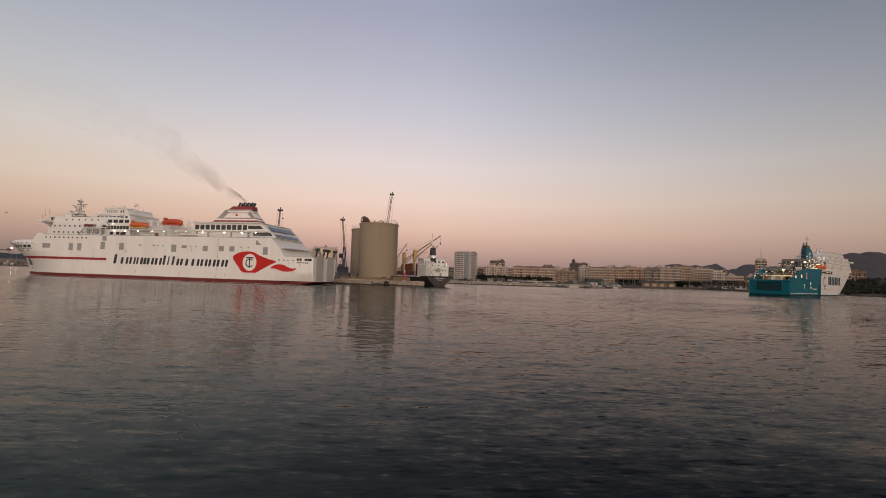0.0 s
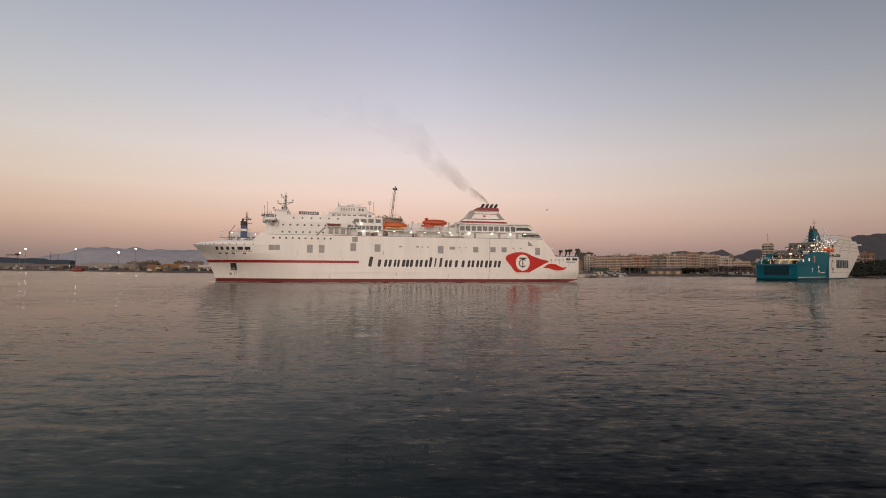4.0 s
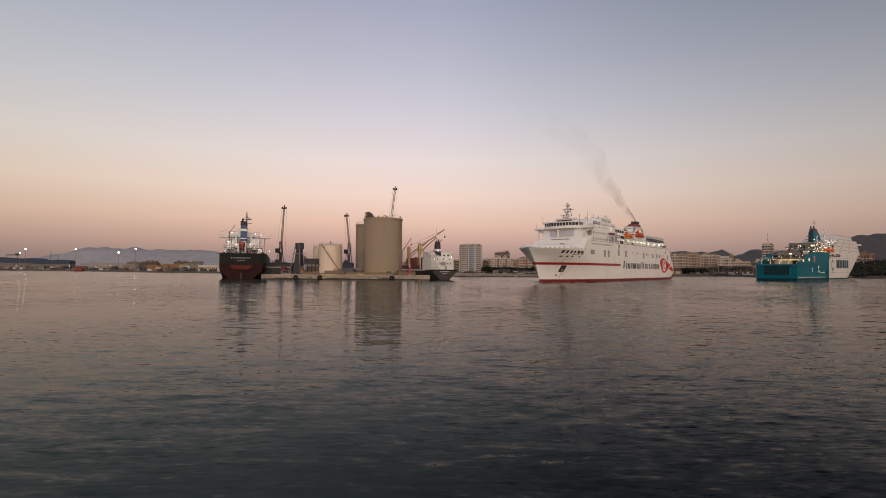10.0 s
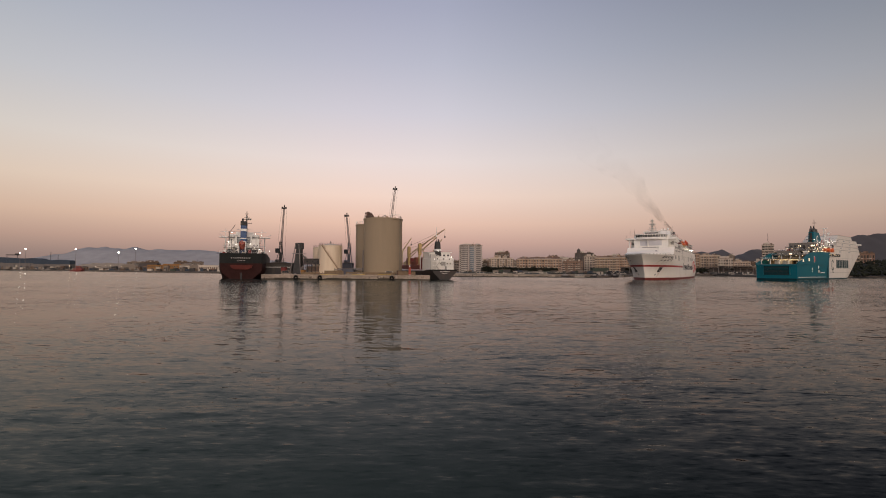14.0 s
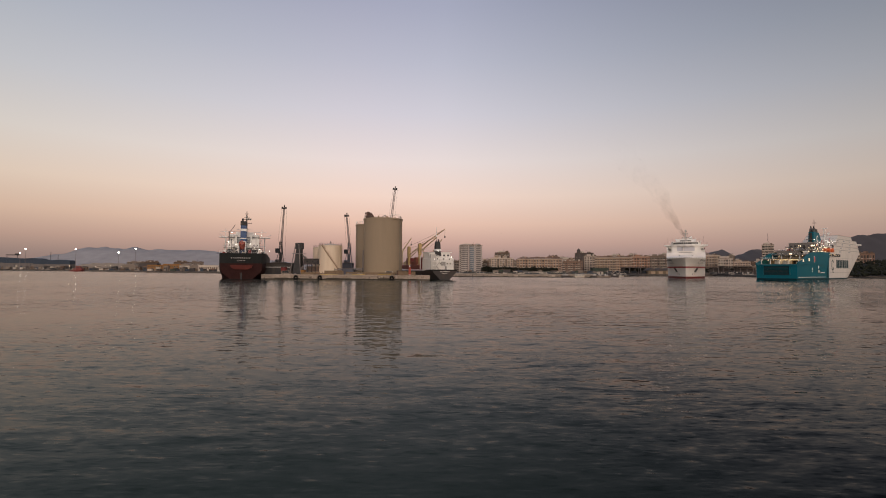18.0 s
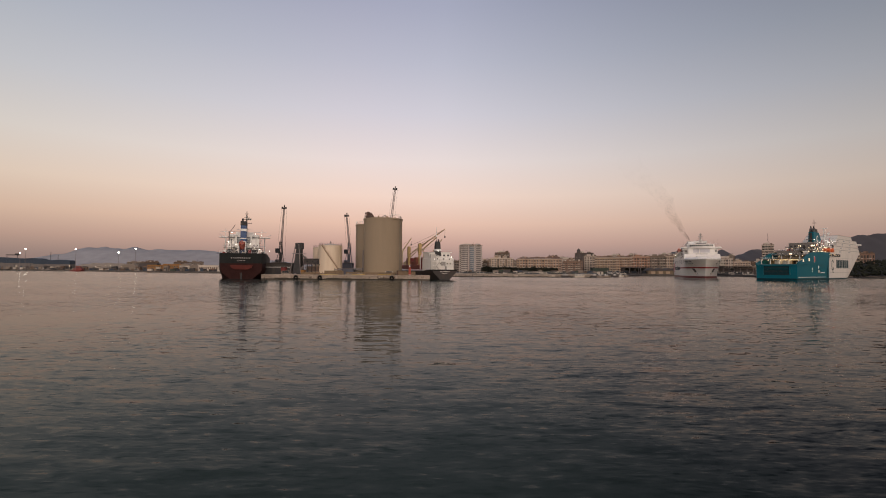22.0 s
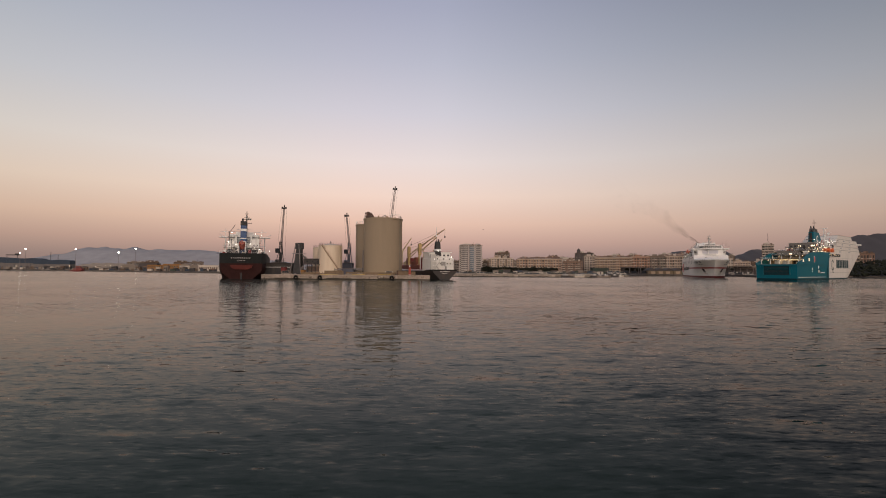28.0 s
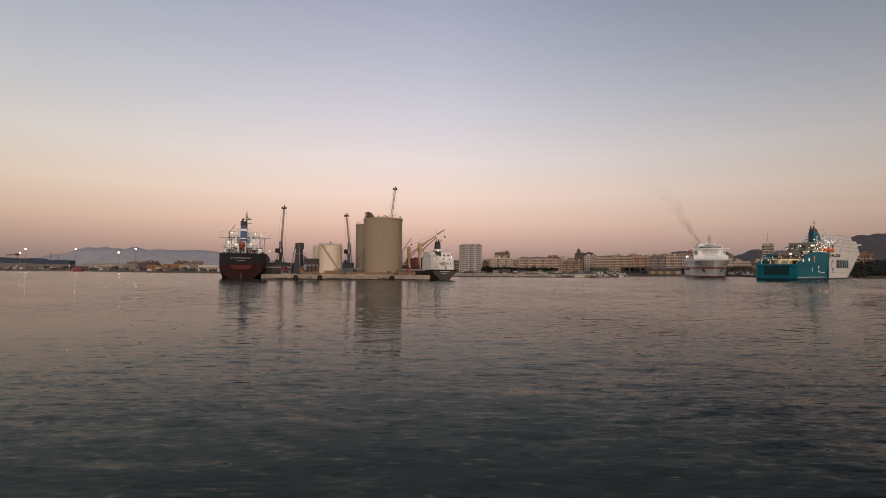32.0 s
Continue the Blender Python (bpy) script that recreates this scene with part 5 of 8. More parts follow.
    for y, z in ((5.4, 22.4), (-5.6, 22.0), (-8.2, 21.4), (3.4, 16.4), (-3.2, 17.0), (-5.0, 14.8), (8.0, 13.8), (-7.6, 14.4), (-12.0, 13.8), (0.6, 18.6), (6.9, 18.0)):
        part("deck_lamp", box(B(), -65.4 if abs(y) < 9 else -58, y, z, 0.3, 0.36, 0.32, 0.08), LAMPW, ship, "lit deck lamp")
    return ship


JIB = mat("faded_yellow_jib_paint", (0.66, 0.50, 0.30), 0.6, var=0.2)


def coaster():
    ship = thing("cargo_coaster", "small dark-hulled coaster with white house moored by the pier", "cargo ship", at=pose(-17.0, 274.0, 0, 0, 0, 113.0))
    H = Hull(92, 14.5, 42, 3.5, 26, 32, 4.6, stern_cut=0.62, tail=0.12)
    part("hull", H.skin(0.6, 4.4, nz=4, nx=36), mat("worn_grey_hull_paint", (0.042, 0.034, 0.031), 0.65, var=0.25, scale=1.5, stain=(0.12, 0.065, 0.045), stain_amount=0.4, streak=True), ship, "worn dark grey topsides", True)
    part("underbody", H.skin(-2, 0.6, nz=2, nx=36), DARK, ship, "", True)
    part("stern_bulwark", prism(B(), [(-46.0, 4.4), (-36, 4.4), (-36, 4.8), (-46.2, 5.0)], -6.3, 6.3), BLACKHULL, ship)
    for k in range(8):
        part("name_bar", box(B(), -46.25, 2.4 - k * 0.65, 3.8, 0.2, 0.4, 0.45), DULL, ship)
    for k in range(5):
        part("port_bar", box(B(), -46.15, 1.4 - k * 0.6, 3.0, 0.2, 0.35, 0.35), DULL, ship)
    h = part("house", box(B(), -37, 0, 4.4, 11, 12.4, 6.2, 0.12), HOUSE, ship, "white accommodation house")
    part("bridge_tier", box(B(), -35.5, 0, 10.6, 8, 11.4, 2.7, 0.12), HOUSE, h)
    part("bridge_roof", box(B(), -35.5, 0, 13.3, 9, 13.0, 0.3, 0.05), HOUSE, h)
    part("house_recess", box(B(), -42.45, -0.6, 6.9, 0.3, 2.4, 2.0), GREY, h)
    part("after_gallery", box(box(B(), -42.8, 0, 8.8, 1.2, 10.4, 0.15), -42.8, 0, 6.8, 1.2, 10.4, 0.15), HOUSE, h)
    part("gallery_rail", rails(rails(B(), [(-43.3, -5.2), (-43.3, 5.2)], 9.0, 1.0, 1.6), [(-43.3, -5.2), (-43.3, 5.2)], 7.0, 1.0, 1.6), DULL, h)
    part("port_casing", box(B(), -42.2, 4.6, 4.4, 1.4, 3.0, 8.0, 0.1), DULL, h, "dull grey stair casing")
    for y, z in ((-4.4, 7.6), (-2.8, 7.6), (0.9, 7.5), (2.4, 9.9), (-0.8, 9.9), (-3.8, 9.8)):
        part("cabin_window", box(B(), -42.55, y, z, 0.2, 0.55, 0.6, 0.05), GLASS, h)
    for k in range(5):
        part("bridge_window", box(B(), -39.55, -4.4 + k * 2.1, 11.6, 0.2, 1.1, 0.8, 0.05), GLASS, h)
    part("stair", bar(bar(B(), (-43.2, 1.6, 4.6), (-43.2, 3.4, 6.8), 0.3), (-43.2, 3.2, 6.9), (-43.2, 1.4, 8.8), 0.3), DULL, h)
    part("house_door", box(B(), -42.55, -1.9, 4.7, 0.2, 0.9, 1.9), GREY, h)
    part("funnel", prism(B(), [(-41.4, 12.2), (-38.4, 12.2), (-38.7, 15.8), (-39.5, 18.8), (-40.3, 18.8), (-41.1, 15.8)], 0.2, 2.6), DARK, ship, "black funnel")
    part("funnel_band", box(B(), -39.9, 1.4, 14.0, 3.2, 2.6, 1.1, 0.05), HOUSE, ship)
    part("exhaust_pipe", cyl(cyl(B(), (-39.9, 1.0, 18.6), (-40.1, 1.0, 20.0), 0.25), (-39.9, 1.9, 18.6), (-40.1, 1.9, 19.6), 0.2), DARK, ship)
    part("mast", bar(bar(B(), (-35, 0, 13.4), (-35, 0, 26.5), 0.22), (-35, -2, 22), (-35, 2, 22), 0.12), HOUSE, ship)
    for x, y, ztop, tip in ((-6.0, 4.6, 17.7, (-34.0, -5.0, 25.6)), (-23.0, 4.5, 18.6, (-36.0, 0.3, 21.2)), (27.0, -1.0, 19.0, (19.5, -5.6, 24.2))):
        c = part("deck_crane", box(box(cyl(B(), (x, y, 5), (x, y, ztop - 5), 0.75), x, y, ztop - 5.8, 1.7, 1.7, 5.8, 0.2), x - 0.9, y + 0.2, ztop - 4.0, 0.6, 1.2, 1.6, 0.1), YELLOW, ship, "yellow deck crane")
        part("jib", lattice(B(), (x - 0.6, y, ztop - 4.4), tip, 0.5, 0.28, 14, 0.12), JIB, c)
        part("jib_rope", bar(B(), (x, y, ztop), tip, 0.06), DARK, c)
        part("hook", bar(box(B(), tip[0], tip[1], tip[2] - 4.4, 0.6, 0.6, 1.0, 0.1), tip, (tip[0], tip[1], tip[2] - 3.8), 0.05), DARK, c)
    for x, y, tip in ((-14, -1, (-33.0, -4.0, 20.6)), (10, 3, (-12, -3.5, 20.0))):
        d = part("derrick", lattice(B(), (x, y, 8), tip, 0.35, 0.22, 10, 0.09), JIB, ship, "pale thin cargo derrick")
        part("derrick_stay", bar(B(), (x, y, 15.5), tip, 0.05), DARK, d)
        part("king_post", bar(B(), (x, y, 5), (x, y, 15.5), 0.4), JIB, d)
    for k in range(10):
        part("deck_cargo", box(B(), -30 + k * 3.1, -6.3 + (k % 3) * 0.5, 5.0, 1.6, 1.2, 1.0 + 1.3 * (k * 5 % 4) / 2, 0.05), (BOOT, DULL, DARK, GREY, JIB)[k % 5], ship)
    rust = mat("rusty_red_cargo_paint", (0.25, 0.075, 0.045), 0.7, var=0.25, stain=RUST, stain_amount=0.5)
    for k in range(14):
        x, y = -25.5 + (k % 7) * 4.3, -3.2 + 5.6 * (k // 7)
        h = 2.6 + 1.9 * ((k * 5 + 2) % 3)
        part("stacked_cargo", box(B(), x, y, 5.0, 3.6, 4.8, h, 0.08), (rust, BOOT, rust, DULL, JIB)[k * 3 % 5], ship)
    part("cargo_drum", cyl(B(), (-20, -6.9, 9.6), (-20, -4.2, 9.6), 1.5, seg=16), rust, ship, "rusty round drum on the cargo")
    part("house_rail", rails(rails(B(), [(-42, -6.4), (-42, 6.4)], 10.7, 1.0, 1.5), [(-40, -6.4), (-40, 6.4)], 13.6, 1.0, 1.5), DULL, ship)
    part("hatch_cover", box(B(), 3, 0, 5.2, 56, 11, 2.2, 0.15), mat("brick_red_hatch_paint", (0.22, 0.05, 0.035), 0.6, var=0.2), ship)
    part("hold_ladder", box(B(), -26, 3, 7.4, 3.5, 3.0, 3.8, 0.1), BOOT, ship)
    part("cross_beam", bar(bar(B(), (-28, -6, 5.2), (-28, -6, 12), 0.35), (-28, 6, 5.2), (-28, 6, 12), 0.35), HOUSE, ship)
    for y, z in ((-4.6, 11.0), (2.2, 13.8), (4.4, 9.8)):
        part("deck_lamp", box(B(), -43.2, y, z, 0.25, 0.4, 0.34, 0.05), LAMPW, ship, "lit deck lamp")
    return ship


WALLISH = [DULL, DARK, GREY, DULL]
AMBERISH = mat("amber_tarpaulin", (0.42, 0.24, 0.07), 0.7, var=0.2)
STRIP = mat("warm_strip_light", (1.0, 0.70, 0.34), emit=0.8)
# upper decks' shade is put into this grey, in place of house white
DIM = mat("shaded_upper_deck_paint", (0.19, 0.17, 0.15), 0.55, var=0.2, scale=0.9, stain=(0.16, 0.14, 0.12), stain_amount=0.4, streak=True)

CHALK = mat("weathered_chalk_white_paint", (0.70, 0.65, 0.595), 0.5, var=0.08, scale=1.2, stain=(0.40, 0.34, 0.28), stain_amount=0.4, streak=True)


def teal_ferry():
    ship = thing("teal_ferry", "teal and white ferry moored with its lit stern decks open", "ferry", at=pose(259.7, 336.0, 0, 0, 0, 37.0) @ Matrix.Diagonal((1, 0.9, 1, 1)))
    H = Hull(140, 24, 64, 19, 24, 52, 18)
    # teal after half and white fore half, divided by a slanting line
    part("hull", H.skin(0.9, 9.4, nz=3, nx=20, xf=-12.5), TEAL, ship, "teal after hull", True)
    part("fore_hull", H.skin(0.9, 18.0, nz=6, nx=40, xa=-12.4), CHALK, ship, "white fore hull", True)
    part("boot_top", H.skin(-2, 0.9, nz=2, nx=40), TEALDARK, ship, "", True)
    for s in (1, -1):
        y0, y1 = s * 11.9, s * 12.5
        part("side_wall", prism(B(), [(-70, 9.4), (-12.4, 9.4), (-12.4, 17.9), (-30, 17.7), (-42, 17.3), (-47, 16.8), (-52, 15.8), (-57, 14.2), (-61, 12.7), (-66, 11.1), (-70, 10.4)], y0, y1), TEAL, ship, "teal side wall rising forward")
        part("colour_wedge", prism(B(), [(-12.45, 1.0), (-14.6, 1.0), (-13.8, 8.0), (-11.4, 13.0), (-7.6, 18.0), (-12.45, 18.0)], s * 12.45, s * 12.56), TEAL, ship)
        part("wave_line", prism(B(), [(-69.8, 1.5), (-20, 1.5), (-20, 1.8), (-69.8, 1.8)], s * 12.45, s * 12.56), HOUSE, ship)
        for x, z, r in ((-45.0, 6.8, 0.7), (-45.0, 5.2, 0.5), (-32.6, 5.4, 1.0), (-33.0, 8.0, 1.0)):
            ring = [(x + r * math.cos(a * math.pi / 8), z + r * math.sin(a * math.pi / 8)) for a in range(16)]
            part("round_mark", prism(B(), ring, s * 12.45, s * 12.56), HOUSE, ship)
        for k in range(5):
            part("small_bar", prism(B(), [(-29 + k * 1.6, 4.2), (-27.9 + k * 1.6, 4.2), (-27.9 + k * 1.6, 4.9), (-29 + k * 1.6, 4.9)], s * 12.45, s * 12.56), HOUSE, ship)
        # lettering bars and emblem on the white bow
        x = 6.0
        for h, w in ((1, 3.0), (1, 3.2), (1, 2.5), (1, 2.5), (1, 3.2), (1, 3.0), (1, 1.1), (1, 3.2)):
            part("lettering_bar", H.shape([(x, 7.8), (x + w, 7.8), (x + w + 0.4, 13.4), (x + 0.4, 13.4)], s, 0.06), TEALDARK, ship)
            x += w + 0.9
        ring = [(-2.0 + r * math.cos(a), 9.6 + 1.5 * r * math.sin(a)) for r, q in ((2.5, range(15)), (1.9, range(14, -1, -1))) for a in [math.radians(30 + 300 * k / 14) for k in q]]
        part("emblem", H.shape(ring, s, 0.06), TEALDARK, ship)
        part("emblem_bars", H.shape([(-3.5, 4.6), (0, 4.6), (0, 5.2), (-3.5, 5.2)], s, 0.06), TEALDARK, ship)
        # tiers of the white fore house
        for k, (xa, xf, z0, z1, w) in enumerate(((-9, 70, 18.0, 20.6, 10.9), (-4, 69, 20.6, 23.2, 10.8), (3, 67.5, 23.2, 25.8, 10.7), (10, 65, 25.8, 28.4, 10.6), (15, 52, 28.4, 31.0, 10.4))):
            if s == 1:
                tier = part("house_tier", taper(B(), z0, z1 - 0.1, (xa, xf, -w, w), (xa + 2.2, xf - 2.6, -w, w)), CHALK, ship)
                part("tier_edge", taper(B(), z1 - 0.35, z1 - 0.05, (xa + 2.0, xf - 2.3, -w - 0.12, w + 0.12), (xa + 2.2, xf - 2.5, -w - 0.12, w + 0.12)), GREY, tier)
            for q in range(3 if k < 4 else 0):
                part("cabin_window", box(B(), xa + 6 + q * (xf - xa - 12) / 3, s * (w + 0.02), z0 + 0.8, 3.4, 0.16, 0.9, 0.05), mat("pale_window_band", (0.32, 0.33, 0.34), 0.3), ship)
        for k in range(7):
            part("promenade_lamp", box(B(), -9 + k * 3.0, s * 12.55, 16.4, 0.45, 0.2, 0.3, 0.05), LAMP, ship, "lit promenade lamp")
        part("promenade_slot", prism(B(), [(-10, 15.4), (14, 15.4), (14, 17.2), (-10, 17.2)], s * 12.3, s * 12.53), DARK, ship)
    # stern: open garage and lit decks
    door = part("stern_door", box(B(), -70.1, 0, 3.0, 0.4, 14.6, 5.5, 0.1), TEALDARK, ship, "dark stern door opening")
    for k in range(6):
        part("door_beam", box(B(), -70.35, 0, 3.2 + k * 0.85, 0.2, 14.2, 0.12), TEAL if k == 4 else DARK, door)
    for y in (-7.9, 7.9):
        part("door_jamb", box(B(), -70.3, y, 2.8, 0.8, 0.6, 6.5, 0.1), TEAL, door)
    part("stern_beam", box(B(), -69.8, 0, 8.5, 1.4, 24.4, 0.9, 0.15), TEAL, ship)
    part("car_deck", box(B(), -42, 0, 9.4, 55, 23.4, 0.2), DECK, ship)
    for z, xa, xb in ((12.6, -65, -14), (15.6, -46, -14), (18.6, -34, -10), (21.4, -22, -6)):
        d = part("open_deck", box(B(), (xa + xb) / 2, 0, z, xb - xa, 23.0, 0.3), DIM, ship, "open stern deck")
        part("deck_rail", rails(B(), [(xb, 11.4), (xa, 11.4), (xa, -11.4), (xb, -11.4)], z + 0.3, 1.0, 3.0), HOUSE, d)
        for y in (-11, -5.5, 0, 5.5, 11):
            part("deck_post", box(B(), xa + 0.6, y, z - 3.0, 0.4, 0.4, 3.0), HOUSE, d)
        n = 7
        for k in range(n):
            part("deck_lamp", box(B(), xa + 1.2, -10.5 + 21 * k / (n - 1), z - 0.5, 0.3, 0.42, 0.26, 0.05), LAMP, d, "lit deck lamp")
        for k in range(6):
            part("deck_lamp", box(B(), xa + 5 + k * (xb - xa - 10) / 5, -11.6, z - 0.5, 0.42, 0.3, 0.26, 0.05), LAMP, d, "lit deck lamp")
    for k in range(5):
        part("deck_light_strip", box(B(), -59 + k * 7, -1.0, 12.45, 0.5, 17, 0.12), STRIP, ship, "lit ceiling light strip")
    for z, x in ((9.6, -50), (12.9, -38)):
        part("lit_bulkhead", box(B(), x, 0, z, 0.4, 21, 2.6), mat("tan_bulkhead", (0.46, 0.31, 0.16), 0.6, var=0.2, scale=0.8), ship)
    # funnel
    f = part("funnel", prism(B(), [(-6.5, 21.0), (15.0, 21.0), (13.0, 24.6), (9.4, 28.6), (6.2, 32.4), (-4.6, 32.8), (-5.6, 27.0)], -1.7, 1.7), TEAL, ship, "teal funnel with round white emblem")
    part("funnel_top", prism(B(), [(-4.0, 32.7), (5.0, 32.3), (3.0, 34.8), (-3.0, 35.4)], -1.5, 1.5), LATTICE, f, "grey louvred funnel top")
    for k in range(5):
        part("louvre", box(B(), -0.4, 0, 32.9 + k * 0.45, 8.2 - k * 0.5, 3.1, 0.16), DARK, f)
    part("uptake_grille", box(B(), -5.7, 0, 22.4, 0.7, 1.6, 9.6, 0.1), DARK, f)
    for y in (-1.2, 1.2):
        part("exhaust_pipe", cyl(B(), (-1.6, y * 0.7, 35.0), (-2.4, y * 0.7, 36.8), 0.4), DARK, f)
    part("funnel_mast", bar(bar(B(), (2, 0, 34.4), (2, 0, 41.6), 0.3), (2, -1.4, 39.4), (2, 1.4, 39.4), 0.18), LATTICE, f)
    for s in (1, -1):
        ring = [(2.4 + r * math.cos(a), 28.2 + 1.2 * r * math.sin(a)) for r, q in ((1.9, range(15)), (1.2, range(14, -1, -1))) for a in [math.radians(30 + 300 * k / 14) for k in q]]
        part("funnel_emblem", prism(B(), ring, s * 1.68, s * 1.78), HOUSE, f)
    part("funnel_platform", box(B(), -6.6, 0, 27.4, 2.6, 5.0, 0.2), LATTICE, f)
    # upper works between funnel and house
    for x, y, z, w, d, h in ((-18, 0, 21.7, 14, 16, 2.6), (-12, 2, 22.4, 10, 14, 1.8), (8, 0, 23.2, 12, 18, 1.6), (-40, 4, 15.9, 8, 10, 2.4)):
        house = part("deckhouse", box(B(), x, y, z - 0.6, w, d, h + 0.6, 0.15), DIM, ship)
        part("roof_edge", rails(box(B(), x, y, z + h - 0.05, w + 0.5, d + 0.5, 0.14), [(x - w / 2, y - d / 2), (x + w / 2, y - d / 2)], z + h + 0.1, 0.9, 1.4), DULL, house)
        for k in range(int(w / 2)):
            part("house_window", box(B(), x - w / 2 + 1 + 2 * k, y - d / 2 - 0.02, z + 0.2, 1.1, 0.12, 0.8, 0.04), GLASS, house)
        for k in range(int(d / 2.6)):
            part("house_window", box(B(), x - w / 2 - 0.02, y - d / 2 + 1.3 + 2.6 * k, z + 0.2, 0.12, 1.3, 0.8, 0.04), GLASS if k % 3 else LAMP, house)
    for k in range(9):
        part("deck_lamp", box(B(), -28 + (k % 8) * 5.2, -9.0, 22.0 + (k // 8) * 2.6 + (k % 8) * 0.55 + (k % 3) * 0.6, 0.42, 0.3, 0.32, 0.08), LAMPW, ship, "lit deck lamp")
    glow = mat("lit_port_glow", (1.0, 0.62, 0.38), emit=0.9)
    for x, z, w, h, c in ((-61.0, 11.5, 1.5, 1.2, glow), (-50.5, 12.2, 1.8, 1.5, glow), (-40.5, 12.6, 1.6, 3.2, RED)):
        port = part("side_port", box(B(), x, -12.55, z - h / 2, w + 0.5, 0.2, h + 0.5, 0.1), HOUSE, ship, "white-framed side port")
        part("pane", box(B(), x, -12.66, z - h / 2 + 0.25, w, 0.1, h), c, port)
    for z, xa, xb in ((19.2, -33, -12), (22.4, -24, -8)):
        for k in range(int((xb - xa) / 2.4)):
            part("deckhouse_window", box(B(), xa + 1 + k * 2.4, -8.06 if z > 20 else -11.3, z, 1.5, 0.12, 1.0, 0.04), glow if k % 4 == 1 else GLASS, ship)
    for k in range(26):
        x = -62 + k * 2.3
        z = 9.6 if x < -47 else 12.9 if x < -35 else 15.9
        part("deck_stanchion", bar(B(), (x, -11.2, z), (x, -11.2, z + 2.9), 0.14), HOUSE if k % 3 else GREY, ship)
    for k in range(9):
        x = -60 + k * 2.9
        part("parked_car", prism(B(), [(x, 9.65), (x + 2.3, 9.65), (x + 2.2, 10.4), (x + 1.7, 11.0), (x + 0.4, 11.0), (x + 0.1, 10.4)], -9.6 + (k % 3) * 0.5, -8.0 + (k % 3) * 0.5), (WALLISH[k % 4], BOOT, AMBERISH)[k % 3], ship)
    for x, y, z, r in ((6, -5, 30.2, 1.0), (18, 4, 33.0, 1.2), (22, -3, 32.5, 1.0), (0, 3, 30.2, 0.9)):
        bm = cyl(B(), (x, y, 26), (x, y, z), 0.2)
        bmesh.ops.create_uvsphere(bm, u_segments=12, v_segments=8, radius=r, matrix=Matrix.Translation((x, y, z)))
        part("satellite_dome", bm, HOUSE, ship, smooth=True)
    for x, y, h in ((26, 0, 5.5), (14, -6, 3.0), (30, 5, 3.0)):
        part("aerial", bar(bar(B(), (x, y, 31), (x, y, 31 + h), 0.12), (x, y - 1.5, 31 + h * 0.7), (x, y + 1.5, 31 + h * 0.7), 0.08), HOUSE, ship)
    part("bridge_wing", box(B(), 63.0, 0, 25.0, 3.4, 27, 1.2, 0.15), HOUSE, ship, "bridge wing")
    for s in (1, -1):
        for k in range(3):
            lifeboat(ship, -15.5 + k * 8.0, s * 10.9, 19.6, 6.4, ORANGE, ORANGE, s)
        for k in range(6):
            part("side_mullion", box(B(), -9.6 + k * 4.6, s * 12.2, 15.3, 0.5, 0.5, 2.0), HOUSE, ship)
        for z in (4.6, 7.4, 14.6):
            part("plate_line", H.patch(-12, 52, z, z + 0.12, s, 0.03, 12), GREY, ship)
        for k in range(4):
            part("cargo_trailer", box(B(), -58 + k * 11, s * (2.5 + 2.2 * (k % 3)), 9.6, 8.5, 2.4, 2.4, 0.1), WALLISH[k], ship)
    rr = random.Random(11)
    for k in range(34):
        x, y = -40 + rr.random() * 46, -10.5 + rr.random() * 9
        z = 13.0 if x < -36 else 16.0 if x < -30 else 19.0 if x < -20 else 21.8
        part(rr.choice(("deck_box", "vent_box", "raft_canister")), box(B(), x, y, z, 0.8 + rr.random() * 2.4, 0.8 + rr.random() * 1.6, 0.9 + rr.random() * 2.6, 0.06), rr.choice((DARK, DULL, DIM, HOUSE, DARK, LATTICE)), ship)
    for k in range(14):
        x = -46 + k * 3.4 + rr.random() * 3
        if k % 3 == 1:
            continue
        part("lamp_post", bar(B(), (x, -11.3, 13 + 0.24 * (x + 44)), (x, -11.3, 16.4 + 0.24 * (x + 44)), 0.12), DULL, ship)
        part("deck_lamp", box(B(), x, -11.4, (13.6, 15.0, 16.2)[k % 3] + 0.24 * (x + 44), 0.4, 0.3, 0.34, 0.06), LAMPW, ship, "lit deck lamp")
    for k in range(10):
        part("vent_pipe", cyl(B(), (-38 + k * 3.3, -7 + (k * 5) % 13, 18.8), (-38 + k * 3.3, -7 + (k * 5) % 13, 21.5 + (k % 4)), 0.35), DIM, ship)
    for k in range(5):
        part("deck_stair", bar(B(), (-60 + k * 9, -11.3, 9.6 + 2.2 * k), (-55 + k * 9, -11.3, 12.7 + 2.2 * k), 0.35), DIM, ship)
    for k in range(30):
        x, y = -34 + rr.random() * 50, -11.0 + rr.random() * 3.0
        z = 16.0 if x < -30 else 19.0 if x < -20 else 21.8 if x < -4 else 23.4
        h = 1.4 + rr.random() * 3.2
        part("davit_post", bar(bar(B(), (x, y, z), (x, y, z + h), 0.16), (x, y, z + h), (x + 0.8, y - 0.5, z + h + 0.4), 0.12), rr.choice((HOUSE, DULL, GREY, RED)), ship)
    for k in range(16):
        x = -38 + k * 3.3
        z = 18.4 if x < -28 else 20.6 if x < -12 else 24.6
        part("deck_lamp", box(B(), x, -11.2, z + rr.random() * 1.4, 0.26, 0.26, 0.24, 0.05), LAMPW, ship, "lit deck lamp")
    part("radar_mast", lattice(box(B(), 24, 0, 36.5, 0.6, 4.0, 0.4), (24, 0, 31), (24, 0, 36.8), 1.6, 0.7, 4, 0.14), HOUSE, ship)
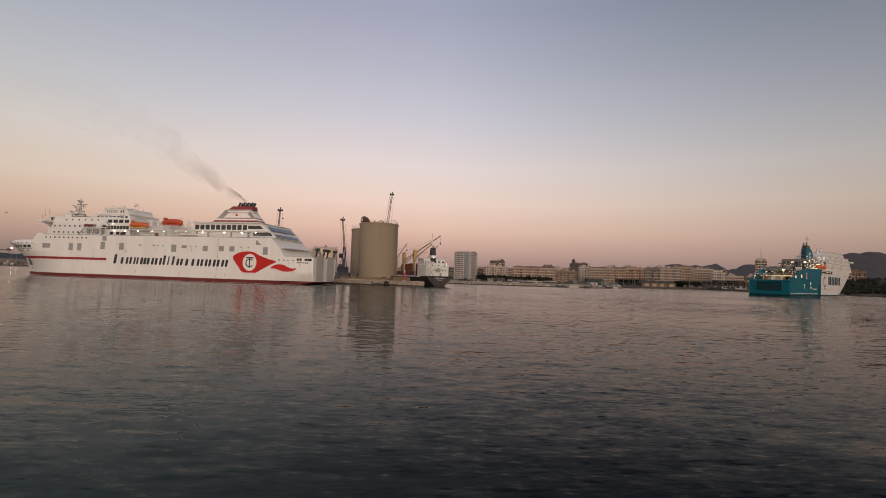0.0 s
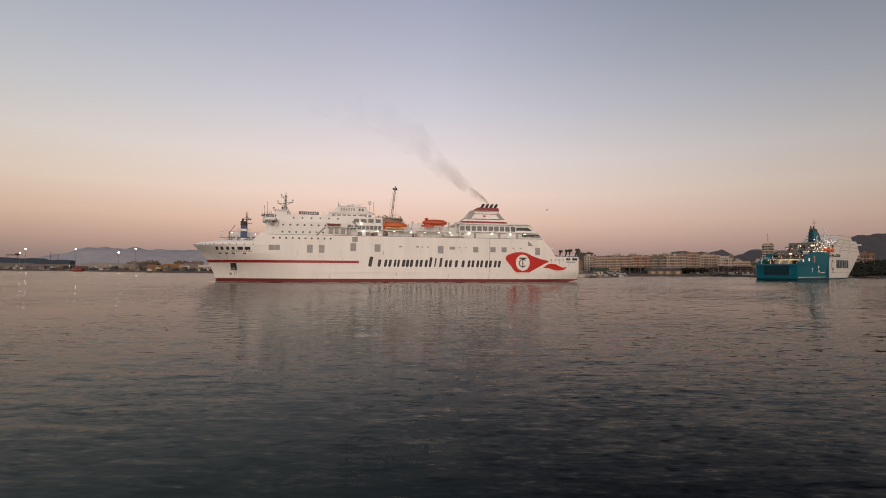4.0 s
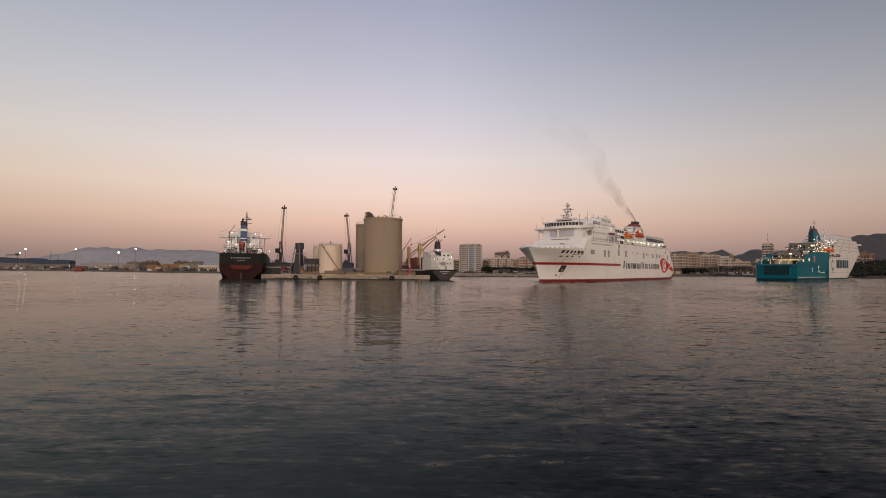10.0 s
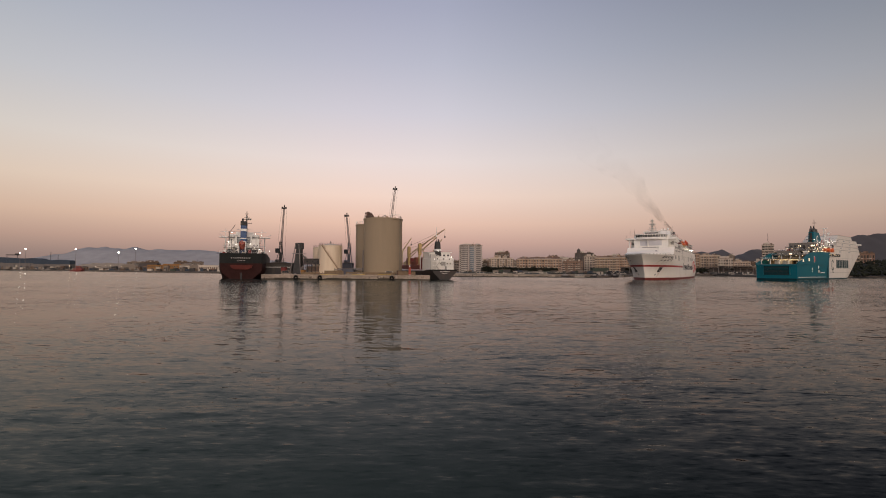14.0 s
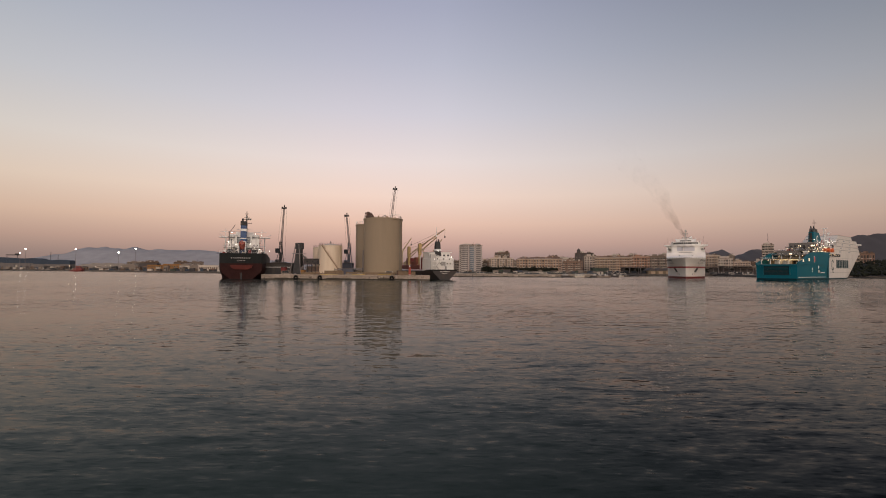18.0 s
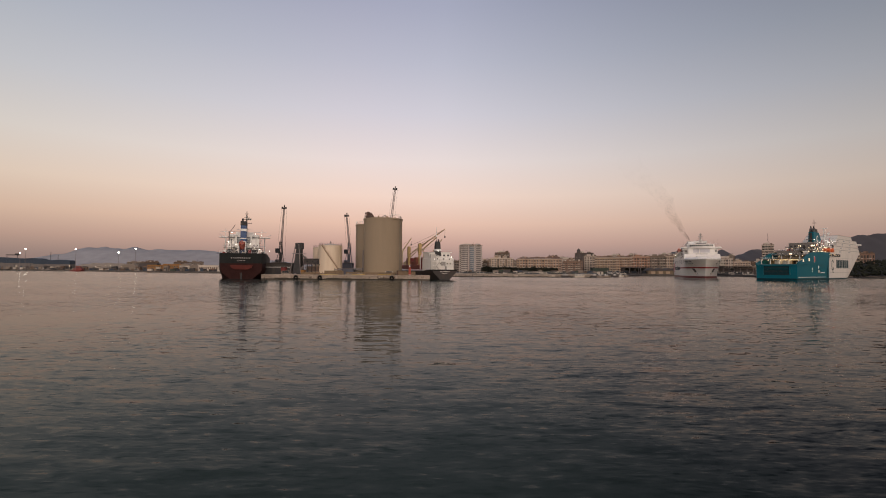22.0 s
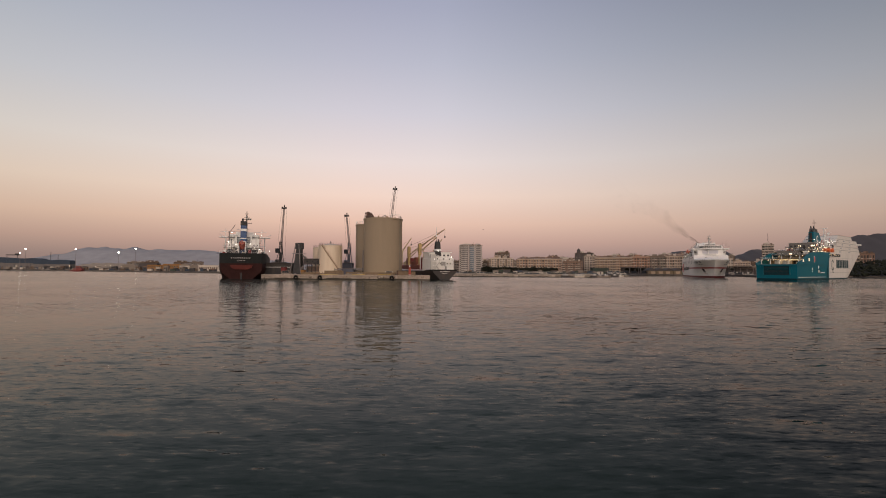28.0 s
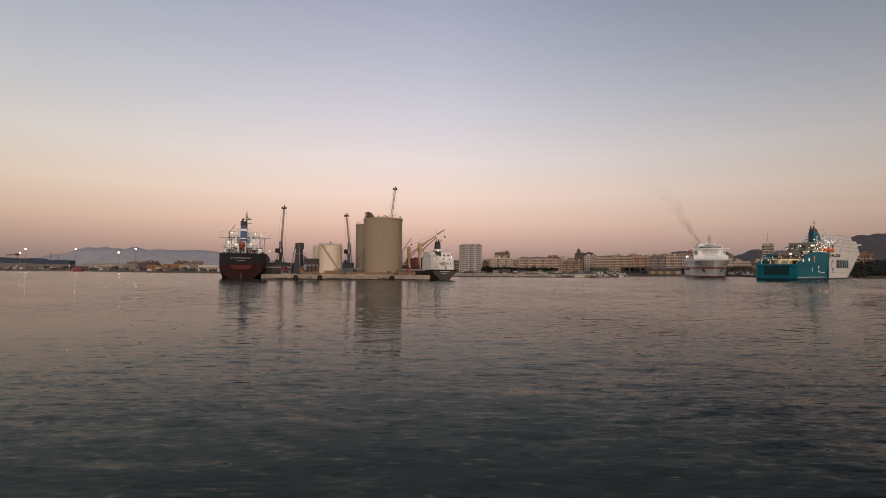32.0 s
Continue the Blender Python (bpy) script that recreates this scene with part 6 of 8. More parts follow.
    part("bow_gallery", box(B(), 57.5, 0, 18.0, 6, 20, 0.4), HOUSE, ship)
    return ship


bulk_carrier()
coaster()
teal_ferry()
# warm lamps under the ferry's open stern deck
for x, y in ((-57.5, 0.0), (-45.0, 0.0)):
    lamp = new("deck_light", bpy.data.lights.new("deck_light", "AREA"))
    lamp.data.shape, lamp.data.size, lamp.data.size_y = "RECTANGLE", 5.0, 17.0
    lamp.data.energy, lamp.data.color = 480, (1.0, 0.72, 0.42)
    lamp.matrix_world = pose(259.0, 337.0, 0, 0, 0, 37.0) @ pose(x, y, 12.3)


# ---- the city front and the port beyond ----
RENDERS = {"pale": (0.46, 0.4, 0.335), "brown": (0.139, 0.092, 0.064), "cream": (0.50, 0.385, 0.29), "ochre": (0.45, 0.295, 0.195), "white": (0.60, 0.52, 0.44), "tower": (0.49, 0.43, 0.39), "rose": (0.286, 0.176, 0.125),
           "dark": (0.085, 0.072, 0.068), "yellow": (0.48, 0.345, 0.235), "salmon": (0.425, 0.235, 0.151), "grey": (0.25, 0.202, 0.163), "slate": (0.045, 0.062, 0.09), "wharf": (0.175, 0.155, 0.143), "hangar": (0.31, 0.27, 0.24), "amber": (0.308, 0.15, 0.045), "shedyellow": (0.205, 0.15, 0.09), "green": (0.05, 0.065, 0.05)}
WALL = {k: mat(k + "_render", tuple(v * 0.93 for v in c), 0.85, var=0.12, scale=2.5, bump=0.05, stain=tuple(v * 0.5 for v in c), stain_amount=0.4, streak=True) for k, c in RENDERS.items()}
TILES = mat("brown_roof_tiles", (0.19, 0.11, 0.075), 0.9, var=0.2, scale=0.8, bump=0.2)
PANES = mat("dim_window_panes", (0.07, 0.058, 0.05), 0.3, var=0.3, per_object=1.0)
PIECES = {}


def piece(key, bm, material):
    """A shared mesh for alike pieces."""
    if key not in PIECES:
        ob = part(key, bm(), material)
        me = ob.data
        bpy.data.objects.remove(ob)
        PIECES[key] = me
    return PIECES[key]


def building(x, y, w, d, h, color, storeys, bays, roof, label):
    ob = thing("apartment_building", label, "building", "city buildings", at=pose(x, y, 1.6, 0, 0, -math.degrees(math.atan2(x, y))))
    w *= math.cos(math.atan2(x, y)) ** 0.5
    tall = color == "pale" and storeys > 10
    wall = part("wall", box(B(), 0, d / 2, 0, w, d, h), WALL["tower" if tall else color], ob)
    sh, sw = h / (storeys + 0.35), w / bays
    for k in range(1, storeys + 1):
        part("storey_band", box(B(), 0, -0.04, k * sh - 0.12, w + 0.02, 0.3, 0.22), WALL["tower" if tall else "white" if color in ("pale", "cream", "white", "yellow", "ochre") else color], wall)
    me = piece("window_%d" % round(sh * 10), lambda: box(B(), 0, 0, -0.5, 1, 0.14, 1, 0.0), PANES)
    sill = piece("window_sill", lambda: box(B(), 0, 0, 0, 1, 0.4, 0.16), WALL["white"])
    for k in range(storeys):
        for i in range(bays):
            o = new("window", me)
            o.parent = ob
            ww, wh = sw * (0.8 if storeys > 10 else 0.62 if color == "pale" else 0.44 + 0.2 * ((i * 7 + int(x)) % 3) / 2), sh * (0.62 if k else 0.74)
            o.matrix_basis = Matrix.Translation((-w / 2 + (i + 0.5) * sw, -0.03, k * sh + sh * 0.52)) @ Matrix.Diagonal((ww, 1, wh, 1))
            if k and (i + int(w)) % 3 != 1 and color != "dark" and not tall:
                s = new("balcony", sill)
                s.parent = ob
                s.matrix_basis = Matrix.Translation((-w / 2 + (i + 0.5) * sw, -0.55, k * sh + sh * 0.02)) @ Matrix.Diagonal((sw * 0.85, 2.8, 4.6 if (i + k) % 3 else 2.0, 1))
    part("cornice", box(B(), 0, -0.1, h - 0.5, w + 0.5, 0.9, 0.45), WALL["white" if color in ("cream", "salmon", "ochre", "yellow") else "brown"], wall)
    part("plinth", box(B(), 0, -0.1, 0, w + 0.1, 0.4, 0.9), WALL["dark"], wall)
    for i in range(0, bays + 1, 3):
        part("pilaster", box(B(), -w / 2 + i * sw, -0.12, 0.9, 0.5, 0.5, h - 1.4), WALL["brown" if color in ("rose", "grey", "brown", "dark") else "rose"], wall)
    if roof == "hip":
        part("roof", taper(B(), h, h + min(2.0, d * 0.14), (-w / 2 - 0.4, w / 2 + 0.4, -0.4, d + 0.4), (-w / 2 + 4, w / 2 - 4, d * 0.45, d * 0.55)), TILES, ob, "brown tiled roof")
        for i in range(3):
            part("chimney", box(B(), w * (-0.3 + 0.3 * i), d * 0.35, h + 0.6, 1.1, 1.1, 2.6), WALL[color], ob)
    else:
        part("parapet", box(B(), 0, d / 2, h - 0.05, w + 0.3, d + 0.3, 0.45), WALL[color], ob)
        part("roof_hut", box(B(), -w * 0.15, d * 0.5, h, w * 0.3, d * 0.4, 2.6), WALL["white" if roof == "block" else color], ob)
        part("roof_hut", box(B(), w * 0.28, d * 0.6, h, w * 0.16, d * 0.3, 1.9), WALL["brown"], ob)
        part("roof_aerial", bar(bar(B(), (w * 0.1, d * 0.4, h), (w * 0.1, d * 0.4, h + 4.2), 0.1), (w * 0.1 - 1, d * 0.4, h + 3.6), (w * 0.1 + 1, d * 0.4, h + 3.6), 0.07), DARK, ob)
    rr = random.Random(int(x * 7 + h * 13))
    for k in range(3 + int(w / 6)):
        bw, bh = 1.2 + rr.random() * 2.6, 0.8 + rr.random() * 1.9
        part(rr.choice(("roof_hut", "water_tank", "roof_wall")), box(B(), (rr.random() - 0.5) * (w - 4), 1.2 + rr.random() * d * 0.6, h + 0.2, bw, 1.4, bh), WALL[rr.choice(("white", "pale", color, "grey", "brown"))], ob)
    if roof == "spire":
        part("spire", lattice(B(), (0, d * 0.4, h), (0, d * 0.4, h + 15), 1.1, 0.3, 8, 0.14), LATTICE, ob)
    if roof == "block" and color == "dark":
        part("turret", box(cyl(B(), (-w * 0.3, 3, h + 4), (-w * 0.3, 3, h + 7), 2.6, 0.3), -w * 0.3, 3, h, 5.0, 5.0, 4.0), WALL["dark"], ob)
    if tall:
        glaze = mat("blue_grey_glazing", (0.085, 0.125, 0.165), 0.3, var=0.25, scale=1.0)
        for cx, cw in ((-0.28, 0.3), (0.05, 0.2), (0.34, 0.22)):
            part("glazed_strip", box(B(), w * cx, -0.2, 0.8, w * cw, 0.5, h - 2.0), glaze if cx == 0.05 else WALL["wharf"], ob)
            for k in range(storeys):
                part("balcony_front", box(B(), w * cx, -0.55, 0.7 + k * sh, w * cw * (0.98 if cx != 0.05 else 0.9), 0.5, sh * (0.40 if cx != 0.05 else 0.22)), WALL["tower"], ob)
        for cx in (-0.485, -0.1, 0.165, 0.215, 0.475):
            part("pier", box(B(), w * cx, -0.3, 0, w * 0.035, 0.9, h + 0.4), WALL["tower"], ob)
        part("roof_frame", box(box(B(), -w * 0.2, 1, h, w * 0.5, 0.5, 1.6), w * 0.3, 1, h, w * 0.2, 0.5, 2.4), WALL["tower"], ob)
        for i in range(9):
            part("mullion", box(B(), w * (-0.42 + 0.105 * i), -0.5, 0.8, 0.35, 0.3, h - 2.0), WALL["dark" if i % 3 == 1 else "tower"], ob)
        part("roof_strip", box(B(), w * 0.0, 0.4, h + 0.3, w * 0.9, 0.4, 0.5), WALL["dark"], ob)
    return ob


def warehouse(x, y, w, d, h, color, kind, label):
    ob = thing("port_warehouse", label, "warehouse", "port warehouses", at=pose(x, y, 1.6))
    if kind == "canopy":
        part("roof", box(B(), 0, d / 2, h - 0.6, w, d, 0.6), WALL[color], ob)
        n = max(3, int(w / 6))
        for i in range(n + 1):
            part("post", box(B(), -w / 2 + 0.4 + (w - 0.8) * i / n, 0.4, 0, 0.4, 0.4, h - 0.6), LATTICE, ob)
        part("back_wall", box(B(), 0, d - 0.3, 0, w, 0.3, h - 0.6), WALL["dark"], ob)
        return ob
    low = h * {"arch": 0.5, "gable": 0.7, "flat": 0.92, "hump": 0.9}[kind]
    if color in ("slate", "shedyellow"):
        low = h * 0.55
    part("wall", box(B(), 0, d / 2, 0, w, d, low), WALL["wharf" if color == "slate" else color], ob)
    if kind == "arch":
        pts = [(-w / 2 - 0.2, low)] + [(w / 2 * math.cos(a) * 1.01, low + (h - low) * math.sin(a)) for a in [math.pi * (1 - k / 10) for k in range(11)]] + [(w / 2 + 0.2, low)]
    elif kind == "gable":
        pts = [(-w / 2 - 0.4, low - 0.1), (w / 2 + 0.4, low - 0.1), (w / 2 + 0.4, low + 0.2), (0, h), (-w / 2 - 0.4, low + 0.2)]
    elif kind == "hump":
        pts = [(-w / 2 - 0.3, low), (w / 2 + 0.3, low)] + [(w / 2 + 0.3 - (w + 0.6) * k / 24, h * (0.90 + 0.10 * abs(math.sin(k * math.pi / 12)) ** 0.6)) for k in range(25)]
    else:
        pts = [(-w / 2 - 0.3, low), (w / 2 + 0.3, low), (w / 2 + 0.3, h), (-w / 2 - 0.3, h)]
    part("roof", prism(B(), pts, -0.4, d + 0.4), WALL[color if kind != "gable" else "grey"] if color != "shedyellow" else WALL["dark"], ob)
    n = max(1, int(w / 9))
    rr = random.Random(int(x + w))
    for i in range(n):
        dw, dh = w / n * (0.25 + 0.5 * rr.random()), low * (0.4 + 0.35 * rr.random())
        shade = rr.choice(("dark", "grey", "pale", "brown", "slate"))
        if color == "shedyellow":
            dw, dh, shade = w / n * 0.5, low * 0.8, "yellow"
        part("door", box(B(), -w / 2 + (i + 0.3 + 0.4 * rr.random()) * w / n, -0.05, 0, dw, 0.2, dh), WALL[shade], ob)
        if rr.random() < 0.6 and color != "shedyellow":
            part("lean_to", box(B(), -w / 2 + (i + rr.random()) * w / n, -2.0, 0, w / n * 0.5, 4.0, low * (0.3 + 0.3 * rr.random())), WALL[rr.choice(("pale", "white", "grey", "brown"))], ob)
    if kind == "flat" and color == "white" and x < 0:
        for i in range(11):
            part("window", box(B(), -w / 2 + (i + 0.5) * w / 11, -0.05, low * 0.35, w / 11 * 0.55, 0.2, low * 0.38), WALL["brown"], ob)
    if kind == "arch":
        part("opening", box(B(), w * 0.08, -0.3, 0, w * 0.42, 0.5, low * 0.75), WALL["dark"], ob)
    if color == "amber":
        for i in range(7):
            part("window", box(B(), -w / 2 + (i + 0.5) * w / 7, -0.05, low * 0.62, w / 7 * 0.5, 0.2, low * 0.2), WALL["dark"], ob)
    if color == "slate":
        for i in range(int(w / 5)):
            part("roof_rib", box(B(), -w / 2 + i * 5 + 1, -0.5, low, 0.5, 0.3, (h - low) * 0.7), WALL["slate"], ob)
    for i in range(2, n, 3):
        part("pilaster", box(B(), -w / 2 + 0.3 + (w - 0.6) * i / n, -0.08, 0, 0.4, 0.3, low), WALL[color], ob)
    return ob


def tree(x, y, h, r, label, seed, flat=0.7):
    rnd = random.Random(seed)
    ob = thing("tree", label, "tree", "waterfront trees", at=pose(x, y, 1.6))
    bm = cyl(B(), (0, 0, 0), (0.1, 0, h * 0.55), 0.28, 0.16, 7)
    for k in range(5):
        a = k * 1.3 + rnd.random()
        cyl(bm, (0.1, 0, h * 0.4), (math.cos(a) * r * 0.6, math.sin(a) * r * 0.6, h * 0.75), 0.12, 0.05, 5)
    part("trunk", bm, BARK, ob)
    bm = B()
    for k in range(120):
        u, a = rnd.random() ** 0.5, rnd.random() * 2 * math.pi
        q = Vector((math.cos(a) * u * r, math.sin(a) * u * r, h * (0.8 - flat * 0.28) + (rnd.random() - 0.5) * h * 0.95 * flat * (1.1 - 0.6 * u * u)))
        s = r * (0.12 + 0.12 * rnd.random())
        m = Matrix.Translation(q) @ Euler((rnd.random() * 3, rnd.random() * 3, 0)).to_matrix().to_4x4() @ Matrix.Diagonal((s, s * 0.8, s * 0.55, 1))
        for v in bmesh.ops.create_icosphere(bm, subdivisions=1, radius=1, matrix=m)["verts"]:
            v.co += Vector((rnd.random() - 0.5, rnd.random() - 0.5, rnd.random() - 0.5)) * s * 0.9
    part("crown", bm, LEAF, ob)
    return ob



building(37.0, 640, 30.5, 16, 36.2, "pale", 13, 7, "block", "tall pale grey apartment tower with dark balconies")
building(58.5, 650, 8.4, 12, 15.0, "brown", 5, 3, "flat", "narrow brown brick apartment house")
building(74.8, 620, 31.3, 15, 18.6, "cream", 7, 9, "flat", "cream apartment block with white balconies")
building(81.5, 660, 20.2, 14, 27.4, "brown", 9, 5, "block", "brown brick tower house with stepped roof")
building(122.0, 610, 56.0, 16, 18.3, "ochre", 5, 16, "hip", "long ochre building with a tiled roof")
building(146.8, 640, 16.6, 14, 21.4, "brown", 6, 5, "hip", "brown house with a dark tiled roof")
building(164.5, 640, 15.8, 14, 18.5, "white", 6, 5, "flat", "white rendered apartment house")
building(163.4, 605, 24.9, 15, 14.8, "rose", 5, 8, "flat", "rose brick public building")
building(202.9, 690, 25.9, 18, 28.7, "dark", 8, 6, "block", "dark stone building with a corner turret")
building(200.3, 650, 18.3, 14, 23.1, "white", 7, 5, "flat", "white apartment house with balconies")
building(202.9, 602, 24.8, 15, 20.0, "yellow", 6, 8, "hip", "yellow apartment block with white surrounds")
building(225.9, 602, 21.3, 15, 20.4, "ochre", 6, 7, "hip", "ochre apartment block with white surrounds")
building(246.7, 600, 21.8, 15, 21.2, "salmon", 6, 7, "flat", "salmon apartment block with tall windows")
building(272.9, 612, 20.2, 15, 22.4, "grey", 6, 6, "flat", "grey rendered office block")
building(293.1, 604, 27.7, 15, 22.7, "cream", 6, 9, "hip", "cream apartment block with a red tiled roof")
building(332.2, 650, 28.3, 15, 26.9, "ochre", 7, 8, "hip", "ochre apartment block behind the port sheds")
building(354.6, 640, 27.1, 15, 24.8, "cream", 7, 8, "flat", "cream apartment block with roof terraces")
building(356.2, 605, 17.8, 14, 20.2, "white", 5, 6, "block", "white stepped house with roof terrace")
building(414.4, 690, 9.0, 12, 25.9, "grey", 8, 3, "flat", "slim grey apartment tower")
building(397.6, 640, 22.5, 14, 16.4, "cream", 5, 7, "flat", "low cream apartment block")
building(414.9, 640, 19.6, 14, 14.6, "brown", 5, 6, "flat", "low brown apartment block")
building(433.5, 640, 14.6, 14, 39.6, "white", 11, 4, "spire", "white tower building with a thin spire")
building(470.5, 660, 21.7, 14, 26.1, "cream", 6, 6, "flat", "cream block behind the moored ferry")
building(495.4, 560, 14.5, 14, 25.5, "rose", 5, 5, "flat", "brown house on the wooded slope")
building(19.8, 700, 13.2, 12, 15.7, "grey", 6, 4, "flat", "grey house rising behind the waterfront blocks")
building(64.3, 710, 15.0, 12, 17.8, "cream", 6, 4, "flat", "cream house rising behind the waterfront blocks")
building(103.0, 700, 18.1, 12, 17.4, "grey", 6, 4, "flat", "grey house rising behind the waterfront blocks")
building(177.9, 720, 15.2, 12, 22.0, "pale", 6, 4, "flat", "pale house rising behind the waterfront blocks")
building(189.4, 700, 13.2, 12, 19.9, "cream", 6, 4, "flat", "cream house rising behind the waterfront blocks")
building(259.2, 720, 17.0, 12, 26.3, "pale", 6, 4, "flat", "pale house rising behind the waterfront blocks")
building(285.5, 720, 15.3, 12, 26.9, "grey", 6, 4, "flat", "grey house rising behind the waterfront blocks")
building(299.8, 700, 13.2, 12, 23.9, "rose", 6, 4, "flat", "rose house rising behind the waterfront blocks")
building(334.6, 720, 18.6, 12, 28.4, "pale", 6, 4, "flat", "pale house rising behind the waterfront blocks")
building(376.1, 720, 20.4, 12, 29.1, "grey", 6, 4, "flat", "grey house rising behind the waterfront blocks")
building(403.1, 700, 19.0, 12, 23.2, "ochre", 6, 4, "flat", "ochre house rising behind the waterfront blocks")
building(429.9, 700, 9.9, 12, 19.7, "white", 6, 4, "flat", "white house rising behind the waterfront blocks")
building(454.6, 690, 9.8, 12, 19.6, "cream", 6, 4, "flat", "cream house rising behind the waterfront blocks")
building(486.7, 700, 14.8, 12, 31.6, "grey", 6, 4, "flat", "grey house rising behind the waterfront blocks")
building(533.2, 620, 21.8, 12, 27.4, "cream", 6, 4, "flat", "cream house rising behind the waterfront blocks")
warehouse(-868.0, 905, 112.0, 14, 22.6, "slate", "hump", "long blue-grey warehouse with a deep slate roof")
warehouse(-770.0, 880, 70.0, 14, 20.6, "slate", "hump", "blue-grey warehouse with a deep slate roof")
warehouse(-692.0, 850, 64.0, 12, 17.4, "slate", "hump", "blue-grey warehouse with a deep slate roof and lit yard")
warehouse(-588.0, 790, 22.0, 10, 9.8, "hangar", "arch", "pale curved storage hangar")
warehouse(-549.0, 760, 26.5, 10, 11.2, "hangar", "arch", "grey curved storage hangar")
warehouse(-519.2, 745, 27.5, 10, 11.4, "hangar", "arch", "pale curved storage hangar")
warehouse(-487.4, 725, 23.4, 10, 10.6, "hangar", "arch", "pale curved storage hangar with a lit roof")
warehouse(-459.0, 705, 26.1, 10, 9.8, "grey", "gable", "grey gabled port warehouse")
warehouse(-424.0, 690, 26.3, 10, 10.4, "dark", "flat", "dark flat-roofed port warehouse")
warehouse(-359.5, 600, 19.5, 10, 7.6, "amber", "flat", "amber yellow port warehouse with brown doors")
warehouse(-337.0, 598, 22.4, 10, 8.7, "amber", "flat", "amber yellow flat-roofed port warehouse")
warehouse(-317.0, 590, 13.0, 10, 9.6, "white", "gable", "white gabled warehouse on the port quay")
warehouse(-303.0, 587, 12.4, 10, 8.2, "grey", "gable", "grey gabled warehouse on the port quay")
warehouse(-280.0, 575, 24.7, 10, 7.4, "white", "flat", "long white flat-roofed port office")
warehouse(-268.9, 600, 24.0, 12, 9.6, "cream", "gable", "cream warehouse behind the bulk carrier")
# blocks that rise behind the port sheds
for x, y, w, h, c, lab in ((-560.0, 880, 34.0, 14.0, "grey", "distant brown block behind the port sheds"), (-520.0, 860, 22.0, 15.0, "rose", "distant grey block behind the port sheds"), (-478.0, 790, 22.0, 13.5, "brown", "distant long brown block behind the port sheds"),
                           (-424.0, 780, 24.0, 13.5, "brown", "distant brown block behind the port sheds"), (-390.0, 760, 22.0, 13.0, "grey", "distant grey block behind the port sheds")):
    building(x, y, w, 10, h, c, 4, 7, "flat", lab)
# gantry on the slate roof and thin masts beside it
gt = thing("roof_gantry", "dark steel gantry above the slate warehouse roof", "gantry", at=pose(-792.0, 884, 1.6))
part("beam", box(B(), 0, 0, 25.6, 24.0, 1.4, 1.5, 0.1), DARK, gt)
for x in (-10.5, 9.0):
    part("leg", bar(B(), (x, 0, 0), (x, 0, 26.0), 0.7), DARK, gt)
part("trolley", box(B(), 8.0, 0, 26.9, 6.0, 2.0, 2.2, 0.1), DARK, gt)
for x, y, h in ((-735, 900, 33.0), (-705, 880, 27.0)):
    tm = thing("radio_mast", "thin dark radio mast among the port roofs", "mast", at=pose(x, y, 1.6))
    part("pole", cyl(B(), (0, 0, 0), (0, 0, h), 0.55, 0.3, 8), DARK, tm)
    part("aerial", bar(B(), (-1.2, 0, h - 2), (1.2, 0, h - 2), 0.2), DARK, tm)
warehouse(239.8, 550, 9.1, 14, 6.9, "shedyellow", "gable", "yellow gabled port shed with dark doors")
warehouse(249.4, 550, 9.1, 14, 6.9, "shedyellow", "gable", "yellow gabled port shed with dark doors")
warehouse(259.1, 550, 9.1, 14, 7.0, "shedyellow", "gable", "yellow gabled port shed with dark doors")
warehouse(268.9, 550, 9.1, 14, 7.0, "shedyellow", "gable", "yellow gabled port shed with dark doors")
warehouse(226.4, 566, 26.6, 10, 7.5, "dark", "canopy", "dark port canopy over parked lorries")
warehouse(190.4, 580, 19.1, 10, 6.7, "green", "flat", "flat-roofed green port building")
warehouse(327.4, 560, 25.1, 9, 7.7, "dark", "canopy", "dark port canopy beside the ferry berth")
warehouse(350.7, 548, 23.2, 9, 7.5, "brown", "canopy", "brown port canopy beside the ferry berth")
warehouse(368.6, 590, 41.6, 16, 10.2, "grey", "canopy", "long grey port canopy on posts")
warehouse(363.6, 574, 30.3, 8, 5.3, "dark", "canopy", "low dark port canopy on posts")
warehouse(73.4, 362, 24.3, 5, 2.2, "white", "flat", "long low pale quayside building")

# trees along the front, some low and wide, some pines
T0 = [tree(50, 583, 7.4, 4.0, "dense dark green waterfront tree", 1, 0.95), tree(54, 585, 8.0, 4.2, "dense dark green waterfront tree", 2, 0.95), tree(222, 578, 7.6, 6.0, "wide dark umbrella pine by the port sheds", 3, 0.45)]
rt = random.Random(5)
for k in range(9):
    copy_thing(T0[k % 2], pose(57 + k * 3.3, 582 + rt.random() * 6, 1.6 - rt.random() * 0.8, 0, 0, rt.random() * 360))
for k in range(13):
    copy_thing(T0[k % 2], pose(91 + k * 3.8, 583 + rt.random() * 5, 1.6 - rt.random() * 1.2, 0, 0, rt.random() * 360))
for k in range(9):
    copy_thing(T0[2], pose(229 + k * 5.5 + (38 if k > 3 else 0), 577 + rt.random() * 4, 1.6, 0, 0, rt.random() * 360))
for k in range(8):
    copy_thing(T0[k % 2], pose(292 + k * 9, 585 + rt.random() * 8, 1.6, 0, 0, rt.random() * 360))
for k in range(16):
    copy_thing(T0[k % 2], pose(392 + k * 8 + rt.random() * 5, 416 + rt.random() * 8, 1.6, 0, 0, rt.random() * 360))


